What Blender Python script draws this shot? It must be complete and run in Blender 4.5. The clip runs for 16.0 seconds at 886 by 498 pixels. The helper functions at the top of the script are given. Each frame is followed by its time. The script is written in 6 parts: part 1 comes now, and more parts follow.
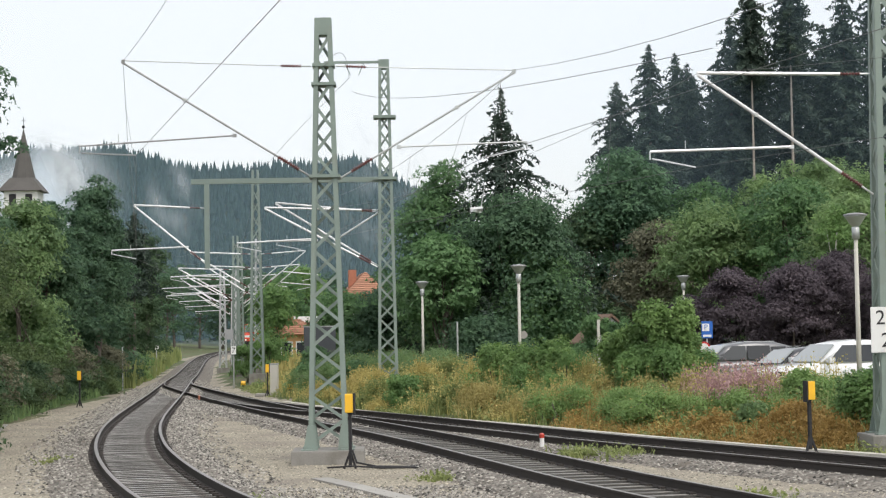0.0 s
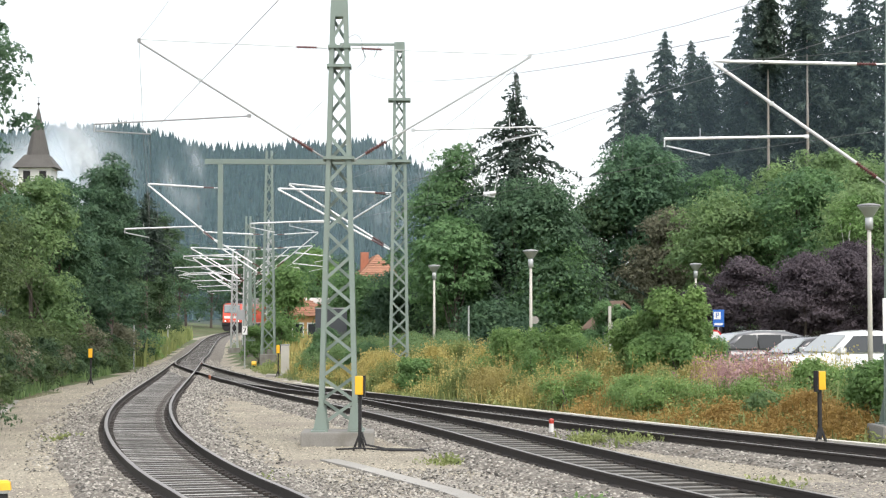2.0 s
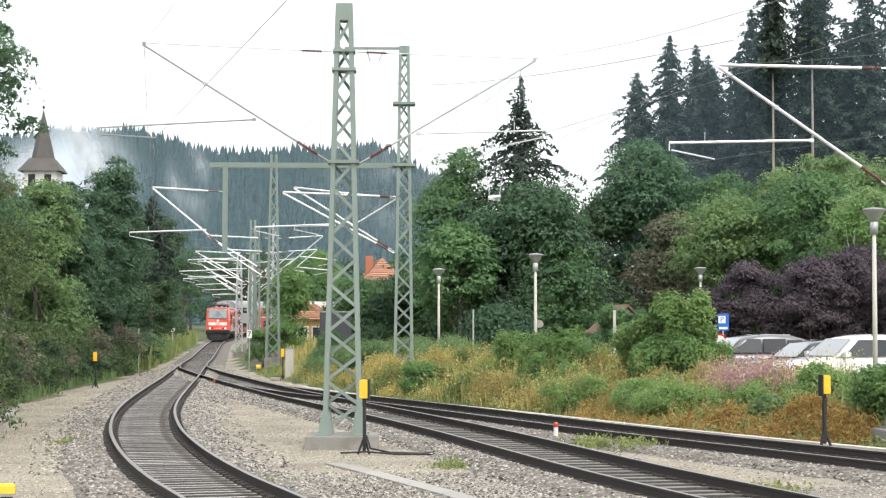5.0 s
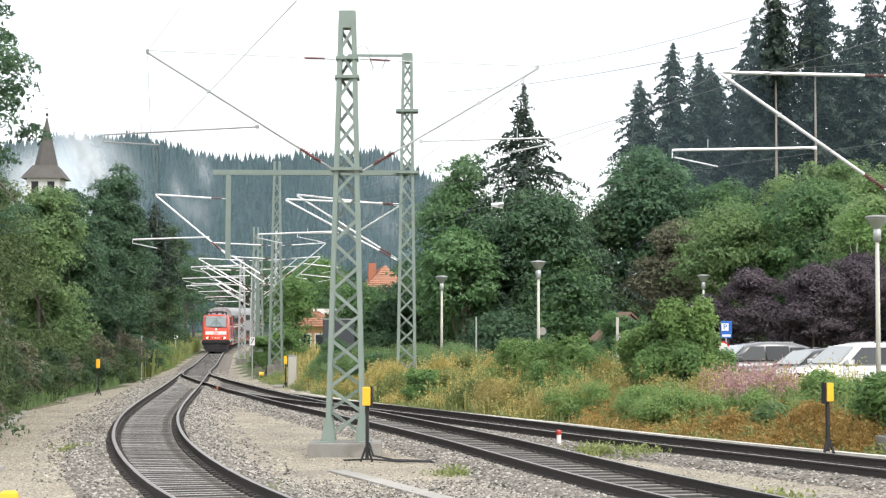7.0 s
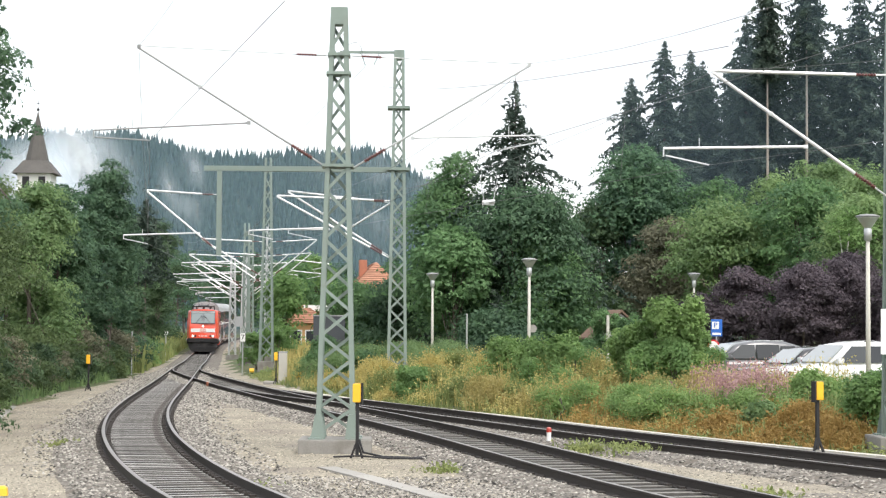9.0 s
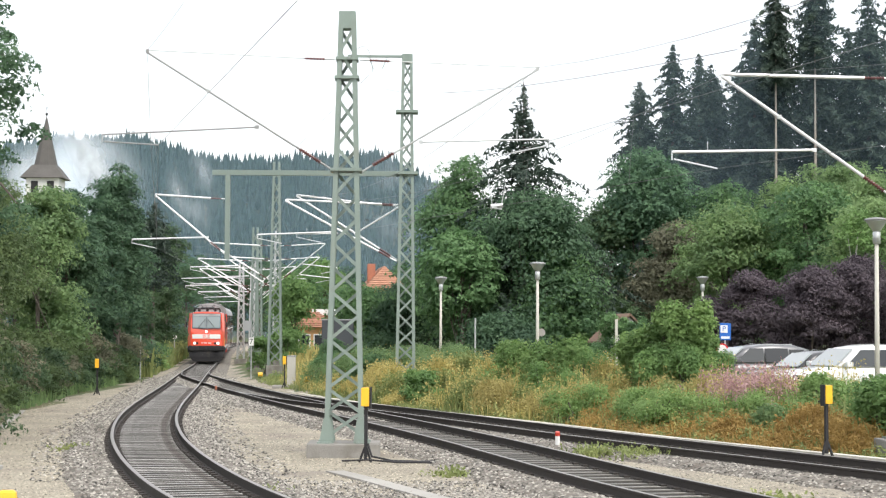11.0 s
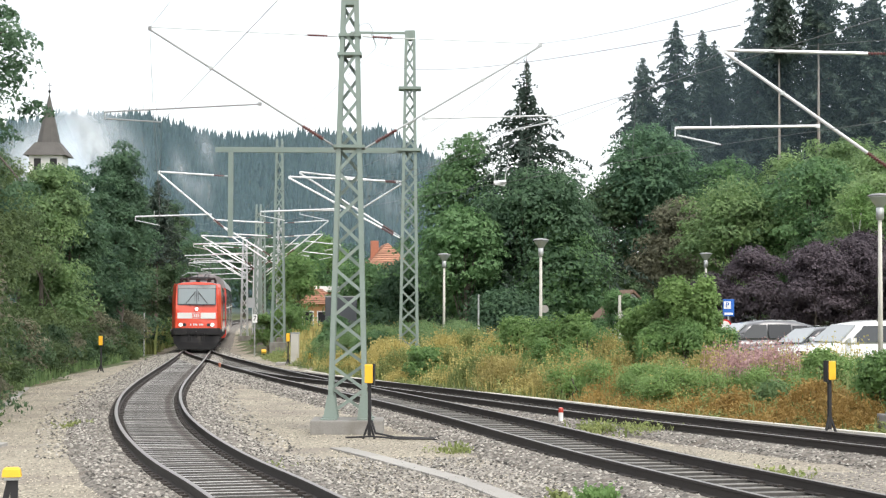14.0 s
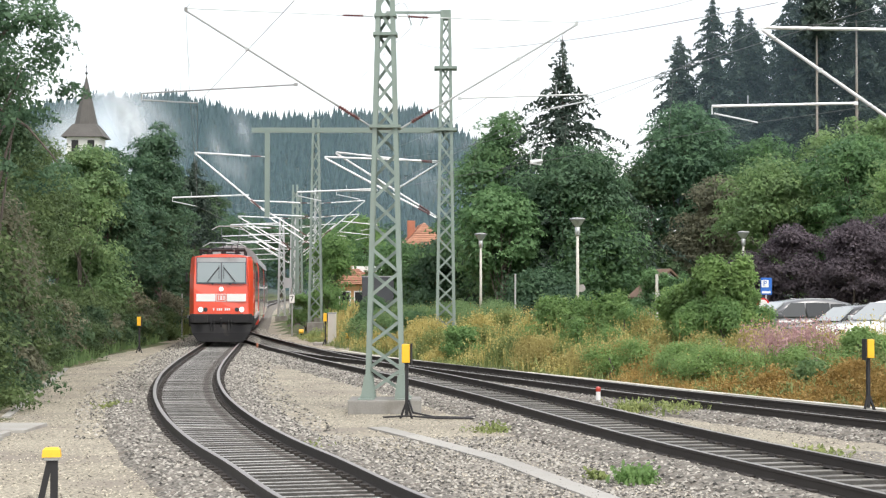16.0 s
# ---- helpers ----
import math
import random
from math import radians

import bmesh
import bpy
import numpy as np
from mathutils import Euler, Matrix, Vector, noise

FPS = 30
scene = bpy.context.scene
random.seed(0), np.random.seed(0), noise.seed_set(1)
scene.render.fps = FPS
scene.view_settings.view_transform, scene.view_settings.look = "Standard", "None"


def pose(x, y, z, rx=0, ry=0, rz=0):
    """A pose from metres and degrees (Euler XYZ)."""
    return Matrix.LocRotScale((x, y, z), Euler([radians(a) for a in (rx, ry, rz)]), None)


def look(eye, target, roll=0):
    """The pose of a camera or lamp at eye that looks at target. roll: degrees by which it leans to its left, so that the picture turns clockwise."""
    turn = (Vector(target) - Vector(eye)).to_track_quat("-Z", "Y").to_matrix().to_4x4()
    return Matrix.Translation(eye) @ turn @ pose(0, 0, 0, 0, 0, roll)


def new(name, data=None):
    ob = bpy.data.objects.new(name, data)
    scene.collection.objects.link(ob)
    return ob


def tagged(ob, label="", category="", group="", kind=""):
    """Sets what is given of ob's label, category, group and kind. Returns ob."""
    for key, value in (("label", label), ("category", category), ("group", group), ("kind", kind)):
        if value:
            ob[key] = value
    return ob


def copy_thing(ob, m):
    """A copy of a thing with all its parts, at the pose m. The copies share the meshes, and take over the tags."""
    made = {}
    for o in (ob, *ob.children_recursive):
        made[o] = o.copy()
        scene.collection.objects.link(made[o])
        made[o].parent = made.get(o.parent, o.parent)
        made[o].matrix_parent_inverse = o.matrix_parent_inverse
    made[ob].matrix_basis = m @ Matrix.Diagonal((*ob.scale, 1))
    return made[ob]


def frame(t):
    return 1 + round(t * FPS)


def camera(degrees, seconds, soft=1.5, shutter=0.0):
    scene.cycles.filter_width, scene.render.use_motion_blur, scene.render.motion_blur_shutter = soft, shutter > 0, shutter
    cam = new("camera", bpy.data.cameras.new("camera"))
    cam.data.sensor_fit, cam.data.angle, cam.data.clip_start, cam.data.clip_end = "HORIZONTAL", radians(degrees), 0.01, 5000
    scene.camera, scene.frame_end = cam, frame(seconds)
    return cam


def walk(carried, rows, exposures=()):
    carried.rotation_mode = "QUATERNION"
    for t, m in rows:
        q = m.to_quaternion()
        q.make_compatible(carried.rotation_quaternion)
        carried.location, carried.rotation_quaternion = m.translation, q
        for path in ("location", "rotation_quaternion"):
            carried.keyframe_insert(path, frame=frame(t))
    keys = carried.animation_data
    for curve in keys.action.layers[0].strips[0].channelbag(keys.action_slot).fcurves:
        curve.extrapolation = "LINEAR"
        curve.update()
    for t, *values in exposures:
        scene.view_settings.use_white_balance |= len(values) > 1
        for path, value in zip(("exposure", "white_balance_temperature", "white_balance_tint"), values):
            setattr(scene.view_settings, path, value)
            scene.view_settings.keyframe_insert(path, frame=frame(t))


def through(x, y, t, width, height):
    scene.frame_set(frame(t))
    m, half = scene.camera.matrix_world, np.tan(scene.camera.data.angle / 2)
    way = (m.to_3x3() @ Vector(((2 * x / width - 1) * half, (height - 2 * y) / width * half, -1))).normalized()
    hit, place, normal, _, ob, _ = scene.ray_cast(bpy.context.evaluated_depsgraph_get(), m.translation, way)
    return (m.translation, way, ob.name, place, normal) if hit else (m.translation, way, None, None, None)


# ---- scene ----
DURATION = 16.0
EYE = (0.0, 0.0, 2.40)
cam = camera(27.54, DURATION, soft=1.25)
# seconds and the turn of the hand-held camera, in degrees
TURNS = [
    (0, 92.844, 0.951, -1.831), (0.5, 92.859, 0.826, -1.777), (1, 92.815, 0.353, -1.664),
    (1.5, 92.549, 0.151, -1.444), (2, 92.332, -0.024, -1.477), (2.5, 92.220, 0.011, -1.347),
    (3, 92.210, -0.123, -1.421), (3.5, 92.400, -0.138, -1.348), (4, 92.444, -0.016, -1.333),
    (6.5, 92.521, -0.207, -1.330), (7, 92.680, -0.109, -1.239), (7.5, 92.745, -0.168, -1.136),
    (8, 92.737, -0.239, -1.319), (8.5, 92.598, -0.461, -1.395), (9, 92.588, -0.368, -1.537),
    (11.5, 92.724, -0.275, -1.129), (12, 92.567, -0.257, -1.008), (12.5, 92.368, -0.402, -1.114),
    (13, 92.257, -0.338, -1.247), (13.5, 92.086, -0.310, -1.212), (14, 91.972, -0.208, -1.165),
    (14.5, 91.725, -0.214, -1.025), (15, 91.511, -0.265, -0.659), (15.5, 91.510, -0.055, -0.383),
    (16, 91.325, 0.000, -0.000)]
# the clip's camera opens up over the first second and a half
EXPOSURES = [(0, 0.02), (0.5, 0.25), (1.0, 0.34), (1.5, 0.42), (2.0, 0.45), (3.5, 0.51), (7, 0.54), (9, 0.54), (16, 0.49)]
walk(cam, [(t, pose(*EYE, rx, ry, rz)) for t, rx, ry, rz in TURNS], EXPOSURES)

# ---- sky and light: a bright overcast day ----
SUN_EL, SUN_AZ = radians(52), radians(150)
world = bpy.data.worlds.new("overcast_sky")
scene.world = world
world.use_nodes = True
wn, wl = world.node_tree.nodes, world.node_tree.links
sky = wn.new("ShaderNodeTexSky")
sky.sky_type, sky.sun_disc = "NISHITA", False
sky.sun_elevation, sky.sun_rotation = SUN_EL, SUN_AZ
sky.air_density, sky.dust_density = 1.0, 4.0
skys = wn.new("ShaderNodeBackground")
skys.inputs["Strength"].default_value = 0.06
wl.new(sky.outputs[0], skys.inputs["Color"])
cloud = wn.new("ShaderNodeBackground")
cloud.inputs["Color"].default_value = (1.0, 0.99, 0.982, 1)
cloud.inputs["Strength"].default_value = 0.84
both = wn.new("ShaderNodeAddShader")
wl.new(skys.outputs[0], both.inputs[0])
wl.new(cloud.outputs[0], both.inputs[1])
wl.new(both.outputs[0], wn["World Output"].inputs["Surface"])
sun_data = bpy.data.lights.new("sun", "SUN")
sun_data.energy, sun_data.angle, sun_data.color = 1.5, radians(32), (1.0, 0.96, 0.9)
sun = new("sun", sun_data)
sun.matrix_world = look((60 * math.sin(SUN_AZ), 60 * math.cos(SUN_AZ), 80), (0, 0, 0))


# ---- materials ----
def material(name, color, rough=0.7, metal=0.0, vary=0.25, scale=6.0, fine=60.0, bump=0.15, dirt=None, dirt_amount=0.0,
             island=0.0, thing=0.0, emit=0.0, spec=0.5, coat=0.0, grain=1.0):
    """A surface with large and fine variation in tone, relief, and dirt in patches."""
    m = bpy.data.materials.new(name)
    m.use_nodes = True
    n, l = m.node_tree.nodes, m.node_tree.links
    b = n["Principled BSDF"]
    b.inputs["Metallic"].default_value = metal
    b.inputs["Specular IOR Level"].default_value = spec
    b.inputs["Coat Weight"].default_value = coat
    tc = n.new("ShaderNodeTexCoord")

    def noise_tex(sc, detail=4.0):
        t = n.new("ShaderNodeTexNoise")
        t.inputs["Scale"].default_value, t.inputs["Detail"].default_value = sc, detail
        l.new(tc.outputs["Object"], t.inputs["Vector"])
        return t.outputs["Fac"]

    def mathn(op, a, c):
        k = n.new("ShaderNodeMath")
        k.operation = op
        for s, v in zip(k.inputs, (a, c)):
            if isinstance(v, (int, float)):
                s.default_value = v
            else:
                l.new(v, s)
        return k.outputs[0]

    big, small = noise_tex(scale), noise_tex(fine, 3.0)
    f = mathn("ADD", mathn("MULTIPLY", mathn("SUBTRACT", big, 0.5), 2.2 * vary), mathn("MULTIPLY", mathn("SUBTRACT", small, 0.5), 1.6 * vary * grain))
    if island:
        g = n.new("ShaderNodeNewGeometry")
        f = mathn("ADD", f, mathn("MULTIPLY", mathn("SUBTRACT", g.outputs["Random Per Island"], 0.5), 2 * island))
    if thing:
        o = n.new("ShaderNodeObjectInfo")
        f = mathn("ADD", f, mathn("MULTIPLY", mathn("SUBTRACT", o.outputs["Random"], 0.5), 2 * thing))
    f = mathn("MAXIMUM", mathn("ADD", f, 1.0), 0.15)
    col = n.new("ShaderNodeVectorMath")
    col.operation = "SCALE"
    col.inputs[0].default_value = color
    l.new(f, col.inputs["Scale"])
    out = col.outputs[0]
    if dirt:
        mask = n.new("ShaderNodeMapRange")
        mask.inputs["From Min"].default_value, mask.inputs["From Max"].default_value = 0.62 - 0.4 * dirt_amount, 0.75 - 0.3 * dirt_amount
        l.new(noise_tex(scale * 0.7, 8.0), mask.inputs["Value"])
        mx = n.new("ShaderNodeMix")
        mx.data_type = "RGBA"
        l.new(mask.outputs[0], mx.inputs["Factor"])
        l.new(out, mx.inputs["A"])
        mx.inputs["B"].default_value = (*dirt, 1)
        out = mx.outputs["Result"]
    l.new(out, b.inputs["Base Color"])
    r = mathn("ADD", mathn("MULTIPLY", mathn("SUBTRACT", big, 0.5), 0.25), rough)
    l.new(r, b.inputs["Roughness"])
    if bump:
        bp = n.new("ShaderNodeBump")
        bp.inputs["Strength"].default_value, bp.inputs["Distance"].default_value = bump, 0.02
        l.new(small, bp.inputs["Height"])
        l.new(bp.outputs[0], b.inputs["Normal"])
    if emit:
        b.inputs["Emission Color"].default_value = (1.0, 0.95, 0.85, 1)
        b.inputs["Emission Strength"].default_value = emit
    return m


def leaf_material(name, color, second, through=0.35, rough=0.6):
    """Leaves: two tones mixed leaf by leaf and clump by clump, with light shining through."""
    m = bpy.data.materials.new(name)
    m.use_nodes = True
    n, l = m.node_tree.nodes, m.node_tree.links
    b = n["Principled BSDF"]
    g, o, tc = n.new("ShaderNodeNewGeometry"), n.new("ShaderNodeObjectInfo"), n.new("ShaderNodeTexCoord")
    t = n.new("ShaderNodeTexNoise")
    t.inputs["Scale"].default_value, t.inputs["Detail"].default_value = 0.9, 3.0
    l.new(tc.outputs["Object"], t.inputs["Vector"])
    s1 = n.new("ShaderNodeMath")
    s1.operation = "MULTIPLY_ADD"
    l.new(g.outputs["Random Per Island"], s1.inputs[0])
    s1.inputs[1].default_value = 0.34
    s2 = n.new("ShaderNodeMath")
    s2.operation = "MULTIPLY_ADD"
    l.new(o.outputs["Random"], s2.inputs[0])
    s2.inputs[1].default_value, s2.inputs[2].default_value = 0.25, -0.85
    s3 = n.new("ShaderNodeMath")
    s3.operation = "MULTIPLY_ADD"
    l.new(t.outputs["Fac"], s3.inputs[0])
    s3.inputs[1].default_value = 2.1
    l.new(s2.outputs[0], s3.inputs[2])
    l.new(s3.outputs[0], s1.inputs[2])
    s1.use_clamp = True
    mx = n.new("ShaderNodeMix")
    mx.data_type = "RGBA"
    mx.inputs["A"].default_value, mx.inputs["B"].default_value = (color[0], color[1], color[2] * 1.12, 1), (second[0], second[1], second[2] * 1.12, 1)
    l.new(s1.outputs[0], mx.inputs["Factor"])
    l.new(mx.outputs["Result"], b.inputs["Base Color"])
    b.inputs["Roughness"].default_value = rough
    b.inputs["Specular IOR Level"].default_value = 0.3
    tr = n.new("ShaderNodeBsdfTranslucent")
    l.new(mx.outputs["Result"], tr.inputs["Color"])
    ms = n.new("ShaderNodeMixShader")
    ms.inputs[0].default_value = through
    l.new(b.outputs[0], ms.inputs[1])
    l.new(tr.outputs[0], ms.inputs[2])
    l.new(ms.outputs[0], n["Material Output"].inputs["Surface"])
    return m


def glass_material(name, tint, rough=0.06, gloss=0.9):
    m = bpy.data.materials.new(name)
    m.use_nodes = True
    b = m.node_tree.nodes["Principled BSDF"]
    b.inputs["Base Color"].default_value = (*tint, 1)
    b.inputs["Roughness"].default_value = rough
    b.inputs["Specular IOR Level"].default_value = gloss
    b.inputs["Coat Weight"].default_value = gloss - 0.3
    b.inputs["Coat Roughness"].default_value = 0.03
    return m


def mist_material(name, low, high, amount, scale, seed):
    """Thin drifting mist: white scatter with an uneven, mostly clear veil, dense near the middle of the bank."""
    m = bpy.data.materials.new(name)
    m.use_nodes = True
    n, l = m.node_tree.nodes, m.node_tree.links
    tc = n.new("ShaderNodeTexCoord")
    mp = n.new("ShaderNodeMapping")
    mp.inputs["Location"].default_value = (seed, seed * 2.3, 0)
    l.new(tc.outputs["Object"], mp.inputs["Vector"])
    t = n.new("ShaderNodeTexNoise")
    t.inputs["Scale"].default_value, t.inputs["Detail"].default_value, t.inputs["Roughness"].default_value = scale, 6.0, 0.55
    l.new(mp.outputs[0], t.inputs["Vector"])
    mr = n.new("ShaderNodeMapRange")
    mr.inputs["From Min"].default_value, mr.inputs["From Max"].default_value = low, high
    mr.interpolation_type = "SMOOTHSTEP"
    l.new(t.outputs["Fac"], mr.inputs["Value"])
    gen = n.new("ShaderNodeVectorMath")
    gen.operation = "SUBTRACT"
    l.new(tc.outputs["Generated"], gen.inputs[0])
    gen.inputs[1].default_value = (0.5, 0.5, 0.5)
    sc = n.new("ShaderNodeVectorMath")
    sc.operation = "MULTIPLY"
    l.new(gen.outputs[0], sc.inputs[0])
    sc.inputs[1].default_value = (1, 0, 1)
    ln = n.new("ShaderNodeVectorMath")
    ln.operation = "LENGTH"
    l.new(sc.outputs[0], ln.inputs[0])
    ed = n.new("ShaderNodeMapRange")
    ed.inputs["From Min"].default_value, ed.inputs["From Max"].default_value = 0.5, 0.12
    ed.interpolation_type = "SMOOTHSTEP"
    l.new(ln.outputs["Value"], ed.inputs["Value"])
    k = n.new("ShaderNodeMath")
    k.operation = "MULTIPLY"
    l.new(mr.outputs[0], k.inputs[0])
    l.new(ed.outputs[0], k.inputs[1])
    k2 = n.new("ShaderNodeMath")
    k2.operation = "MULTIPLY"
    l.new(k.outputs[0], k2.inputs[0])
    k2.inputs[1].default_value = amount
    clear, df, tl = n.new("ShaderNodeBsdfTransparent"), n.new("ShaderNodeBsdfDiffuse"), n.new("ShaderNodeBsdfTranslucent")
    # thin sheets get a blue tint that paints aerial haze, dense ones mist white
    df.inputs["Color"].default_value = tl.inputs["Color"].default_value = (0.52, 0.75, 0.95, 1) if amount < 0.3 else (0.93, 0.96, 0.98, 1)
    md = n.new("ShaderNodeMixShader")
    l.new(df.outputs[0], md.inputs[1])
    l.new(tl.outputs[0], md.inputs[2])
    ms = n.new("ShaderNodeMixShader")
    l.new(k2.outputs[0], ms.inputs[0])
    l.new(clear.outputs[0], ms.inputs[1])
    l.new(md.outputs[0], ms.inputs[2])
    l.new(ms.outputs[0], n["Material Output"].inputs["Surface"])
    return m


GRAVEL = material("tan_gravel", (0.29, 0.264, 0.206), 0.95, vary=0.3, scale=0.6, fine=17, bump=1.0, grain=5.5, dirt=(0.225, 0.2, 0.165), dirt_amount=0.3)
SOIL = material("grassy_soil", (0.11, 0.10, 0.05), 0.95, vary=0.4, scale=0.3, fine=9, bump=0.8, dirt=(0.07, 0.10, 0.035), dirt_amount=0.7)
FOREST_FLOOR = material("forest_floor", (0.035, 0.05, 0.03), 0.95, vary=0.4, scale=0.05, fine=1.5)
BALLAST = material("grey_ballast", (0.16, 0.147, 0.126), 0.95, vary=0.55, scale=3.0, fine=13, bump=1.0, grain=4.5, dirt=(0.13, 0.11, 0.09), dirt_amount=0.25)
BALLAST_LIGHT = material("grey_gravel", (0.215, 0.197, 0.168), 0.95, vary=0.4, scale=0.7, fine=12, bump=1.0, grain=6.0)
# ballast between the rails: shadow of the sleeper gaps painted in as darker stone
BALLAST_SHADED = material("shaded_ballast", (0.066, 0.063, 0.057), 0.9, vary=0.5, scale=1.2, fine=16, bump=1.0, grain=4.5)
STONE = material("ballast_stone", (0.25, 0.238, 0.212), 0.9, vary=0.2, scale=3, fine=40, island=0.9)
PEBBLE = material("gravel_stone", (0.335, 0.306, 0.245), 0.9, vary=0.15, scale=3, fine=40, island=0.85)
RAIL_SIDE = material("rusty_rail_steel", (0.04, 0.034, 0.03), 0.8, metal=0.0, vary=0.3, scale=3, fine=60)
RAIL_TOP = material("worn_rail_head", (0.30, 0.285, 0.27), 0.5, metal=0.8, vary=0.15, scale=2, fine=30, bump=0.03)
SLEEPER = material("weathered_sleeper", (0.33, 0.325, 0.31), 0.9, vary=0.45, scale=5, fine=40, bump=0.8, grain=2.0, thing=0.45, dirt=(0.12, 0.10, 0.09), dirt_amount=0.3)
# sleeper sides: the shade of the narrow gaps is put into this dark tone
SLEEPER_SIDE = material("shaded_sleeper_side", (0.085, 0.083, 0.077), 0.9, vary=0.4, scale=5, fine=40, bump=0.5)
SLEEPER_DARK = material("tarred_sleeper", (0.17, 0.166, 0.155), 0.9, vary=0.4, scale=5, fine=40, bump=0.8, grain=2.0, thing=0.4, dirt=(0.2, 0.19, 0.17), dirt_amount=0.3)
CONCRETE = material("pale_concrete", (0.34, 0.33, 0.305), 0.9, vary=0.15, scale=1.5, fine=30, bump=0.4, dirt=(0.28, 0.26, 0.22), dirt_amount=0.25, thing=0.1)
FOUNDATION = material("weathered_foundation", (0.25, 0.243, 0.225), 0.9, vary=0.2, scale=1.8, fine=30, bump=0.4, dirt=(0.17, 0.16, 0.14), dirt_amount=0.3)
KERB_STONE = material("cream_kerb_stone", (0.52, 0.50, 0.44), 0.9, vary=0.15, scale=1.5, fine=30, bump=0.4, dirt=(0.36, 0.33, 0.27), dirt_amount=0.2, thing=0.12)
POLE = material("pale_painted_pole", (0.50, 0.49, 0.44), 0.7, vary=0.1, scale=1.5, fine=30, bump=0.1)
MAST_GREEN = material("grey_green_paint", (0.21, 0.265, 0.235), 0.5, metal=0.1, vary=0.12, scale=2.0, fine=40, bump=0.06, dirt=(0.21, 0.24, 0.21), dirt_amount=0.15, thing=0.06)
GALV = material("galvanised_steel", (0.50, 0.52, 0.52), 0.45, metal=0.6, vary=0.12, scale=4, fine=50, bump=0.05, thing=0.06)
ALU = material("bare_aluminium_tube", (0.72, 0.73, 0.74), 0.38, metal=0.6, vary=0.08, scale=3, fine=50, bump=0.03)
DULL = material("dull_steel_tube", (0.30, 0.305, 0.30), 0.5, metal=0.5, vary=0.12, scale=4, fine=50, bump=0.05)
WIRE = material("dark_copper_wire", (0.17, 0.175, 0.17), 0.6, metal=0.4, bump=0)
INSUL = material("brown_porcelain", (0.13, 0.045, 0.04), 0.3, vary=0.15)
YELLOW = material("yellow_enamel", (0.86, 0.49, 0.03), 0.45, vary=0.1, scale=5)
BLACK = material("black_plastic", (0.018, 0.018, 0.02), 0.6, vary=0.3)
WHITE = material("white_paint", (0.78, 0.79, 0.78), 0.5, vary=0.07, scale=2, dirt=(0.55, 0.54, 0.5), dirt_amount=0.1)
RED = material("traffic_red_paint", (0.80, 0.075, 0.03), 0.38, vary=0.1, scale=1.2, bump=0.02, coat=1.0, dirt=(0.42, 0.04, 0.02), dirt_amount=0.08)
RED_DULL = material("dusty_red_paint", (0.50, 0.045, 0.025), 0.5, vary=0.15, scale=1.0, bump=0.03, coat=1.0, dirt=(0.25, 0.05, 0.035), dirt_amount=0.2)
ROOF_GREY = material("dusty_grey_roof", (0.34, 0.35, 0.36), 0.6, vary=0.15, scale=1.0, dirt=(0.2, 0.2, 0.2), dirt_amount=0.3)
UNDER = material("dark_underframe", (0.016, 0.016, 0.018), 0.8, vary=0.4, scale=3, dirt=(0.04, 0.036, 0.033), dirt_amount=0.2)
LIGHT = material("lit_headlight", (1, 0.95, 0.85), 0.3, emit=1.3, vary=0, bump=0)
SCREEN = glass_material("windscreen_glass", (0.22, 0.27, 0.28), 0.1)
DARK_GLASS = glass_material("dark_window_glass", (0.03, 0.035, 0.04), gloss=0.4)
# car windscreens: pale base paints in part of the sky's reflection
SHIELD_GLASS = glass_material("sky_tinted_windscreen_glass", (0.26, 0.29, 0.29), gloss=0.9)
CAR_GLASS = glass_material("car_glass", (0.045, 0.052, 0.056), gloss=0.5)
BARK = material("grey_bark", (0.12, 0.10, 0.085), 0.95, vary=0.35, scale=2, fine=18, bump=1.0)
STEM = material("pale_spruce_bark", (0.30, 0.27, 0.235), 0.9, vary=0.25, scale=1.5, fine=12)
BIRCH = material("white_birch_bark", (0.55, 0.54, 0.5), 0.8, vary=0.3, scale=3, fine=10, dirt=(0.1, 0.09, 0.08), dirt_amount=0.25)
ROOF_TILE = material("orange_roof_tiles", (0.42, 0.225, 0.15), 0.85, vary=0.25, scale=2, fine=20, thing=0.2)
BRICK_RED = material("chimney_brick", (0.40, 0.16, 0.10), 0.9, vary=0.2, scale=3, fine=25)
OCHRE = material("ochre_render", (0.55, 0.33, 0.15), 0.9, vary=0.12, scale=1, fine=30)
SHINGLE = material("grey_wood_shingles", (0.105, 0.10, 0.094), 0.9, vary=0.3, scale=0.5, fine=6, thing=0.2)
HUT_ROOF = material("brown_hut_boards", (0.16, 0.105, 0.075), 0.9, vary=0.25, scale=2, fine=15)
PLASTER = material("white_plaster", (0.72, 0.72, 0.70), 0.9, vary=0.08, scale=0.5, fine=10)
BLUE = material("blue_sign_enamel", (0.02, 0.13, 0.50), 0.45, vary=0.05)
SIGN_RED = material("red_sign_enamel", (0.6, 0.03, 0.03), 0.45, vary=0.05)
DARK_GREY = material("dark_grey_panel", (0.06, 0.068, 0.08), 0.6, vary=0.15, scale=1.5)
CAR_WHITE = material("white_car_paint", (0.74, 0.75, 0.76), 0.3, vary=0.03, coat=0.8, bump=0)
CAR_SILVER = material("silver_car_paint", (0.15, 0.155, 0.163), 0.35, metal=0.4, vary=0.03, coat=0.8, bump=0)
CAR_DARK = material("dark_grey_car_paint", (0.045, 0.047, 0.052), 0.3, metal=0.4, vary=0.03, coat=1.0, bump=0)
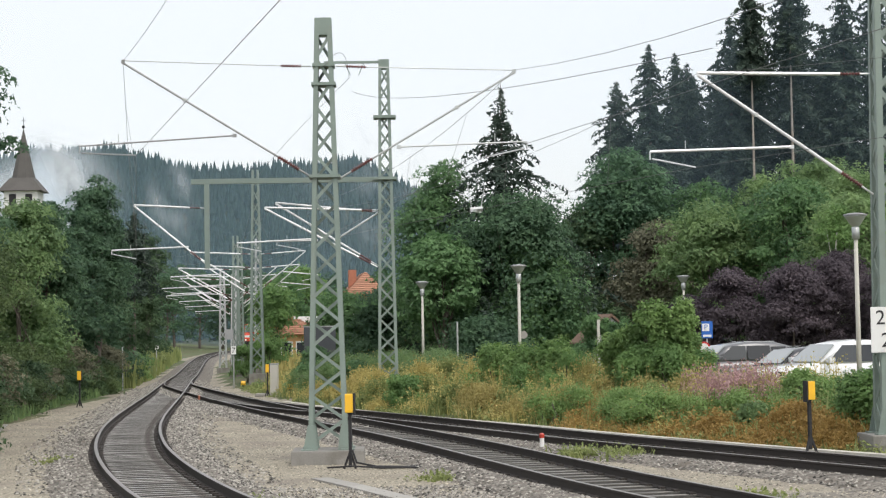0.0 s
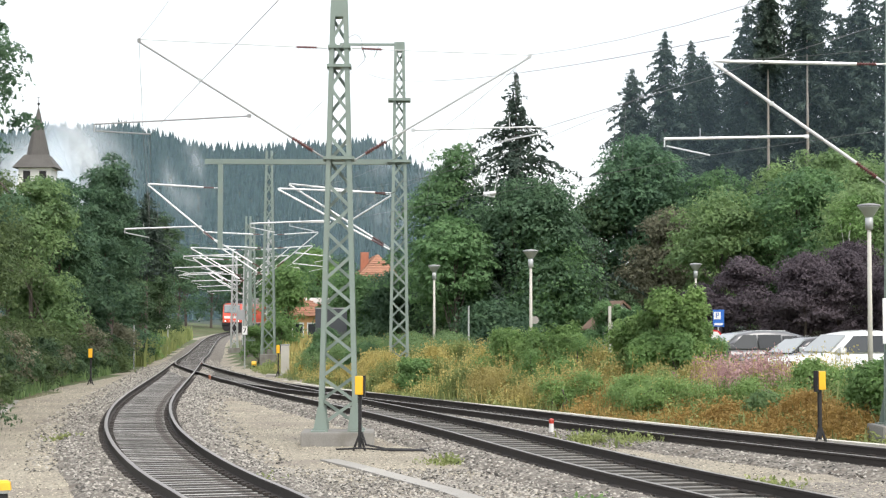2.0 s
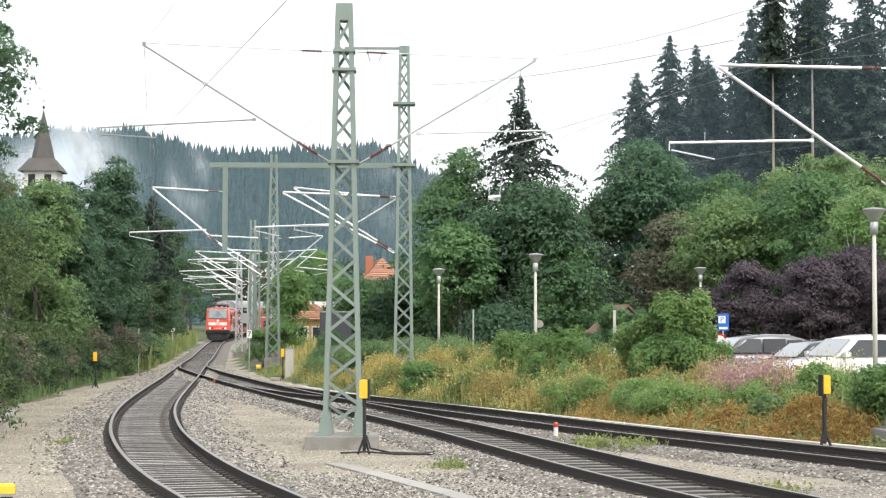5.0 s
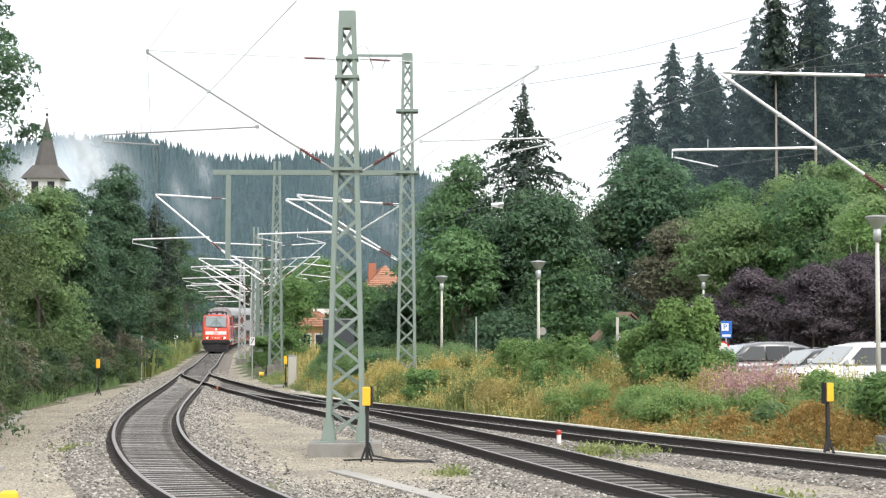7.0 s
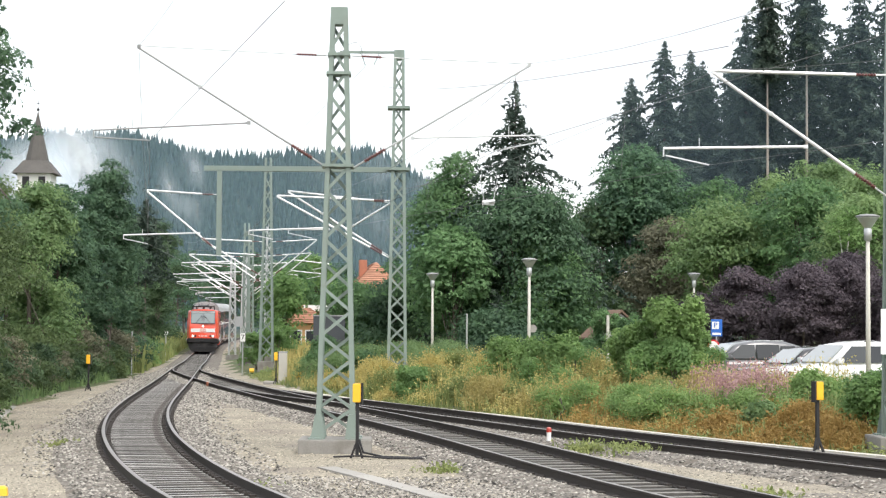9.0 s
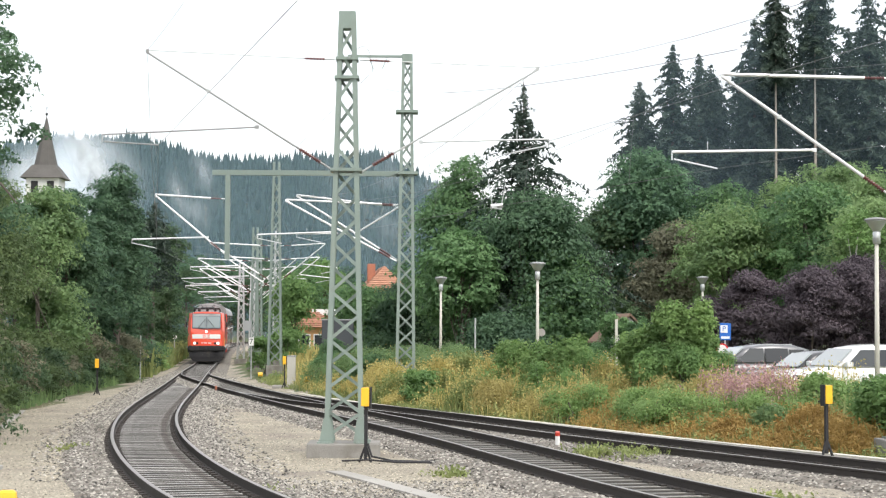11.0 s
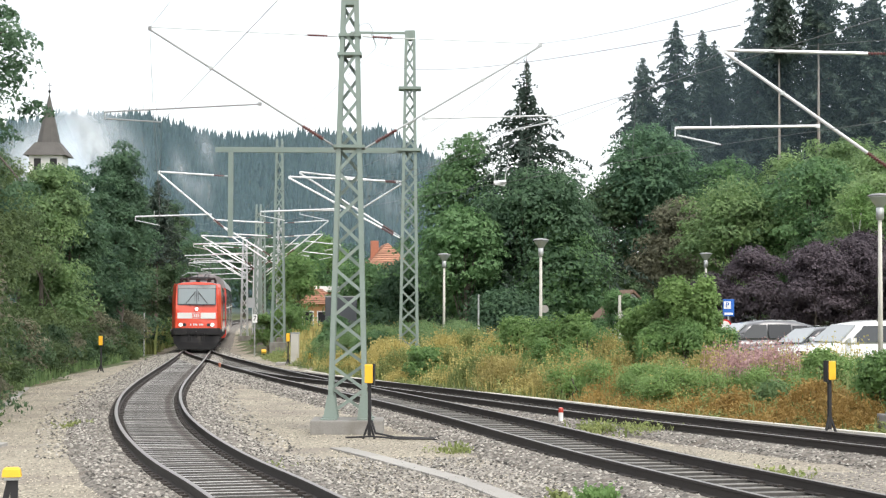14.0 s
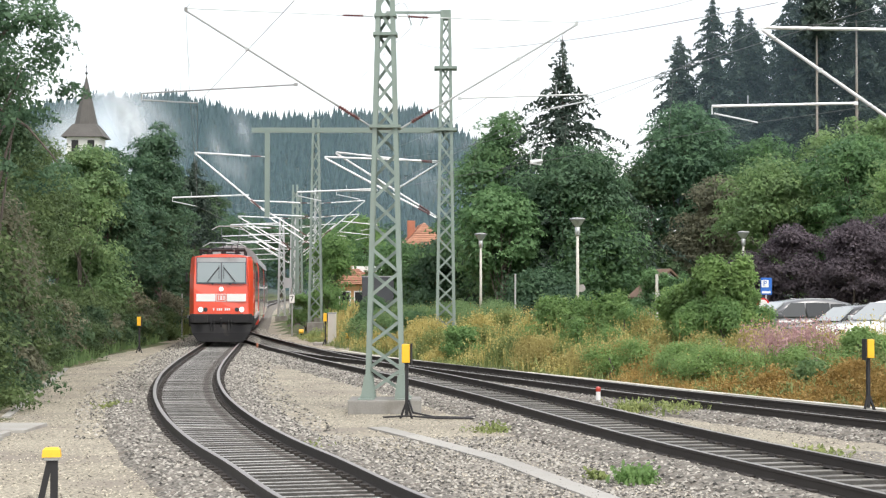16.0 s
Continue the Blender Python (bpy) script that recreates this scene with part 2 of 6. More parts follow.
TYRE = material("tyre_rubber", (0.02, 0.02, 0.02), 0.85, vary=0.2)

LEAF_DARK = leaf_material("dark_green_leaves", (0.058, 0.112, 0.066), (0.128, 0.225, 0.105), 0.48)
LEAF_MID = leaf_material("mid_green_leaves", (0.088, 0.172, 0.078), (0.20, 0.345, 0.125), 0.48)
LEAF_LIGHT = leaf_material("fresh_green_leaves", (0.13, 0.235, 0.078), (0.26, 0.41, 0.13), 0.48)
LEAF_ASH = leaf_material("ash_leaves", (0.10, 0.195, 0.078), (0.205, 0.35, 0.135), 0.48)
LEAF_SHRUB = leaf_material("bright_shrub_leaves", (0.15, 0.255, 0.08), (0.30, 0.44, 0.14), 0.48)
LEAF_OLIVE = leaf_material("olive_green_leaves", (0.135, 0.222, 0.092), (0.27, 0.39, 0.145), 0.48)
LEAF_PURPLE = leaf_material("copper_purple_leaves", (0.062, 0.052, 0.056), (0.145, 0.118, 0.122), 0.35)
LEAF_BROWN = leaf_material("browning_leaves", (0.13, 0.14, 0.085), (0.26, 0.255, 0.15), 0.45)
LEAF_MAPLE = leaf_material("maple_leaves", (0.07, 0.14, 0.078), (0.155, 0.275, 0.13), 0.48)
# darker hedge foliage; on the undergrowth this tone also paints deep shade
LEAF_SHADE = leaf_material("deep_shade_green_leaves", (0.045, 0.086, 0.044), (0.125, 0.20, 0.084), 0.45)
NEEDLE = leaf_material("spruce_needles", (0.034, 0.056, 0.042), (0.078, 0.114, 0.074), 0.2)
# ridge needles: some blue of the distance haze is mixed into the colour
NEEDLE_FAR = leaf_material("haze_blue_spruce_needles", (0.02, 0.046, 0.042), (0.05, 0.094, 0.076), 0.05)
HEDGE_LEAF = leaf_material("hedge_leaves", (0.056, 0.094, 0.038), (0.158, 0.222, 0.078), 0.46)
WEED_GREEN = leaf_material("green_weeds", (0.17, 0.225, 0.075), (0.36, 0.4, 0.14), 0.38)
WEED_GOLD = leaf_material("dry_golden_weeds", (0.42, 0.36, 0.115), (0.66, 0.58, 0.21), 0.4)
WEED_RUST = leaf_material("rust_brown_weeds", (0.29, 0.19, 0.055), (0.46, 0.32, 0.10), 0.35)
WEED_BROWN = leaf_material("withered_weeds", (0.32, 0.28, 0.095), (0.52, 0.455, 0.17), 0.4)
WEED_PINK = leaf_material("pink_willowherb", (0.36, 0.20, 0.18), (0.53, 0.36, 0.32), 0.35)


# ---- mesh helpers ----
def raw_mesh(name, verts, faces, mat, smooth=False):
    """A mesh from arrays of corners and of faces that all have the same number of corners."""
    verts, faces = np.asarray(verts, np.float32), np.asarray(faces, np.int32)
    me = bpy.data.meshes.new(name)
    k = faces.shape[1]
    me.vertices.add(len(verts))
    me.vertices.foreach_set("co", verts.ravel())
    me.loops.add(faces.size)
    me.loops.foreach_set("vertex_index", faces.ravel())
    me.polygons.add(len(faces))
    me.polygons.foreach_set("loop_start", np.arange(len(faces), dtype=np.int32) * k)
    me.polygons.foreach_set("use_smooth", np.full(len(faces), smooth))
    me.update(calc_edges=True)
    me.materials.append(mat)
    return me


def part(name, bm, mat, parent=None, label="", smooth=False, at=None):
    """Links a bmesh (or a ready mesh) as one object under a thing or a part."""
    if isinstance(bm, bmesh.types.BMesh):
        me = bpy.data.meshes.new(name)
        bmesh.ops.recalc_face_normals(bm, faces=bm.faces)
        bm.to_mesh(me)
        bm.free()
        me.materials.append(mat)
        if smooth:
            me.polygons.foreach_set("use_smooth", [True] * len(me.polygons))
    else:
        me = bm
    ob = new(name, me)
    if parent:
        ob.parent = parent
    if at is not None:
        ob.matrix_basis = at
    return tagged(ob, label)


def thing(name, m, label, category, group="", kind=""):
    e = new(name)
    e.empty_display_size = 0.2
    e.matrix_basis = m
    return tagged(e, label, category, group, kind)


def add_box(bm, lo, hi, bevel=0.0):
    c = [(a + b) / 2 for a, b in zip(lo, hi)]
    s = [b - a for a, b in zip(lo, hi)]
    r = bmesh.ops.create_cube(bm, size=1.0, matrix=Matrix.Translation(c) @ Matrix.Diagonal((*s, 1)))
    if bevel:
        es = list({e for v in r["verts"] for e in v.link_edges})
        bmesh.ops.bevel(bm, geom=es, offset=bevel, segments=2, affect="EDGES", profile=0.7)
    return bm


def box(lo, hi, bevel=0.0):
    return add_box(bmesh.new(), lo, hi, bevel)


def add_bar(bm, a, b, w, d=None, sides=4, w2=None, face=None):
    """A straight bar from a to b; four sides is a flat bar w wide and d thick, lying in the plane that looks along face; more sides is a round tube."""
    a, b = Vector(a), Vector(b)
    v = b - a
    if sides == 4:
        z = v.normalized()
        n = Vector(face or ((0, 0, 1) if abs(z.z) < 0.9 else (0, 1, 0)))
        x = n.cross(z).normalized()
        y = z.cross(x)
        m = Matrix.Translation((a + b) / 2) @ Matrix((x, y, z)).transposed().to_4x4()
        bmesh.ops.create_cube(bm, size=1.0, matrix=m @ Matrix.Diagonal((w, d or w, v.length, 1)))
    else:
        m = Matrix.Translation((a + b) / 2) @ v.to_track_quat("Z", "Y").to_matrix().to_4x4()
        bmesh.ops.create_cone(bm, segments=sides, radius1=w / 2, radius2=(w2 or w) / 2, depth=v.length, cap_ends=True, matrix=m)
    return bm


def bar(a, b, w, d=None, sides=4, w2=None, face=None):
    return add_bar(bmesh.new(), a, b, w, d, sides, w2, face)


def loft(rings, close=True, caps=True):
    """A skin over rings of equally many points."""
    bm = bmesh.new()
    vs = [[bm.verts.new(p) for p in r] for r in rings]
    n = len(vs[0])
    for a, b in zip(vs, vs[1:]):
        for i in range(n if close else n - 1):
            j = (i + 1) % n
            bm.faces.new((a[i], a[j], b[j], b[i]))
    if caps:
        bm.faces.new(vs[0])
        bm.faces.new(vs[-1])
    return bm


def turned(profile, sides=16):
    """A round body from pairs of radius and height."""
    return loft([[(r * math.cos(2 * math.pi * i / sides), r * math.sin(2 * math.pi * i / sides), z) for i in range(sides)] for r, z in profile])


def wire_curve(name, points, radius, mat, parent=None):
    cu = bpy.data.curves.new(name, "CURVE")
    cu.dimensions, cu.bevel_depth, cu.bevel_resolution = "3D", radius, 1
    sp = cu.splines.new("POLY")
    sp.points.add(len(points) - 1)
    for p, co in zip(sp.points, points):
        p.co = (*co, 1)
    cu.materials.append(mat)
    ob = new(name, cu)
    if parent:
        ob.parent = parent
    return ob


def lettering(name, text, size, m, mat, parent):
    cu = bpy.data.curves.new(name, "FONT")
    cu.body, cu.size, cu.align_x, cu.align_y, cu.extrude = text, size, "CENTER", "CENTER", 0.002
    cu.materials.append(mat)
    ob = new(name, cu)
    ob.parent = parent
    ob.matrix_basis = m
    return ob


# ---- the plan: lines of the tracks, seen from above ----
def smooth_line(points, step=0.6):
    """Evenly spaced points along a smooth curve through the given ones."""
    p = np.array(points, float)
    d = np.r_[0, np.cumsum(np.linalg.norm(np.diff(p, axis=0), axis=1))]
    tan = np.gradient(p, d, axis=0)
    u = np.linspace(0, d[-1], max(2, int(d[-1] / 0.2)))
    i = np.clip(np.searchsorted(d, u, side="right") - 1, 0, len(d) - 2)
    h = (d[i + 1] - d[i])
    s = ((u - d[i]) / h)[:, None]
    h = h[:, None]
    q = (2 * s**3 - 3 * s**2 + 1) * p[i] + (s**3 - 2 * s**2 + s) * h * tan[i] + (-2 * s**3 + 3 * s**2) * p[i + 1] + (s**3 - s**2) * h * tan[i + 1]
    e = np.r_[0, np.cumsum(np.linalg.norm(np.diff(q, axis=0), axis=1))]
    w = np.arange(0, e[-1], step)
    return np.stack([np.interp(w, e, q[:, 0]), np.interp(w, e, q[:, 1])], 1)


TRACK_A = [(9.6, -12), (5.6, 0), (2.15, 10), (0.5, 15), (-0.97, 19.5), (-2.1, 23.8), (-2.85, 26.5), (-3.92, 31), (-4.83, 35.5), (-5.45, 39), (-6.0, 42.6),
           (-6.72, 48), (-7.52, 55.5), (-8.2, 63), (-9.42, 77), (-11.02, 94.5), (-12.08, 106), (-14.08, 129), (-16.76, 159), (-19.35, 188.5), (-21.2, 215),
           (-21.7, 232), (-21.5, 243), (-20.6, 255), (-18.0, 267), (-13.5, 278), (-7, 286.5), (1, 292), (12, 296), (40, 301), (90, 306), (150, 310)]
TRACK_B = [(14.5, -12), (10.6, 0), (8.0, 10), (5.55, 20), (4.85, 22.8), (3.6, 28), (2.6, 33), (1.65, 37.9), (0.62, 42.6), (-0.65, 48), (-1.7, 52.3), (-3.55, 60),
           (-5.25, 67.7), (-7.8, 80), (-9.75, 90), (-11.15, 98), (-11.95, 105)]
TRACK_C = [(22.0, 4), (17.5, 12), (13.1, 20), (10.7, 25), (8.55, 30), (7.05, 33.7), (5.95, 36.4), (4.45, 40.3), (2.5, 46), (0.75, 51), (-1.1, 56), (-2.7, 60),
           (-4.35, 65), (-5.75, 70), (-7.0, 76)]
LINE_A, LINE_B, LINE_C = smooth_line(TRACK_A), smooth_line(TRACK_B), smooth_line(TRACK_C)
KERB = smooth_line([(18.5, 15), (13.6, 25), (8.57, 35), (5.6, 42), (3.2, 49), (0.4, 57), (-2.2, 66), (-5.3, 80.5), (-8.0, 95), (-10.2, 110), (-13.2, 140), (-16.5, 175), (-18.2, 215), (-18.3, 240)], 1.0)
GAUGE = 1.507


def grade(y):
    """The rise of the line in the distance."""
    return float(np.interp(y, [125, 160, 188, 218, 242, 300], [0, 0.2, 0.36, 0.66, 1.0, 1.3]))


def side_of(line, x, y):
    """How far a place lies to the right of a line that runs away from the camera."""
    return x - np.interp(y, line[:, 1], line[:, 0])


def hill(x, y):
    """Wooded ridge in the distance."""
    up = np.clip((y - 380) / 520, 0, 1) ** 1.25
    return up * (90 + 7 * math.sin(x * 0.013 + 1.9) + 4 * math.sin(x * 0.031 + 0.5) - 9.5 * min(1, max(0, (x + 132) / 36)) - 0.6 * max(0, x + 14))


def ground_height(x, y):
    z = grade(y) - 0.07
    k = side_of(KERB, x, y)
    if y < 250:
        z += 0.62 * min(1, max(0, (k - 0.3) / 5.0)) + 0.08 * max(0, k - 22)
    l = float(np.interp(y, [0, 36, 54, 72, 90, 250], [-4.5, -9.2, -11.9, -13.2, -14, -27]))
    z += 0.10 * min(12, max(0, l - x))
    if y > 380:
        z += hill(x, y)
    elif y > 100:
        z += 0.09 * max(0, x - 30) * min(1, (y - 100) / 40)
    return z


def build_ground():
    ys = np.r_[np.arange(-60, 10, 10), np.arange(10, 120, 1.2), np.arange(120, 320, 5), np.arange(320, 1000, 20), [1000, 1100, 1300, 1700, 2400, 3200]]
    xs = np.r_[[-1500, -900, -600], np.arange(-420, -60, 20), np.arange(-60, -20, 4), np.arange(-20, 24, 0.9), np.arange(24, 64, 4), np.arange(64, 300, 20), [420, 700, 1500]]
    verts = [(x, y, ground_height(x, y) + (0 if y > 300 else 0.03 * noise.noise((x * 0.7, y * 0.7, 0)))) for y in ys for x in xs]
    w = len(xs)
    faces, which = [], []
    for j in range(len(ys) - 1):
        for i in range(w - 1):
            faces.append((j * w + i, j * w + i + 1, (j + 1) * w + i + 1, (j + 1) * w + i))
            cx, cy = (xs[i] + xs[i + 1]) / 2, (ys[j] + ys[j + 1]) / 2
            k = side_of(KERB, cx, cy)
            l = np.interp(cy, [0, 36, 54, 72, 90, 250], [-4.5, -8.9, -11.6, -12.8, -13.4, -26])
            which.append(3 if 8 < cy < 29 + 1.5 * noise.noise((cx, cy, 0)) and side_of(LINE_A, cx, cy) > 1 and k < 0 else 2 if cy > 330 or abs(cx) > 90 else 1 if (k > 0.4 and cy < 250) or cx < l or cy > 250 else 0)
    me = raw_mesh("ground", verts, faces, GRAVEL, True)
    for m in (SOIL, FOREST_FLOOR, BALLAST_LIGHT):
        me.materials.append(m)
    me.polygons.foreach_set("material_index", which)
    tagged(new("ground", me), "tan gravel yard giving way to grassy soil and wooded hill", "ground", kind="structure")


def sweep(line, section, z=0.0, close=True, first=0, last=None):
    """Corners and faces of a section (pairs of offset to the right and height) carried along a line."""
    p = np.asarray(line)[first:last]
    tan = np.gradient(p, axis=0)
    tan /= np.linalg.norm(tan, axis=1)[:, None]
    nor = np.stack([tan[:, 1], -tan[:, 0]], 1)
    h = np.array([grade(y) for y in p[:, 1]]) + z
    sec = np.asarray(section, float)
    v = np.concatenate([np.concatenate([p + nor * o, (h + zz)[:, None]], 1)[:, None] for o, zz in sec], 1)
    n, k = len(p), len(sec)
    f = [(i * k + j, i * k + (j + 1) % k, (i + 1) * k + (j + 1) % k, (i + 1) * k + j) for i in range(n - 1) for j in range(k if close else k - 1)]
    return v.reshape(-1, 3), f


def along(line, i):
    """Place and heading (radians from +y towards +x) of the i-th point of a line."""
    a, b = line[max(0, i - 1)], line[min(len(line) - 1, i + 1)]
    return line[i], math.atan2(b[0] - a[0], b[1] - a[1])


RAIL_SECTION = [(-0.075, 0.0), (-0.012, 0.03), (-0.012, 0.125), (-0.036, 0.135), (-0.036, 0.168), (-0.028, 0.172), (0.028, 0.172), (0.036, 0.168), (0.036, 0.135),
                (0.012, 0.125), (0.012, 0.03), (0.075, 0.0)]


# ---- tracks ----
def build_track(name, line, label, parts_from, parts_to, wood, close_set=False, first=0, last=None):
    """Two rails on sleepers in ballast; the nearer sleepers are pieces of their own."""
    t = thing(name, Matrix.Identity(4), label, "railway track", "station tracks", "structure")
    v, f = sweep(line, [(-1.95, -0.12), (-1.45, 0.03), (-0.95, 0.055), (-0.82, -0.015), (0, -0.06), (0.82, -0.015), (0.95, 0.055), (1.45, 0.03), (1.95, -0.12)], close=False)
    bed = raw_mesh("ballast_bed", v, f, BALLAST, True)
    bed.materials.append(BALLAST_SHADED)
    # the two inner strips carry the painted shadow tone
    bed.polygons.foreach_set("material_index", [1 if i % 8 in (3, 4) else 0 for i in range(len(f))])
    part("ballast_bed", bed, BALLAST, t, "grey crushed stone, darker between the rails")
    for side in (-1, 1):
        v, f = sweep(line, [(side * GAUGE / 2 + o, z + 0.02) for o, z in RAIL_SECTION], first=first, last=last)
        me = raw_mesh("rail", v, f, RAIL_SIDE)
        me.materials.append(RAIL_TOP)
        me.polygons.foreach_set("material_index", [1 if i % 12 in (4, 5, 6) else 0 for i in range(len(f))])
        part("rail", me, RAIL_SIDE, t, "steel rail with a worn bright head")
    plank = bpy.data.meshes.new("sleeper")
    half = 0.062 if close_set else 0.105
    bm = box((-1.3, -half, -0.12), (1.3, half, 0.03), 0.012)
    ties = smooth_line(TRACK_A, 0.4) if close_set else line
    bm.to_mesh(plank)
    bm.free()
    plank.materials.append(wood)
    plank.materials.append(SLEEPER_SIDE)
    # pale tops, every other face in the tone darkened for shade
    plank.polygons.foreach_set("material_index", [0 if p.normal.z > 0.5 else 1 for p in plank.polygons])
    rng = random.Random(len(line))
    far_v, far_f, clip_v, clip_f = [], [], [], []
    cube = [(-1, -1, -1), (1, -1, -1), (1, 1, -1), (-1, 1, -1), (-1, -1, 1), (1, -1, 1), (1, 1, 1), (-1, 1, 1)]
    quads = [(0, 3, 2, 1), (4, 5, 6, 7), (0, 1, 5, 4), (1, 2, 6, 5), (2, 3, 7, 6), (3, 0, 4, 7)]

    def add_cube(vs, fs, m, size, centre):
        b = len(vs)
        vs += [tuple(m @ Vector([c + s * k for c, s, k in zip(centre, size, q)])) for q in cube]
        fs += [tuple(b + i for i in q) for q in quads]

    for i in range(len(ties)):
        (x, y), a = along(ties, i)
        m = pose(x, y, grade(y) + rng.uniform(-0.006, 0.004), 0, 0, -math.degrees(a) + rng.uniform(-0.6, 0.6))
        if parts_from < y < parts_to:
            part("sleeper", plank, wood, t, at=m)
        else:
            add_cube(far_v, far_f, m, (1.3, half, 0.06), (0, 0, -0.034))
        if 12 < y < 110:
            for side in (-1, 1):
                for off in (-0.11, 0.11):
                    add_cube(clip_v, clip_f, m, (0.05, 0.07, 0.022), (side * GAUGE / 2 + off, 0, 0.04))
    if far_v:
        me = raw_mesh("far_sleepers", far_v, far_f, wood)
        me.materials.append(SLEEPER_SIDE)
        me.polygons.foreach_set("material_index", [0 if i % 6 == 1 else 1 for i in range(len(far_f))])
        tagged(part("far_sleepers", me, wood, t), kind="stuff")
    if clip_v:
        tagged(part("rail_fastenings", raw_mesh("rail_fastenings", clip_v, clip_f, RAIL_SIDE), RAIL_SIDE, t), kind="stuff")
    return t


def build_stones():
    """Loose ballast on the beds and pebbles on the gravel, in the near part of the yard."""
    rng = np.random.default_rng(5)
    base = np.array([(1, 0, 0), (-1, 0, 0), (0, 1, 0), (0, -1, 0), (0, 0, 1)], float)
    faces = np.array([(0, 2, 4), (2, 1, 4), (1, 3, 4), (3, 0, 4)])

    def scatter(name, pts, size, mat, label):
        n = len(pts)
        ang = rng.uniform(0, 2 * np.pi, n)
        c, s = np.cos(ang)[:, None], np.sin(ang)[:, None]
        r = size * np.interp(pts[:, 1], [40, 100], [1, 1.45])[:, None, None] * rng.uniform(0.5, 1.25, (n, 1, 1)) * rng.uniform(0.6, 1.2, (n, 5, 1))
        v = base[None] * r * np.array([1.2, 1.0, 0.75])
        v = np.stack([v[..., 0] * c - v[..., 1] * s, v[..., 0] * s + v[..., 1] * c, v[..., 2] + 0.25 * v[..., 0]], -1) + pts[:, None]
        f = faces[None] + 5 * np.arange(n)[:, None, None]
        tagged(new(name, raw_mesh(name, v.reshape(-1, 3), f.reshape(-1, 3), mat)), label, "stones", kind="stuff")

    pts = []
    for line, spread in ((LINE_A, 1.7), (LINE_B, 2.1), (LINE_C, 2.1)):
        p = line[(line[:, 1] > 17) & (line[:, 1] < 112)]
        k = len(p) * 230
        i = rng.integers(0, len(p) - 1, k)
        u = rng.random((k, 1))
        d = p[i + 1] - p[i]
        q = p[i] + d * u
        nor = np.stack([d[:, 1], -d[:, 0]], 1) / np.linalg.norm(d, axis=1)[:, None]
        off = rng.uniform(-spread, spread, k)
        # fewer stones lie on the sleepers
        on = (np.abs(u[:, 0] - 0.5) > 0.27) & (np.abs(off) < 0.95) & (line is not LINE_A)
        keep = (~on | (rng.random(k) < 0.05)) & ((np.abs(off) > 0.8) | (rng.random(k) < (0.2 if line is LINE_A else 0.5)))
        q, off = (q + nor * off[:, None])[keep], off[keep]
        pts.append(np.c_[q, np.interp(np.abs(off), [0, 0.82, 0.95, 1.45, 1.95], [-0.06, -0.02, 0.05, 0.03, -0.1])])
    scatter("loose_ballast", np.concatenate(pts), 0.034, STONE, "loose grey crushed stones round the sleepers")
    k = 9000
    y = rng.uniform(30, 100, k)
    x = np.interp(y, LINE_A[:, 1], LINE_A[:, 0]) + rng.choice([-1, 1], k) * (1.5 + 0.9 * rng.random(k) ** 2.2)
    keep = side_of(KERB, x, y) < -0.3
    scatter("shoulder_ballast", np.c_[x, y, np.full(k, -0.055)][keep], 0.034, STONE, "grey stones spilled beside the curved track")
    k = 18000
    y = 16.5 + 14 * rng.random(k) ** 1.2
    x = np.interp(y, LINE_A[:, 1], LINE_A[:, 0]) + rng.uniform(1.6, 9, k)
    keep = side_of(LINE_B, x, y) < 1.8
    scatter("spread_ballast", np.c_[x, y, np.full(k, -0.06)][keep], 0.03, STONE, "grey stones spread between the tracks")
    k = 56000
    y = 17 + 52 * rng.random(k) ** 1.6
    x = rng.uniform(-0.29, 0.29, k) * y
    dist = np.min([np.abs(side_of(l, x, y)) for l in (LINE_A, LINE_B, LINE_C)], axis=0)
    keep = (dist > 1.7) & (side_of(KERB, x, y) < 0) & (x > np.interp(y, [0, 36, 54, 72], [-4.5, -8.9, -11.6, -12.8]))
    pts = np.c_[x, y, np.full(k, -0.065)][keep]
    scatter("loose_gravel", pts, 0.018, PEBBLE, "pale loose pebbles on the gravel yard")


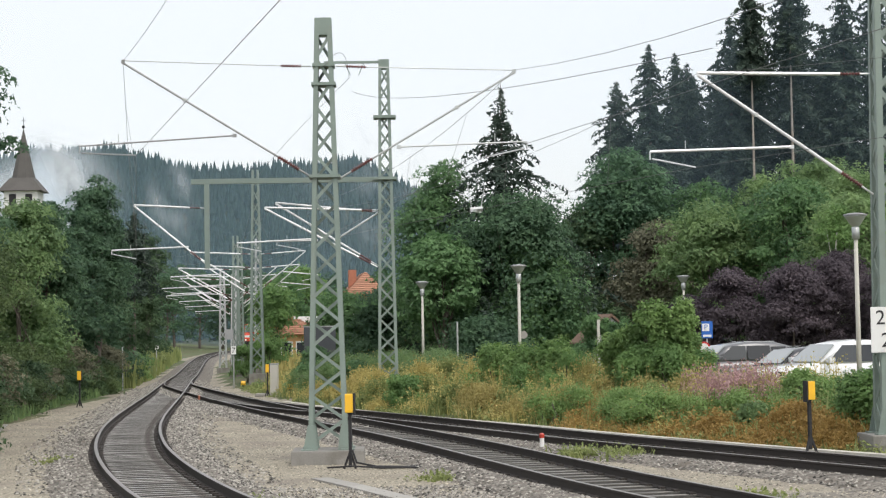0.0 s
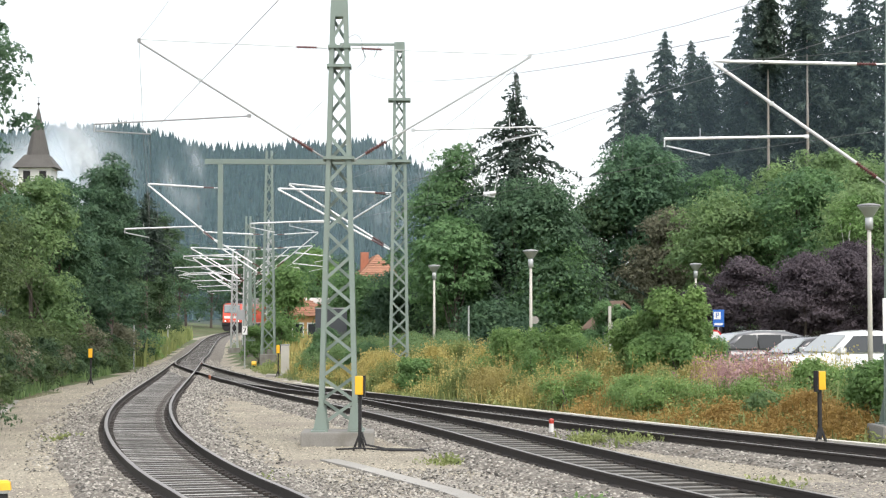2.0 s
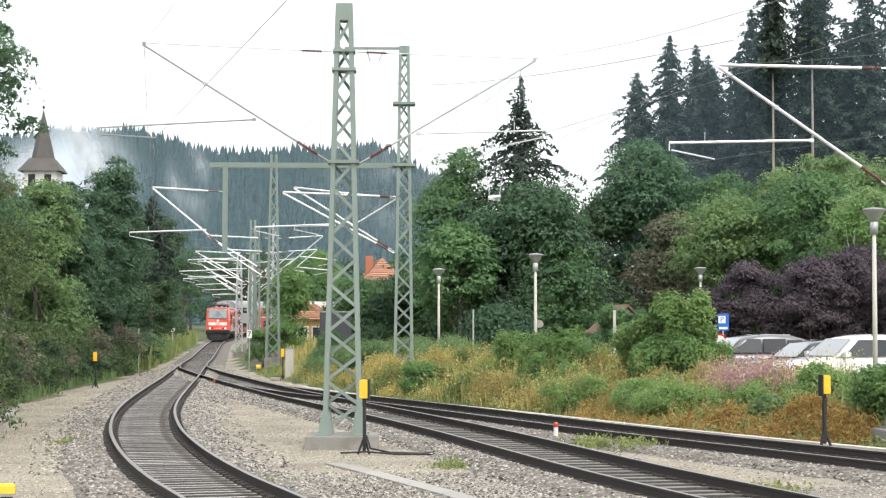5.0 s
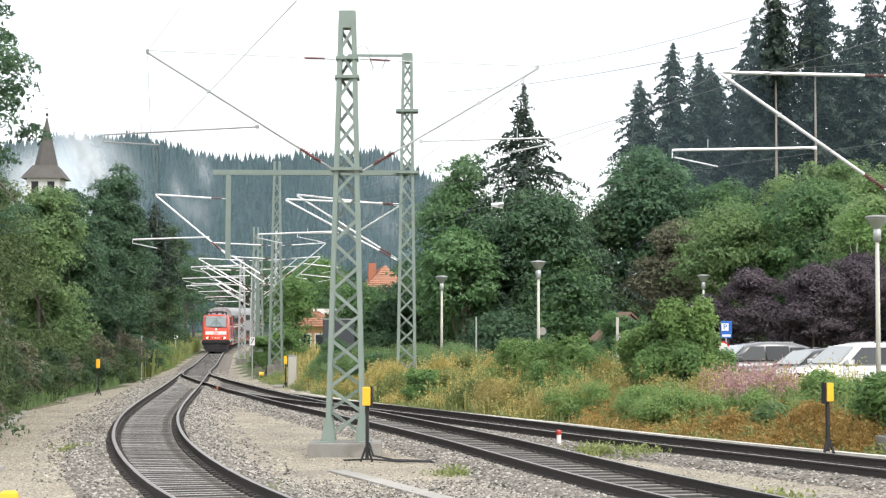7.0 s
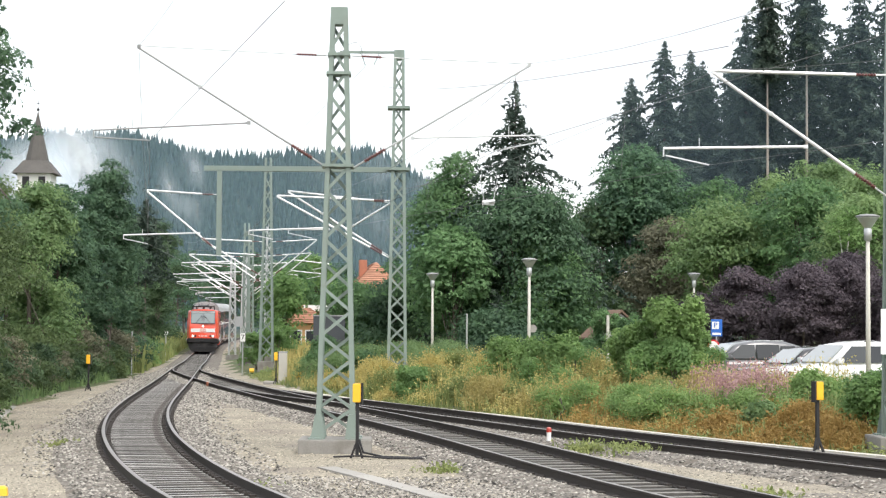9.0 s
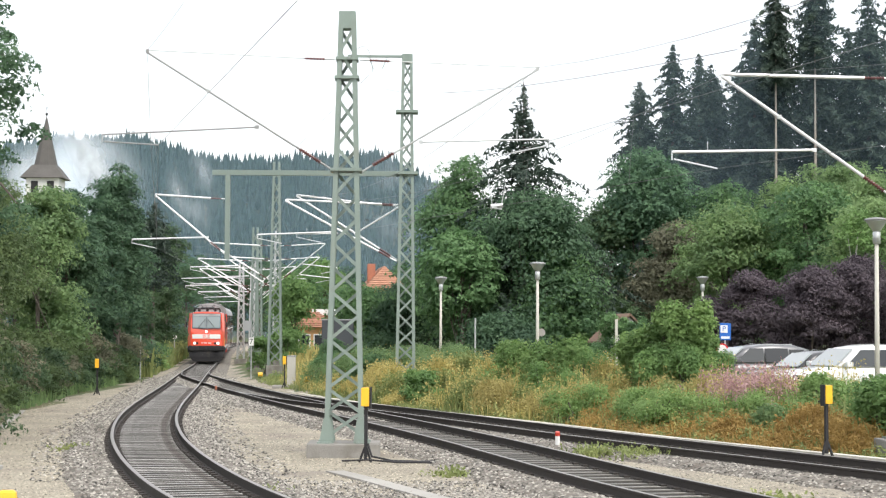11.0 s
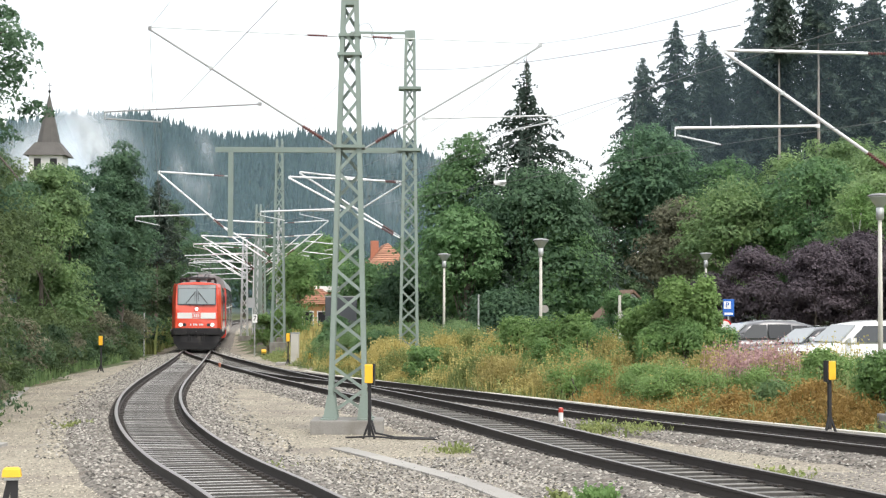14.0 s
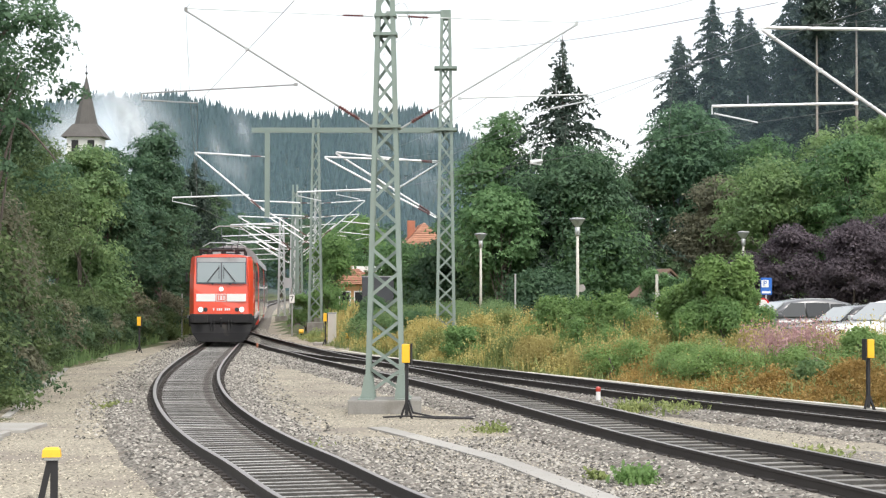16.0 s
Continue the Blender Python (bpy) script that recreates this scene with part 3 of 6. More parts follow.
def build_kerbs():
    """Low concrete edging beyond the far track, and slabs in the gravel."""
    kerb = thing("kerb", Matrix.Identity(4), "low pale concrete platform edging along the far track", "kerb", kind="structure")
    near = KERB[(KERB[:, 1] > 20) & (KERB[:, 1] < 112)]
    for i in range(len(near) - 1):
        a, b = near[i], near[i + 1]
        d = b - a
        ang = math.degrees(math.atan2(d[0], d[1]))
        part("kerb_stone", bar((0, 0.006, 0.0), (0, np.linalg.norm(d) - 0.006, 0.0), 0.24, 0.24), KERB_STONE, kerb, at=pose(a[0], a[1], grade(a[1]) - float(np.interp(a[1], [45, 62, 78], [0.0, 0.08, 0.2])), 0, 0, -ang))
    path = smooth_line([(-1.2, 32.5), (-0.6, 30.8), (0.1, 28.6), (0.8, 26.4), (1.45, 23.5), (2.1, 20.6), (2.6, 18.2)], 1.0)
    duct = thing("cable_trough", Matrix.Identity(4), "row of pale concrete cable trough covers set in the gravel", "cable trough", kind="structure")
    for i in range(len(path) - 1):
        a, b = path[i], path[i + 1]
        d = b - a
        ang = math.degrees(math.atan2(d[0], d[1]))
        part("cover_slab", bar((0, 0.008, -0.085), (0, np.linalg.norm(d) - 0.008, -0.085), 0.34, 0.09), CONCRETE, duct, at=pose(a[0], a[1], 0, 0, 0, -ang))
    slab = thing("paving", Matrix.Identity(4), "weathered concrete slabs at the edge of the gravel", "paving", kind="structure")
    for x0, y0, x1, y1 in ((-8.6, 31.4, -7.25, 32.0), (-8.6, 32.02, -7.25, 32.6), (-8.6, 32.62, -7.25, 33.2)):
        part("slab", box((x0, y0, -0.09), (x1, y1, -0.015), 0.01), CONCRETE, slab)
    for i in range(9):
        part("edging", box((-6.62 - 0.115 * i, 22.0 + 1.0 * i, -0.12), (-6.47 - 0.115 * i, 22.99 + 1.0 * i, 0.0), 0.012), CONCRETE, slab)
    for i in range(22):
        x0, y0 = -8.5 - 0.155 * i, 35.2 + 1.0 * i
        part("edging", bar((0, 0.005, 0), (0, 1.0, 0), 0.16, 0.12), CONCRETE, slab, at=pose(x0, y0, -0.10, 0, 0, 8.8))


# ---- masts and catenary ----
def lattice_mast(at, height, base_w, top_w, panel, label, mat, foundation=(1.3, 0.42), detail=True, turn=0.0):
    """A square lattice mast: four angle legs and zigzag braces on each side, on a concrete block."""
    t = thing("lattice_mast", pose(*at, 0, 0, turn), label, "catenary mast", "catenary masts")
    fw, fh = foundation
    part("foundation", box((-fw / 2, -fw / 2, -0.6), (fw / 2, fw / 2, fh * 0.5), 0.03), FOUNDATION, t, "weathered concrete block")
    z0 = fh * 0.5

    def half(z):
        return (base_w + (top_w - base_w) * (z - z0) / (height - z0)) / 2

    leg = max(0.075, top_w * 0.27)
    for sx in (-1, 1):
        for sy in (-1, 1):
            a, b = Vector((sx * half(z0), sy * half(z0), z0)), Vector((sx * half(height), sy * half(height), height))
            bm = bar(a - Vector((sx * leg / 2, 0, 0)), b - Vector((sx * leg / 2, 0, 0)), leg, 0.016, face=(0, 1, 0))
            add_bar(bm, a - Vector((0, sy * leg / 2, 0)), b - Vector((0, sy * leg / 2, 0)), leg, 0.016, face=(1, 0, 0))
            part("leg", bm, mat, t)
    n = max(4, round((height - z0) / panel))
    zs = [z0 + 0.12 + (height - z0 - 0.45) * i / n for i in range(n + 1)]
    for i in range(n):
        h0, h1 = half(zs[i]) - leg * 0.4, half(zs[i + 1]) - leg * 0.4
        for k in range(4):
            s = 1 if (i + (k in (1, 2))) % 2 else -1
            o0, o1 = half(zs[i]) - 0.02, half(zs[i + 1]) - 0.02
            p, q = [(s * h0, -o0), (o0, s * h0), (s * h0, o0), (-o0, s * h0)][k], [(-s * h1, -o1), (o1, -s * h1), (-s * h1, o1), (-o1, -s * h1)][k]
            face = (0, 1, 0) if k % 2 == 0 else (1, 0, 0)
            part("brace", bar((*p, zs[i]), (*q, zs[i + 1]), leg * 0.72, 0.014, face=face), mat, t)
    if detail:
        hw = half(height) + 0.006
        part("head_plate", box((-hw, -hw, height - 0.34), (hw, hw, height + 0.02), 0.01), mat, t, "flat riveted head plates")
        for sx in (-1, 1):
            for sy in (-1, 1):
                c = half(z0)
                gus = loft([[(sx * (c + 0.10), sy * c, z0), (sx * (c - 0.2), sy * c, z0), (sx * (c - 0.13), sy * c, z0 + 0.5), (sx * (c + 0.012), sy * c, z0 + 0.5)],
                            [(sx * (c + 0.10), sy * (c + 0.016), z0), (sx * (c - 0.2), sy * (c + 0.016), z0), (sx * (c - 0.13), sy * (c + 0.016), z0 + 0.5), (sx * (c + 0.012), sy * (c + 0.016), z0 + 0.5)]])
                part("gusset", gus, mat, t)
                part("foot_plate", box((sx * c - 0.14, sy * c - 0.14, z0), (sx * c + 0.14, sy * c + 0.14, z0 + 0.03)), mat, t)
    return t


def add_insulator(bm, a, b, r=0.055, n=9):
    a, b = Vector(a), Vector(b)
    for i in range(n):
        u, w = a.lerp(b, (i + 0.15) / n), a.lerp(b, (i + 0.6) / n)
        add_bar(bm, u, w, 2 * r, sides=10, w2=1.2 * r)
    add_bar(bm, a, b, r * 0.8, sides=8)
    return bm


def cantilever(t, root, tie, tip, reg_in, reg_out, tube=0.055, drop=0.32, inward=0.9, top_tube=False, steel=None):
    """A catenary bracket on a mast, in the mast's own space: strut, top tie, steady arm, insulators and clamps."""
    steel = steel or ALU
    root, tie, tip, reg_in, reg_out = map(Vector, (root, tie, tip, reg_in, reg_out))
    d = (tip - root).normalized()
    part("strut_insulator", add_insulator(bmesh.new(), root + d * 0.28, root + d * 0.78), INSUL, t, "brown ribbed insulator", True)
    bm = bar(root, root + d * 0.3, 0.04, sides=8)
    add_bar(bm, root + d * 0.76, tip, tube, sides=10)
    add_box(bm, tip - Vector((0.035, 0.025, 0.02)), tip + Vector((0.035, 0.025, 0.07)))
    part("bracket_strut", bm, steel, t, "pale metal tube")
    e = (tip - tie).normalized()
    part("tie_insulator", add_insulator(bmesh.new(), tie + e * 0.2, tie + e * 0.62, 0.04, 7), INSUL, t, "brown ribbed insulator", True)
    bm = bar(tie, tie + e * 0.22, 0.035, sides=8)
    add_bar(bm, tie + e * 0.6, tip + Vector((0, 0, 0.05)), tube if top_tube else 0.022, sides=8)
    part("tie_rod", bm, ALU if top_tube else GALV, t)
    bm = bar(reg_in, reg_out, tube * 0.8, sides=8)
    s = 1 if reg_in.x > reg_out.x else -1
    add_bar(bm, reg_out, reg_out + Vector((0, 0, -0.16)), 0.03, sides=6)
    add_bar(bm, reg_out + Vector((s * 0.04, 0, -0.14)), reg_out + Vector((s * inward, 0, -drop)), 0.032, sides=6)
    add_box(bm, reg_in - Vector((0.04, 0.03, 0.035)), reg_in + Vector((0.04, 0.03, 0.035)))
    part("steady_arm", bm, steel, t, "slender steady arm")
    mid = tip.lerp(root, 0.33)
    part("clamp", box(mid - Vector((0.04, 0.04, 0.04)), mid + Vector((0.04, 0.04, 0.04)), 0.01), GALV, t)
    bm = bmesh.new()
    add_bar(bm, reg_out.lerp(reg_in, 0.25), reg_out.lerp(reg_in, 0.25) + Vector((0, 0, 0.2)), 0.02, sides=6)
    part("stub", bm, GALV, t)
    return reg_out + Vector((s * inward, 0, -drop)), tip + Vector((0, 0, 0.05))


def build_masts():
    """All masts with their brackets; returns where wires hang, by track."""
    green = "grey-green steel lattice mast"
    hang = {"A": [], "B": [], "C": []}

    def keep(track, t, pts):
        hang[track].append(tuple(tuple(t.matrix_basis @ p) for p in pts))

    # the near mast between the tracks
    m1 = lattice_mast((-1.18, 37.0, -0.05), 9.05, 0.79, 0.33, 0.53, green + " in the gravel", MAST_GREEN, (1.46, 0.5))
    for z, w in ((5.80, 0.32), (7.70, 0.25), (8.09, 0.23)):
        part("bracket_band", box((-w, -w, z - 0.03), (w, w, z + 0.03)), MAST_GREEN, m1)
    keep("A", m1, cantilever(m1, (-0.30, 0, 5.82), (-0.26, 0, 8.09), (-4.1, 0, 8.2), (-1.84, 0, 6.68), (-5.0, 0, 6.50), drop=0.2, inward=1.15, steel=DULL, tube=0.042))
    keep("B", m1, cantilever(m1, (0.30, 0, 5.77), (0.26, 0, 8.09), (3.92, 0, 7.91), (1.52, 0, 6.40), (4.16, 0, 6.48), steel=GALV, tube=0.042))
    # the tall mast with the arm across three tracks
    m2 = lattice_mast((0.10, 67.3, 0.55), 12.3, 0.74, 0.38, 0.62, green + " carrying a long cross arm", MAST_GREEN, (1.2, 0.35))
    part("cross_arm", box((-7.23, -0.09, 7.74), (0.3, 0.09, 7.93)), MAST_GREEN, m2, "long horizontal steel arm")
    part("drop_post", box((-6.74, -0.09, 4.6), (-6.56, 0.09, 7.75)), MAST_GREEN, m2, "post hanging from the cross arm")
    bm = bar((-2.23, 0, 12.24), (0.15, 0, 12.24), 0.09)
    for x in (-1.45, -0.75):
        add_bar(bm, (x, 0, 12.2), (-1.1 + (0.15 if x > -1 else -0.15), 0, 11.75), 0.03)
    part("feeder_bracket", bm, MAST_GREEN, m2)
    for z in (7.85, 10.15):
        part("bracket_band", box((-0.42, -0.36, z - 0.05), (0.42, 0.36, z + 0.05)), MAST_GREEN, m2)
    for k, y in enumerate((-0.5, 0.5)):
        keep("B" if k else "C", m2, cantilever(m2, (-0.35, y, 4.55 + 0.1 * k), (-0.3, y, 6.65), (-4.45 + 0.35 * k, y, 6.75 + 0.25 * k), (-2.6, y, 5.62), (-5.5 + 1.4 * k, y, 5.5 + 0.1 * k), 0.075, top_tube=True))
        part("spacer", bar((-0.3, 0, 4.6), (-0.35, y, 4.6), 0.06), MAST_GREEN, m2)
    keep("A", m2, cantilever(m2, (-6.68, 0, 4.75), (-6.68, 0, 6.85), (-9.33, 0, 6.95), (-7.38, 0, 5.42), (-10.18, 0, 5.32), 0.075, top_tube=True))
    stay = bar((-0.3, 0.3, 6.6), (-1.95, 0.3, 5.58), 0.07, sides=8)
    part("bracket_stay", stay, ALU, m2, "pale metal tube")
    # the mast beyond the far track
    m3 = lattice_mast((10.0, 35.4, 0.02), 9.4, 0.66, 0.46, 0.5, green + " beside the weeds", MAST_GREEN, (1.2, 0.75))
    keep("C", m3, cantilever(m3, (-0.3, 0, 5.10), (-0.3, 0, 7.50), (-3.72, 0, 7.50), (-1.9, 0, 6.06), (-4.72, 0, 6.0), 0.07, top_tube=True))
    plate = part("kilometre_board", box((-0.52, -0.37, 1.97), (0.06, -0.345, 2.86), 0.01), WHITE, m3, "white board with black kilometre figures")
    lettering("figures", "29", 0.40, Matrix.Translation((-0.23, -0.374, 2.64)) @ pose(0, 0, 0, 90), BLACK, plate)
    lettering("figures", "2", 0.40, Matrix.Translation((-0.23, -0.374, 2.20)) @ pose(0, 0, 0, 90), BLACK, plate)
    # far masts beside the main line
    for x, y, z, h, w, length, mat in ((-7.05, 100, 0.5, 11.4, 0.8, 4.4, MAST_GREEN), (-9.9, 121, 0.3, 9.2, 0.6, 4.6, MAST_GREEN), (-10.75, 135, 0.3, 9.6, 0.6, 4.8, MAST_GREEN),
                                       (-13.2, 160, 0.3, 8.8, 0.7, 4.6, GALV), (-15.3, 184, 0.5, 8.8, 0.7, 4.6, GALV), (-17.2, 212, 0.8, 8.8, 0.7, 4.6, GALV),
                                       (-12.5, 140, 0.3, 7.6, 0.6, 4.0, GALV), (-8.2, 118, 0.5, 8.6, 0.6, 4.2, GALV)):
        m = lattice_mast((x, y, z), h, w, 0.36, 0.75, "distant steel lattice catenary mast beside the line", mat, (0.9, 0.3), False)
        r = 5.0 - z + 0.3
        keep("A", m, cantilever(m, (-0.25, 0, r), (-0.25, 0, r + 1.95), (-length + 0.8, 0, r + 2.05), (-length * 0.45, 0, r + 0.85), (-length - 0.3, 0, r + 0.75), 0.08, top_tube=True))
        cantilever(m, (0.25, 0, r), (0.25, 0, r + 1.95), (2.7, 0, r + 2.05), (1.5, 0, r + 0.95), (3.4, 0, r + 0.75), 0.07, top_tube=True)
    return hang


def build_wires(hang):
    """Contact wires and sagging carrying wires with droppers."""
    def hang_line(label, low, high):
        t = thing("overhead_line", Matrix.Identity(4), label, "overhead line", "overhead lines")
        wire_curve("contact_wire", low, 0.005, WIRE, t)
        pts = []
        for a, b in zip(high, high[1:]):
            for i in range(12):
                u = i / 12
                pts.append(tuple(Vector(a).lerp(Vector(b), u) - Vector((0, 0, 4 * u * (1 - u) * min(0.9, 0.0009 * (Vector(b) - Vector(a)).length ** 2)))))
        wire_curve("carrying_wire", pts + [high[-1]], 0.005, WIRE, t)
        for a, b, c, d in list(zip(high, high[1:], low, low[1:]))[1:]:
            for u in (0.12, 0.3, 0.5, 0.7, 0.88):
                p, q = Vector(a).lerp(Vector(b), u) - Vector((0, 0, 4 * u * (1 - u) * min(0.9, 0.0009 * (Vector(b) - Vector(a)).length ** 2))), Vector(c).lerp(Vector(d), u)
                wire_curve("dropper", [tuple(p), tuple(q)], 0.004, WIRE, t)

    a = [hang["A"][0], hang["A"][1]] + sorted(hang["A"][2:8], key=lambda h: h[0][1])
    hang_line("thin overhead contact line above the curved track", [(0.85, 9, 5.55)] + [h[0] for h in a], [(-2.4, 26.0, 8.5)] + [h[1] for h in a])
    b = [h for h in sorted(hang["B"], key=lambda h: h[0][1])]
    hang_line("thin overhead contact line above the middle track", [(9.8, 2, 5.6)] + [h[0] for h in b] + [(-12, 105, 5.6)], [(9.8, 2, 7.4)] + [h[1] for h in b] + [(-12, 105, 7.1)])
    c = [h for h in sorted(hang["C"], key=lambda h: h[0][1])]
    hang_line("thin overhead contact line above the far track", [(20, 4, 5.6)] + [h[0] for h in c], [(20, 4, 7.4)] + [h[1] for h in c])
    p, q = Vector(c[0][0]), Vector(c[1][0])
    u = (46.5 - p.y) / (q.y - p.y)
    ins = thing("section_insulator", Matrix.Translation(p.lerp(q, u)), "grey section insulator hung in the overhead line", "insulator")
    part("runner", bar((-0.16, 0, 0), (0.16, 0, 0.03), 0.12, sides=8), GALV, ins)
    part("skid", bar((-0.12, -0.25, -0.04), (0.12, 0.25, -0.04), 0.05), ALU, ins)
    for s in (-1, 1):
        part("hanger", bar((s * 0.12, 0, 0.04), (s * 0.22, 0, 0.62), 0.02, sides=6), GALV, ins)
    feed = thing("feeder_cable", Matrix.Identity(4), "dark feeder cables running from mast to mast", "cable", "overhead lines")
    for pts in ([(-1.1, 35, 7.75), (-1.0, 52, 11.2), (-1.2, 67.3, 12.2)], [(-1.2, 67.3, 12.2), (-5, 85, 11.4), (-7.0, 100, 11.4)], [(-7.0, 100, 11.4), (-9, 118, 9.3), (-10.7, 135, 9.4)],
                [(-1.1, 67.3, 11.7), (0.6, 50, 8.6), (6.5, 35, 8.0), (14, 18, 8.4)]):
        p, q, r = map(Vector, pts[:3])
        line = [tuple((1 - u) ** 2 * p + 2 * u * (1 - u) * q + u * u * r) for u in [i / 14 for i in range(15)]]
        wire_curve("feeder_wire", line, 0.008, WIRE, feed)


# ---- plants ----
def leaf_quads(rng, centres, normals, size, spread=0.7, aspect=0.6):
    """Folded rhombic leaves at the given places, facing roughly along the given normals."""
    n = len(centres)
    nrm = normals + spread * rng.normal(size=(n, 3))
    nrm /= np.linalg.norm(nrm, axis=1)[:, None] + 1e-9
    t = np.cross(nrm, rng.normal(size=(n, 3)))
    t /= np.linalg.norm(t, axis=1)[:, None] + 1e-9
    b = np.cross(nrm, t)
    s = size * rng.uniform(0.6, 1.35, (n, 1))
    v = np.stack([centres - t * s, centres - b * s * aspect + nrm * s * 0.2, centres + t * s, centres + b * s * aspect + nrm * s * 0.2], 1)
    return v.reshape(-1, 3), np.arange(4 * n).reshape(-1, 4)


def leaf_tips(rng, centres, normals, size, spread=0.7, aspect=0.6):
    """Small three-cornered leaves, many to a clump."""
    n = len(centres)
    nrm = normals + spread * rng.normal(size=(n, 3))
    nrm /= np.linalg.norm(nrm, axis=1)[:, None] + 1e-9
    t = np.cross(nrm, rng.normal(size=(n, 3)))
    t /= np.linalg.norm(t, axis=1)[:, None] + 1e-9
    b = np.cross(nrm, t)
    s = size * rng.uniform(0.6, 1.4, (n, 1))
    v = np.stack([centres - t * s, centres + t * s * 0.7 - b * s * aspect, centres + t * s * 0.7 + b * s * aspect], 1)
    return v.reshape(-1, 3), np.arange(3 * n).reshape(-1, 3)


def crown_mesh(name, seed, blobs, clumps, per, leaf, mat, clump_r=0.9, droop=0.35):
    """A crown of many leafy clumps over the surface and inside of overlapping rounded masses (x, y, z, rx, ry, rz)."""
    rng, per = np.random.default_rng(seed), int(per * (1.7 if leaf < 0.12 else 1.45))
    # shrubs and weeds grow in upright shoots, tree boughs hang in flat pads
    shoots = leaf < 0.08
    droop = -0.3 if shoots else droop
    bl = np.array(blobs, float)
    wt = bl[:, 3] * bl[:, 5]
    which = rng.choice(len(bl), clumps, p=wt / wt.sum())
    d = rng.normal(size=(clumps, 3))
    d /= np.linalg.norm(d, axis=1)[:, None]
    d[:, 2] = np.where(d[:, 2] < -0.55, -d[:, 2], d[:, 2])
    rad = rng.uniform(0.45, 1.2, (clumps, 1)) ** 0.7
    cc = bl[which, :3] + d * bl[which, 3:] * rad
    cr = clump_r * rng.uniform(0.55, 1.3, clumps)
    e = rng.normal(size=(clumps, per, 3))
    e /= np.linalg.norm(e, axis=2)[..., None]
    e[..., 2] = np.abs(e[..., 2]) * np.where(rng.random((clumps, per)) < 0.88, 1, -1)
    p = cc[:, None] + e * cr[:, None, None] * np.array([0.8, 0.8, 1.0] if shoots else [1.15, 1.15, 0.55]) * rng.uniform(0.35, 1.15, (clumps, per, 1)) ** 0.6
    p[..., 2] -= droop * (np.linalg.norm(p[..., :2] - cc[:, None, :2], axis=2))
    nr = e * 0.8 + d[:, None] * 0.35 + np.array([0, 0, 0.4])
    v, f = leaf_tips(rng, p.reshape(-1, 3), nr.reshape(-1, 3), leaf * (0.68 if leaf < 0.12 else 0.69), 0.6, 0.58)
    return raw_mesh(name, v, f, mat), cc


def trunk_bmesh(rng, height, r, limbs, targets):
    bm = bmesh.new()
    p, steps = Vector((0, 0, -0.5)), 6
    pts = [p]
    for i in range(steps):
        p = p + Vector((rng.uniform(-0.12, 0.12), rng.uniform(-0.12, 0.12), (height + 0.5) / steps))
        pts.append(p)
    for i in range(steps):
        add_bar(bm, pts[i], pts[i + 1], 2 * r * (1 - 0.8 * i / steps), sides=8, w2=2 * r * (1 - 0.8 * (i + 1) / steps))
    for k in range(limbs):
        a = pts[rng.randint(1, steps)]
        b = Vector(targets[rng.randrange(len(targets))])
        m = a.lerp(b, 0.5) + Vector((0, 0, 0.2))
        add_bar(bm, a, m, r * 0.6, sides=5, w2=r * 0.4)
        add_bar(bm, m, b, r * 0.4, sides=5, w2=r * 0.12)
    return bm


def leafy_tree(at, seed, height, radius, mat, label, leaf=0.13, clumps=150, per=90, low=0.12, category="tree", group="", lobes=7, clump_r=0.85, bark=None, limbs=14, top=0.33):
    """A broad-leaved tree: tapered trunk, limbs and an uneven crown."""
    rng = random.Random(seed)
    t = thing("tree" if category == "tree" else "weed_clump" if category == "weeds" else "shrub", pose(*at, 0, 0, rng.uniform(0, 360)), label, category, group)
    blobs = [(0, 0, height * 0.58, radius * 0.72, radius * 0.72, height * 0.36)]
    for i in range(lobes):
        a, u = 2 * math.pi * (i + rng.random()) / lobes, rng.random()
        z = height * (low + 0.12 + (0.74 - low) * u)
        s = rng.uniform(0.32, 0.52) * (1.15 - 0.55 * u)
        blobs.append((radius * 0.62 * (1.1 - 0.5 * u) * math.cos(a), radius * 0.62 * (1.1 - 0.5 * u) * math.sin(a), z, radius * s, radius * s, height * 0.15))
    blobs.append((rng.uniform(-0.3, 0.3), rng.uniform(-0.3, 0.3), height * (1.0 - 0.36 * top), radius * top, radius * top, height * 0.36 * top))
    me, cc = crown_mesh("crown", seed, blobs, int(clumps * 0.76), per, leaf, mat, clump_r * 1.08)
    part("trunk", trunk_bmesh(rng, height * 0.8, max(0.06, height * 0.018), limbs, [tuple(c) for c in cc]), bark or BARK, t)
    part("crown", me, mat, t)
    return t


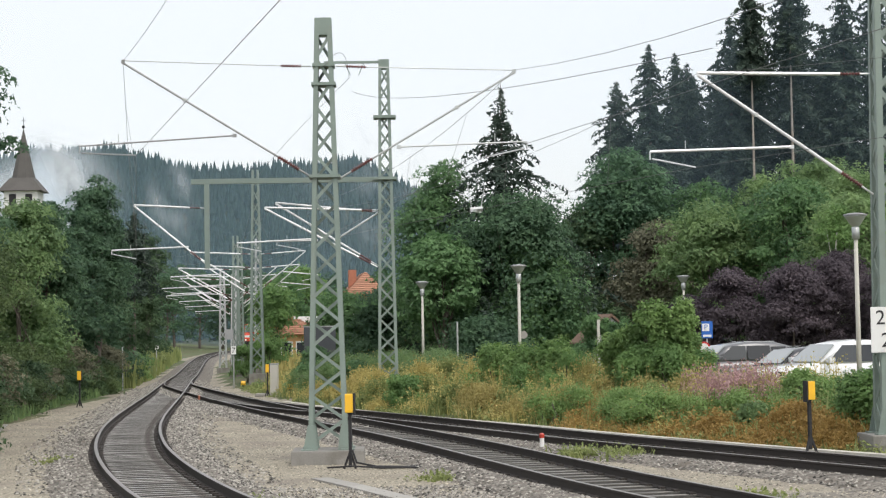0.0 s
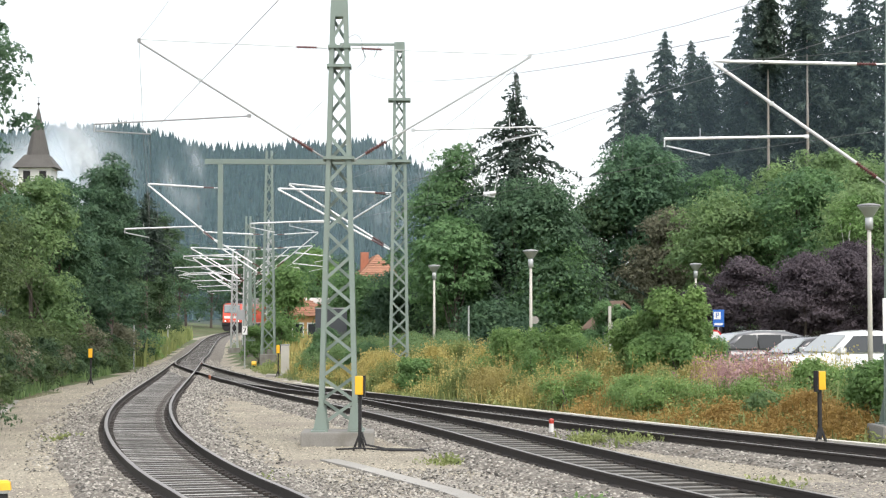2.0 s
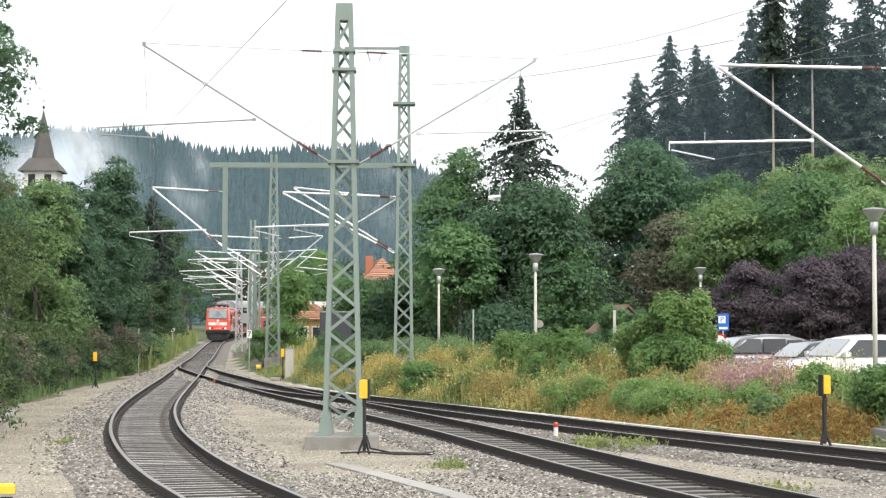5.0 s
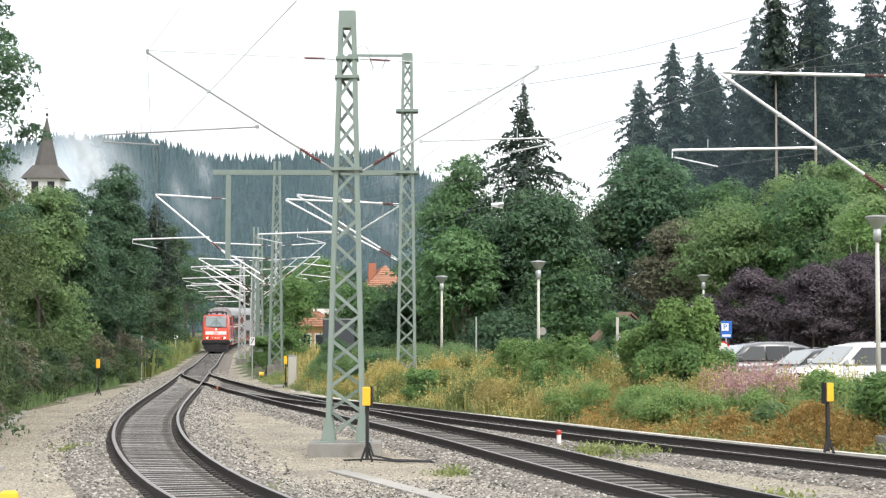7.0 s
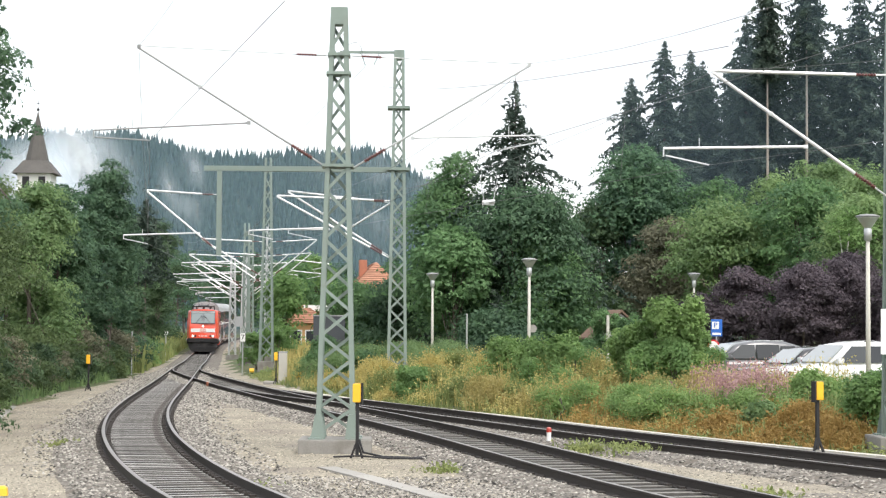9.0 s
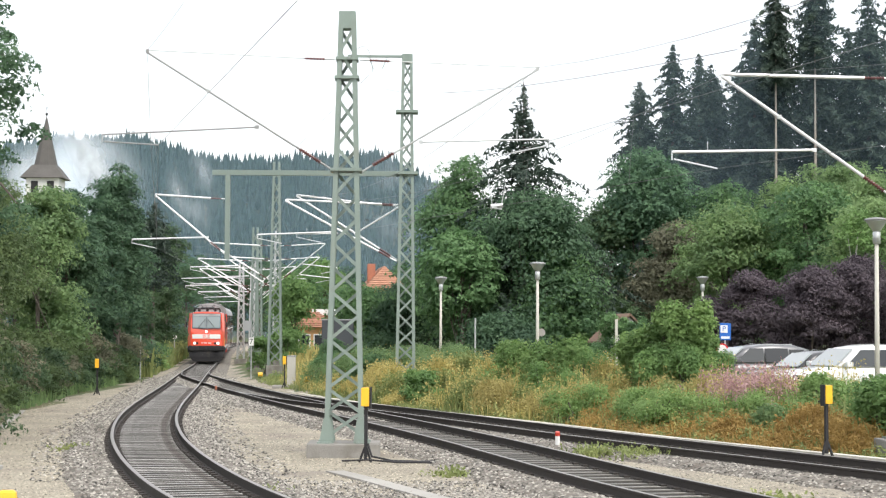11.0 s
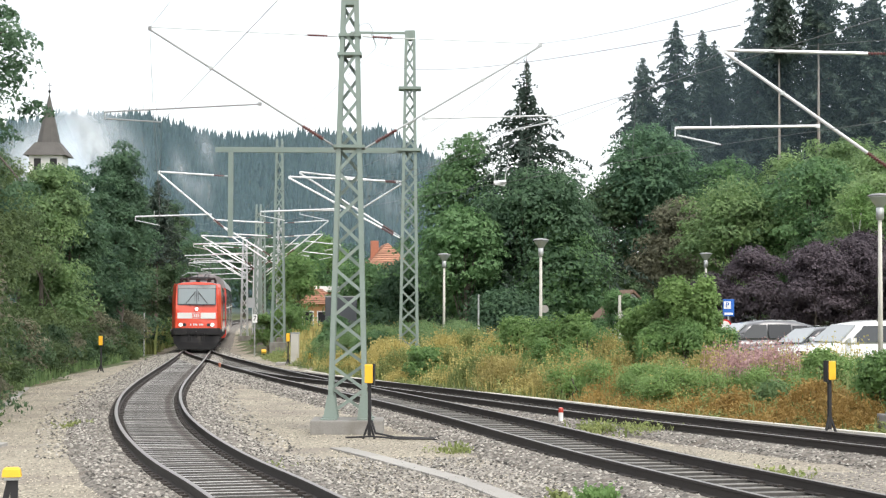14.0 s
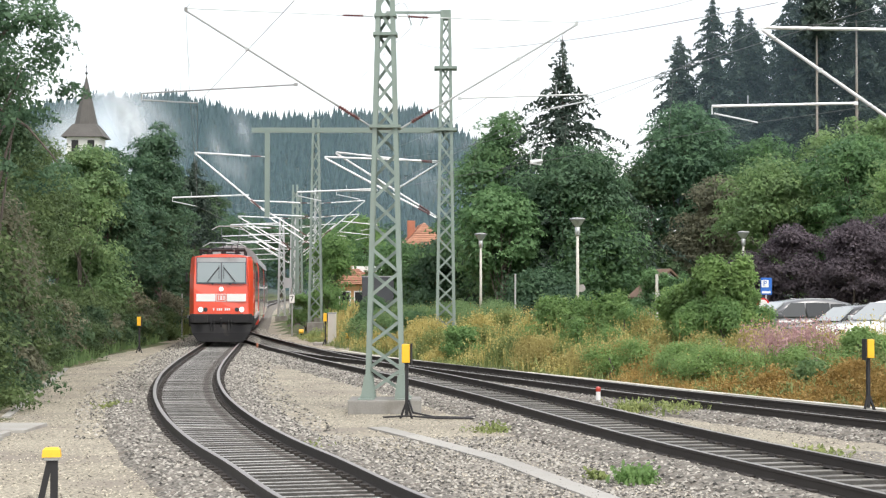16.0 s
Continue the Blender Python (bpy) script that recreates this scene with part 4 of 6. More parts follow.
def spruce(at, seed, height, radius, mat, label, dense=1.0, bare=0.12, group="", ragged=0.25, power=0.66, bark=None):
    """A spruce: straight trunk and whorls of drooping branches with hanging needle sprays."""
    rng, nr = random.Random(seed), np.random.default_rng(seed)
    t = thing("spruce_tree", pose(*at, 0, 0, rng.uniform(0, 360)), label, "spruce", group)
    part("trunk", bar((0, 0, -0.5), (0, 0, height), height * (0.012 if bark else 0.026), sides=8, w2=0.03), bark or BARK, t)
    cs, ns, sz = [], [], []
    z = height * bare
    while z < height * 0.995:
        u = (z - height * bare) / (height * (1 - bare))
        r0 = radius * (1 - u) ** power * (0.7 + 0.3 * min(1, u * 5))
        n = max(3, int(rng.randint(5, 8) * dense * (0.6 + 0.4 * min(1, r0))))
        for k in range(n):
            a = 2 * math.pi * (k + rng.random() * 0.9) / n
            r = r0 * rng.uniform(1 - 2 * ragged, 1 + ragged)
            rise, sag = rng.uniform(0.0, 0.25), rng.uniform(0.3, 0.55)
            m = max(2, int(r / 0.17))
            for i in range(m):
                q = (i + 0.6) / m
                w = 0.17 * r * (1 - 0.8 * q) + 0.05
                for _ in range(3):
                    off = rng.uniform(-w, w)
                    cs.append((q * r * math.cos(a) - off * math.sin(a), q * r * math.sin(a) + off * math.cos(a), z + rise * r * q - sag * r * q * q + rng.uniform(-0.16, 0.03)))
                    ns.append((0.5 * math.cos(a), 0.5 * math.sin(a), 0.8))
                    sz.append((0.14 + 0.0044 * height) * (0.45 + 0.55 * min(1, r0)))
        z += (0.10 + 0.010 * height) * rng.uniform(0.8, 1.25) * (0.55 + 0.45 * min(1, r0))
    v, f = leaf_quads(nr, np.array(cs), np.array(ns), np.array(sz)[:, None], 0.6, 0.34)
    part("needles", raw_mesh("needles", v, f, mat), mat, t)
    return t


def blade_mesh(name, rng, x, y, z, h, mat, width=0.016, bend=0.35, heads=0):
    """Upright stalks and narrow leaves as bent slips, with small seed heads."""
    n = len(x)
    a = rng.uniform(0, 2 * np.pi, n)
    d = np.stack([np.cos(a), np.sin(a), 0 * a], 1)
    s = np.stack([-np.sin(a), np.cos(a), 0 * a], 1) * (width * rng.uniform(0.6, 1.6, n))[:, None]
    p0 = np.stack([x, y, z - 0.08], 1)
    up = np.stack([0 * a, 0 * a, h], 1)
    b = (bend * h * rng.uniform(0.1, 1.0, n))[:, None]
    p1, p2 = p0 + up * 0.55 + d * b * 0.3, p0 + up + d * b
    v = np.stack([p0 - s, p0 + s, p1 + s * 1.3, p1 - s * 1.3, p2 + s * 0.4, p2 - s * 0.4], 1).reshape(-1, 3)
    i = 6 * np.arange(n)[:, None]
    f = np.concatenate([i + np.array([[0, 1, 2, 3]]), i + np.array([[3, 2, 4, 5]])])
    if heads:
        k = np.repeat(np.arange(n), heads)
        c = p1[k] + (p2 - p1)[k] * rng.uniform(0.2, 1.1, (len(k), 1)) + rng.normal(size=(len(k), 3)) * 0.05
        hv, hf = leaf_quads(rng, c, rng.normal(size=(len(k), 3)), 0.038, 0.5)
        f = np.concatenate([f, hf + len(v)])
        v = np.concatenate([v, hv])
    return raw_mesh(name, v, f, mat)


def blades(name, rng, x, y, z, h, mat, label, **kw):
    """One object for a whole patch of stalks."""
    tagged(new(name, blade_mesh(name, rng, x, y, z, h, mat, **kw)), label, "weeds", kind="stuff")


def stalk_clump(at, seed, height, radius, mat, label):
    """A stand of upright flowering stalks with leaves low down, wider at the head than at the root."""
    rng = np.random.default_rng(seed)
    t = thing("weed_clump", pose(*at), label, "weeds", "weed clumps")
    n = int(420 * radius / 0.6)
    d = rng.normal(size=(n, 2)) * radius * 0.5
    far = np.clip(np.hypot(d[:, 0], d[:, 1]) / radius, 0, 1.3)
    h = height * rng.uniform(0.6, 1.1, n) * (1.08 - 0.4 * far)
    tagged(part("stalk_tuft", blade_mesh("stalk_tuft", rng, d[:, 0], d[:, 1], np.zeros(n), h, mat, width=0.008, bend=0.3, heads=6), mat, t), kind="stuff")
    n = int(150 * radius / 0.6)
    d = rng.normal(size=(n, 2)) * radius * 0.55
    tagged(part("leaf_tuft", blade_mesh("leaf_tuft", rng, d[:, 0], d[:, 1], np.zeros(n), height * rng.uniform(0.25, 0.6, n), WEED_GREEN, width=0.014, bend=0.7), WEED_GREEN, t), kind="stuff")
    return t


def build_weeds():
    """The overgrown strip between the far track and the car park."""
    rng = np.random.default_rng(11)
    gz = np.vectorize(ground_height)

    def patch(name, n, mat, label, y0, y1, k0, k1, h0, h1, where=None, **kw):
        y = y0 + (y1 - y0) * rng.random(n)
        k = k0 + (k1 - k0) * rng.random(n) ** 1.2
        x = np.interp(y, KERB[:, 1], KERB[:, 0]) + k
        keep = np.array([noise.noise((px * 0.35 + len(name), py * 0.22, 3.0)) > (where if where is not None else -9) for px, py in zip(x, y)])
        x, y, k = x[keep], y[keep], k[keep]
        h = rng.uniform(h0, h1, len(x)) * np.clip(0.3 + 0.7 * (k - 0.2) / 2.0, 0.3, 1.0)
        blades(name, rng, x, y, gz(x, y), h, mat, label, **kw)

    def mounds(name, n, mat, label, y0, y1, k0, k1, h0, h1, where, leaves=70, leaf=0.055):
        """Bushy low weeds: rounded heaps of small leaves, uneven in height."""
        y = y0 + (y1 - y0) * rng.random(n) ** 1.25
        k = k0 + (k1 - k0) * rng.random(n)
        x = np.interp(y, KERB[:, 1], KERB[:, 0]) + k
        keep = np.array([noise.noise((px * 0.3 + len(name) * 3.1, py * 0.18, 7.0)) > where for px, py in zip(x, y)])
        x, y, k = x[keep], y[keep], k[keep]
        h = rng.uniform(h0, h1, len(x)) * np.clip(0.28 + 0.72 * (k - 0.2) / 2.2, 0.28, 1.0)
        r = rng.uniform(0.22, 0.5, len(x))
        e = rng.normal(size=(len(x), leaves, 3))
        e /= np.linalg.norm(e, axis=2)[..., None]
        e[..., 2] = np.abs(e[..., 2])
        s = rng.uniform(0.5, 1.1, (len(x), leaves, 1))
        c = np.stack([x, y, gz(x, y)], 1)[:, None] + e * s * np.stack([r, r, h], 1)[:, None]
        v, f = leaf_quads(rng, c.reshape(-1, 3), (e + np.array([0, -0.2, 0.4])).reshape(-1, 3), leaf, 0.8, 0.5)
        tagged(new(name, raw_mesh(name, v, f, mat)), label, "weeds", kind="stuff")

    mounds("green_weeds", 2000, WEED_GREEN, "tangled green weeds behind the kerb", 29, 95, 0.35, 9, 0.35, 0.85, -0.05, 80, 0.045)
    mounds("leafy_weeds", 550, LEAF_LIGHT, "leafy dark green weeds behind the kerb", 29, 95, 1.0, 9, 0.5, 1.1, 0.1)
    mounds("golden_weeds", 1300, WEED_GOLD, "golden flowering weeds behind the kerb", 42, 95, 0.8, 8, 0.45, 1.0, 0.08, 85, 0.035)
    mounds("rusty_weeds", 420, WEED_RUST, "rust-brown withering docks near the kerb", 36, 49, 0.4, 2.6, 0.35, 0.8, -0.1, 85, 0.038)
    patch("grass_stalks", 11000, WEED_GREEN, "long green grass behind the kerb", 28, 92, 0.25, 9, 0.4, 1.0, width=0.010, bend=0.5)
    patch("dry_stalks", 7500, WEED_GOLD, "dry golden stalks and seeding grass", 43, 92, 0.4, 8, 0.6, 1.35, where=0.02, heads=3, width=0.006, bend=0.35)
    patch("brown_stalks", 2500, WEED_RUST, "dead brown seed stalks among the weeds", 46, 85, 0.9, 7, 0.8, 1.4, where=0.2, heads=3, width=0.007, bend=0.25)
    patch("rusty_stalks", 1400, WEED_RUST, "rust-brown seed stalks near the kerb", 36, 49, 0.3, 2.4, 0.3, 0.85, where=-0.1, heads=5, width=0.006)
    n = 300
    y, x = rng.normal(44.5, 1.0, n), rng.normal(8.6, 0.5, n)
    blades("willowherb", rng, x, y, gz(x, y), rng.uniform(0.75, 1.35, n), WEED_PINK, "faded pink willowherb among the weeds", heads=12, width=0.005)
    n = 5000
    y = 30 + 70 * rng.random(n) ** 1.3
    x = np.interp(y, [0, 36, 54, 72, 90, 250], [-4.5, -9.0, -11.7, -13.0, -13.6, -26]) - rng.random(n) * 1.2
    blades("verge_grass", rng, x, y, gz(x, y), rng.uniform(0.15, 0.6, n), LEAF_OLIVE, "long grass at the foot of the hedge")
    n = 3000
    y = rng.uniform(100, 205, n)
    x = np.interp(y, LINE_A[:, 1], LINE_A[:, 0]) - 2.3 - rng.random(n) * 3.5
    blades("trackside_weeds", rng, x, y, gz(x, y), rng.uniform(0.5, 1.8, n), WEED_GREEN, "tall weeds beside the distant track", width=0.05, heads=3)
    n = 1800
    y = rng.uniform(85, 205, n)
    x = np.interp(y, LINE_A[:, 1], LINE_A[:, 0]) + 5.2 + rng.random(n) * 3.0
    blades("trackside_weeds", rng, x, y, gz(x, y), rng.uniform(0.4, 1.3, n), WEED_GOLD, "dry weeds beside the distant track", width=0.05, heads=2)
    for cx, cy, r, n, h in ((2.48, 23.3, 0.19, 320, 0.24), (2.0, 23.7, 0.1, 60, 0.12), (3.95, 37.0, 0.5, 160, 0.3), (4.8, 36.2, 0.5, 160, 0.3), (-6.9, 38.2, 0.3, 100, 0.16), (5.4, 26.6, 0.35, 120, 0.2),
                            (0.9, 31.8, 0.3, 80, 0.16), (-2.0, 27.9, 0.25, 60, 0.16)):
        x, y = rng.normal(cx, r * 0.55, n), rng.normal(cy, r * 0.7, n)
        blades("weed_tuft", rng, x, y, np.full(n, -0.05), rng.uniform(0.4, 1.0, n) * h, WEED_GREEN if cx != 2.48 else LEAF_LIGHT, "small green weed tuft growing in the gravel", width=0.012, bend=0.9, heads=3)


def build_trees():
    rng = random.Random(3)
    gh = ground_height
    # behind the weeds, in the middle
    leafy_tree((6.2, 89, 0.8), 21, 8.6, 3.7, LEAF_DARK, "large dark green broad-leaved tree beside the car park", 0.16, 260, 110, 0.02, lobes=10, clump_r=1.1)
    leafy_tree((2.9, 93, 0.8), 22, 10.6, 2.9, LEAF_MID, "tall green broad-leaved tree behind the lamps", 0.16, 200, 100, 0.02, clump_r=0.95)
    leafy_tree((2.7, 87, 0.8), 23, 6.8, 2.2, LEAF_ASH, "fresh green ash tree behind the weeds", 0.2, 120, 60, 0.0, clump_r=0.8)
    leafy_tree((7.6, 88, 0.8), 24, 6.0, 2.2, LEAF_MID, "green broad-leaved tree beside the car park", 0.16, 160, 100, 0.02)
    spruce((6.1, 92, 0.8), 31, 14.6, 6.4, NEEDLE, "dark spruce standing above the broad-leaved trees", 0.95, 0.2, ragged=0.42, power=1.05)
    leafy_tree((-2.4, 100, 0.6), 25, 4.5, 2.3, LEAF_MID, "green tree beside the distant house", 0.15, 110, 80, 0.02)
    leafy_tree((-7.0, 112, 0.6), 26, 5.4, 0.95, LEAF_LIGHT, "light green tree behind the masts", 0.15, 110, 80, 0.02)
    leafy_tree((-6.9, 154, 0.8), 27, 8.0, 2.6, LEAF_LIGHT, "light green tree behind the masts", 0.17, 120, 80, 0.02)
    leafy_tree((-8.6, 150, 0.9), 28, 7.0, 2.6, LEAF_MID, "green tree near the bend of the line", 0.17, 110, 80, 0.02)
    for i, (x, y, h, r) in enumerate(((0.2, 98, 4.4, 2.2), (4.0, 97, 4.8, 2.4), (1.6, 106, 5.2, 2.6), (8.6, 92, 4.6, 2.2), (-0.4, 112, 4.6, 2.4), (10.4, 90, 3.6, 1.8), (4.6, 84, 2.6, 1.5), (-1.2, 105, 3.0, 1.5), (2.2, 150, 6.5, 3.2), (7.5, 150, 7, 3.4))):
        # the shade between the trees is put into the undergrowth's leaf tone
        leafy_tree((x, y, 0.7), 260 + i, h, r, LEAF_SHADE if i % 3 else LEAF_DARK, "dark green undergrowth tree behind the weeds", 0.14, 120, 90, 0.0, group="undergrowth trees", clump_r=0.75)
    # the wooded slope behind the car park
    leafy_tree((13.35, 99, 1.0), 41, 11.3, 3.3, LEAF_MAPLE, "tall dark green dome-shaped tree on the wooded slope", 0.18, 280, 90, 0.02, clump_r=1.05, top=0.62)
    for i, (x, y, h, r, mat) in enumerate(((16.0, 88, 8.2, 3.2, LEAF_OLIVE), (19.6, 86, 9.0, 3.4, LEAF_MID), (23.0, 87, 9.4, 3.4, LEAF_OLIVE), (13.9, 93, 7.6, 2.2, LEAF_BROWN),
                                           (26.6, 88, 10.4, 3.8, LEAF_MID), (17.5, 97, 9.8, 3.4, LEAF_MID), (24.0, 97, 10.6, 3.8, LEAF_OLIVE), (21.3, 81, 7.8, 2.8, LEAF_OLIVE), (20.6, 96, 10.0, 3.2, LEAF_OLIVE))):
        leafy_tree((x, y, gh(x, y) - 0.1), 50 + i, h, r, mat, "leafy green tree on the wooded slope behind the car park", 0.15, 170, 95, 0.02, group="trees on the slope")
    leafy_tree((19.9, 78.5, 1.0), 70, 7.2, 1.3, LEAF_LIGHT, "slim birch with a white stem", 0.11, 36, 60, 0.25, bark=BIRCH, lobes=4, clump_r=0.5, limbs=2)
    for i, (x, y, h, r) in enumerate(((16.8, 128, 19.4, 3.2), (19.0, 127, 21.9, 3.4), (21.2, 129, 21.6, 3.2), (22.4, 131, 21.2, 3.0), (24.8, 127, 23.8, 3.5), (26.5, 128, 25.0, 3.5), (29.3, 127, 26.2, 3.7),
                                      (32.7, 126, 26.0, 3.6), (35.2, 127, 27.0, 3.7), (23.6, 136, 21.0, 3.3), (28.0, 135, 23.5, 3.5), (31.2, 135, 24.5, 3.5), (18.4, 136, 17.5, 3.2), (21.0, 138, 19.5, 3.4), (26.0, 138, 22.5, 3.6), (34.0, 137, 25.0, 3.6))):
        spruce((x, y, 1.2), 80 + i, h, r * 1.12, NEEDLE, "tall dark spruce at the edge of the wood", 1.2, 0.22 if i % 3 else 0.34, "spruces behind the car park", 0.32, 0.62)
    for i, (x, h) in enumerate(((28.1, 27.5), (25.4, 26.0))):
        spruce((x, 122.5, 1.2), 205 + i, h, 2.2, NEEDLE, "tall spruce with a long bare pale stem", 1.0, 0.72, "spruces behind the car park", 0.3, bark=STEM)
    # copper-leaved hedge by the car park
    for i, (x, y, h, r) in enumerate(((12.7, 73.5, 3.0, 1.4), (14.2, 73, 4.0, 1.6), (16.4, 72, 4.1, 1.9), (18.0, 73, 4.7, 1.8), (20.2, 71.5, 4.2, 2.0), (16.9, 75, 4.3, 1.5), (22.6, 72, 4.6, 2.0), (19.2, 75, 4.9, 1.6))):
        leafy_tree((x, y, 0.9), 100 + i, h, r, LEAF_PURPLE, "copper-leaved purple bush by the car park", 0.085, 190, 100, 0.0, "bush", "copper bushes", clump_r=0.42, top=0.42)
    # low bushes in the weeds
    for i, (x, y, h, r, mat) in enumerate(((6.5, 51.6, 1.7, 0.42, LEAF_SHRUB), (6.85, 51.2, 2.0, 0.46, LEAF_SHRUB), (7.25, 50.8, 2.5, 0.5, LEAF_SHRUB), (7.5, 50.2, 2.8, 0.44, LEAF_SHRUB), (7.85, 49.9, 2.2, 0.48, LEAF_SHRUB), (8.2, 49.7, 2.6, 0.36, LEAF_SHRUB), (7.0, 50.2, 1.5, 0.6, LEAF_LIGHT), (7.7, 49.4, 1.4, 0.6, LEAF_LIGHT), (8.9, 76.2, 2.6, 1.0, LEAF_MID), (9.9, 75.6, 2.2, 0.9, LEAF_MID), (4.3, 56, 1.65, 0.75, LEAF_SHRUB), (5.2, 55, 1.75, 0.7, LEAF_SHRUB), (3.6, 58, 1.7, 0.7, LEAF_SHRUB),
                                           (5.6, 57.5, 1.2, 0.7, LEAF_LIGHT), (9.75, 42, 0.85, 0.42, LEAF_SHRUB), (9.9, 37.6, 1.15, 0.6, LEAF_LIGHT), (3.0, 62, 1.0, 0.6, LEAF_MID),
                                           (0.6, 60.5, 0.9, 0.6, LEAF_LIGHT), (-1.3, 71, 1.2, 0.8, LEAF_MID), (-6.5, 103, 2.3, 1.2, LEAF_LIGHT), (-8.0, 104, 2.0, 1.0, LEAF_LIGHT), (-3.4, 80, 1.2, 0.7, LEAF_MID),
                                           (10.2, 66, 2.2, 1.2, LEAF_LIGHT), (8.2, 40.2, 0.45, 0.25, LEAF_OLIVE), (9.8, 74.4, 2.35, 0.8, LEAF_MID), (10.3, 58, 1.15, 0.35, LEAF_LIGHT), (9.75, 58.5, 1.6, 0.42, LEAF_SHRUB), (-3.4, 88, 1.6, 0.9, LEAF_MID), (8.6, 62, 1.7, 1.0, LEAF_MID))):
        leafy_tree((x, y, gh(x, y)), 120 + i, h, r, mat, "leafy green bush growing among the weeds", 0.075, 105, 66, 0.0, "bush", "bushes in the weeds", clump_r=0.29, limbs=8, top=0.45)
    for i in range(16):
        y = 104 + i * 6.5
        x = float(np.interp(y, LINE_A[:, 1], LINE_A[:, 0])) - 3.0 - rng.uniform(0, 2.6)
        leafy_tree((x, y, gh(x, y)), 290 + i, rng.uniform(0.9, 1.9), rng.uniform(0.8, 1.3), (LEAF_OLIVE, WEED_GREEN, LEAF_LIGHT)[i % 3], "yellow-green bush on the bank beside the line", 0.11, 50, 70, 0.0, "bush", "bank bushes", clump_r=0.45, limbs=5)
    # clumps of taller weeds, in stands of one kind
    for i in range(190):
        y = 36 + 46 * rng.random() ** 1.1
        k = 0.9 + 5.6 * rng.random()
        x = float(np.interp(y, KERB[:, 1], KERB[:, 0])) + k
        stand = y + 9 * noise.noise((y * 0.2, k * 0.35, 2.0)) + rng.uniform(-1.5, 1.5)
        mat, what, tall = ((LEAF_OLIVE, "grey-green mugwort", 1.25) if stand > 68 else (WEED_GOLD, "golden flowering goldenrod", 1.2) if stand > 56 else (LEAF_LIGHT, "fresh green nettles", 1.3) if stand > 53 and k > 2.6
                           else (WEED_BROWN, "golden-brown withering weeds", 1.2) if stand > 47 else (LEAF_SHRUB, "leafy green brambles", 0.85) if stand > 44 or k > 3.4 else (WEED_RUST, "rust-brown docks", 0.7))
        if mat in (WEED_GOLD, WEED_BROWN) and rng.random() < 0.38:
            mat, what = WEED_GREEN, "tall green grasses"
        size = tall * rng.uniform(0.6, 1.15) * min(1, 0.5 + 0.25 * k) * (0.7 if y < 53 and k > 2.2 else 1.0)
        wide, what = rng.uniform(0.35, 0.75), "clump of " + what + " behind the kerb"
        if mat in (WEED_GOLD, WEED_BROWN, WEED_RUST, WEED_GREEN):
            stalk_clump((x, y, gh(x, y) - 0.05), 320 + i, size * 1.1, wide, mat, what)
        else:
            leafy_tree((x, y, gh(x, y) - 0.05), 320 + i, size, wide, mat, what, 0.048, 46, 50, 0.0, "weeds", "weed clumps", clump_r=0.33, limbs=4, top=0.5)
    # the hedge and trees along the other side
    for i, (x, y, h, r, mat) in enumerate(((-11.0, 35.0, 3.6, 1.4, HEDGE_LEAF), (-11.2, 39, 4.6, 1.9, HEDGE_LEAF), (-12.5, 44, 5.4, 2.2, HEDGE_LEAF), (-13.7, 50, 6.4, 2.4, HEDGE_LEAF), (-14.3, 56, 6.8, 2.4, HEDGE_LEAF),
                                           (-15.0, 62, 7.9, 2.5, HEDGE_LEAF), (-15.3, 68, 7.6, 2.4, HEDGE_LEAF), (-14.9, 75, 8.3, 1.9, LEAF_OLIVE), (-15.8, 83, 9.0, 2.5, LEAF_DARK), (-14.9, 88, 9.0, 2.4, LEAF_DARK), (-17.2, 80, 7.5, 2.4, LEAF_OLIVE), (-13.9, 55, 10.3, 1.5, LEAF_SHADE), (-12.2, 47, 4.6, 1.3, LEAF_BROWN), (-11.2, 44, 3.6, 1.0, LEAF_BROWN),
                                           (-17.2, 97, 6.8, 2.6, LEAF_SHADE), (-18.0, 107, 7.0, 2.6, LEAF_DARK), (-19.5, 120, 7.4, 2.8, LEAF_SHADE), (-16.6, 60, 7.0, 2.2, HEDGE_LEAF), (-12.9, 38, 5.0, 2.0, LEAF_SHADE),
                                           (-21.5, 138, 9.3, 3.0, LEAF_SHADE), (-24.5, 158, 10.5, 3.2, LEAF_SHADE), (-20.2, 153, 11.2, 2.5, LEAF_SHADE), (-18.0, 128, 10.2, 2.2, LEAF_SHADE), (-16.6, 100, 8.2, 2.2, LEAF_SHADE), (-27, 185, 10.0, 3.6, LEAF_SHADE))):
        leafy_tree((x, y, gh(x, y)), 150 + i, h, r, mat, "dense leafy tree in the hedge beside the gravel", 0.10 if y < 70 else 0.14, 170, 115, 0.0, group="hedge trees", clump_r=0.7)
    for i in range(26):
        y = 37 + i * 2.4
        x = float(np.interp(y, [36, 54, 72, 90, 110], [-9.9, -12.5, -13.8, -14.4, -15.8])) + rng.uniform(-0.3, 0.3)
        leafy_tree((x, y, gh(x, y)), 180 + i, rng.uniform(1.3, 2.6), rng.uniform(0.8, 1.3), (HEDGE_LEAF, LEAF_SHADE, HEDGE_LEAF, LEAF_SHADE, LEAF_BROWN)[i % 5], "low hedge bush at the edge of the gravel", 0.085, 60, 90, 0.0, "bush",
                   "hedge bushes", clump_r=0.42, limbs=6)
    leafy_tree((-14.4, 91, 0.2), 225, 10.4, 1.6, LEAF_DARK, "round-headed dark tree standing above the hedge", 0.13, 200, 110, 0.42, clump_r=0.62, top=0.66)
    leafy_tree((-16.2, 106, 0.2), 226, 7.2, 1.7, LEAF_SHADE, "dark green tree at the end of the hedge", 0.14, 130, 90, 0.0, clump_r=0.65, top=0.45)
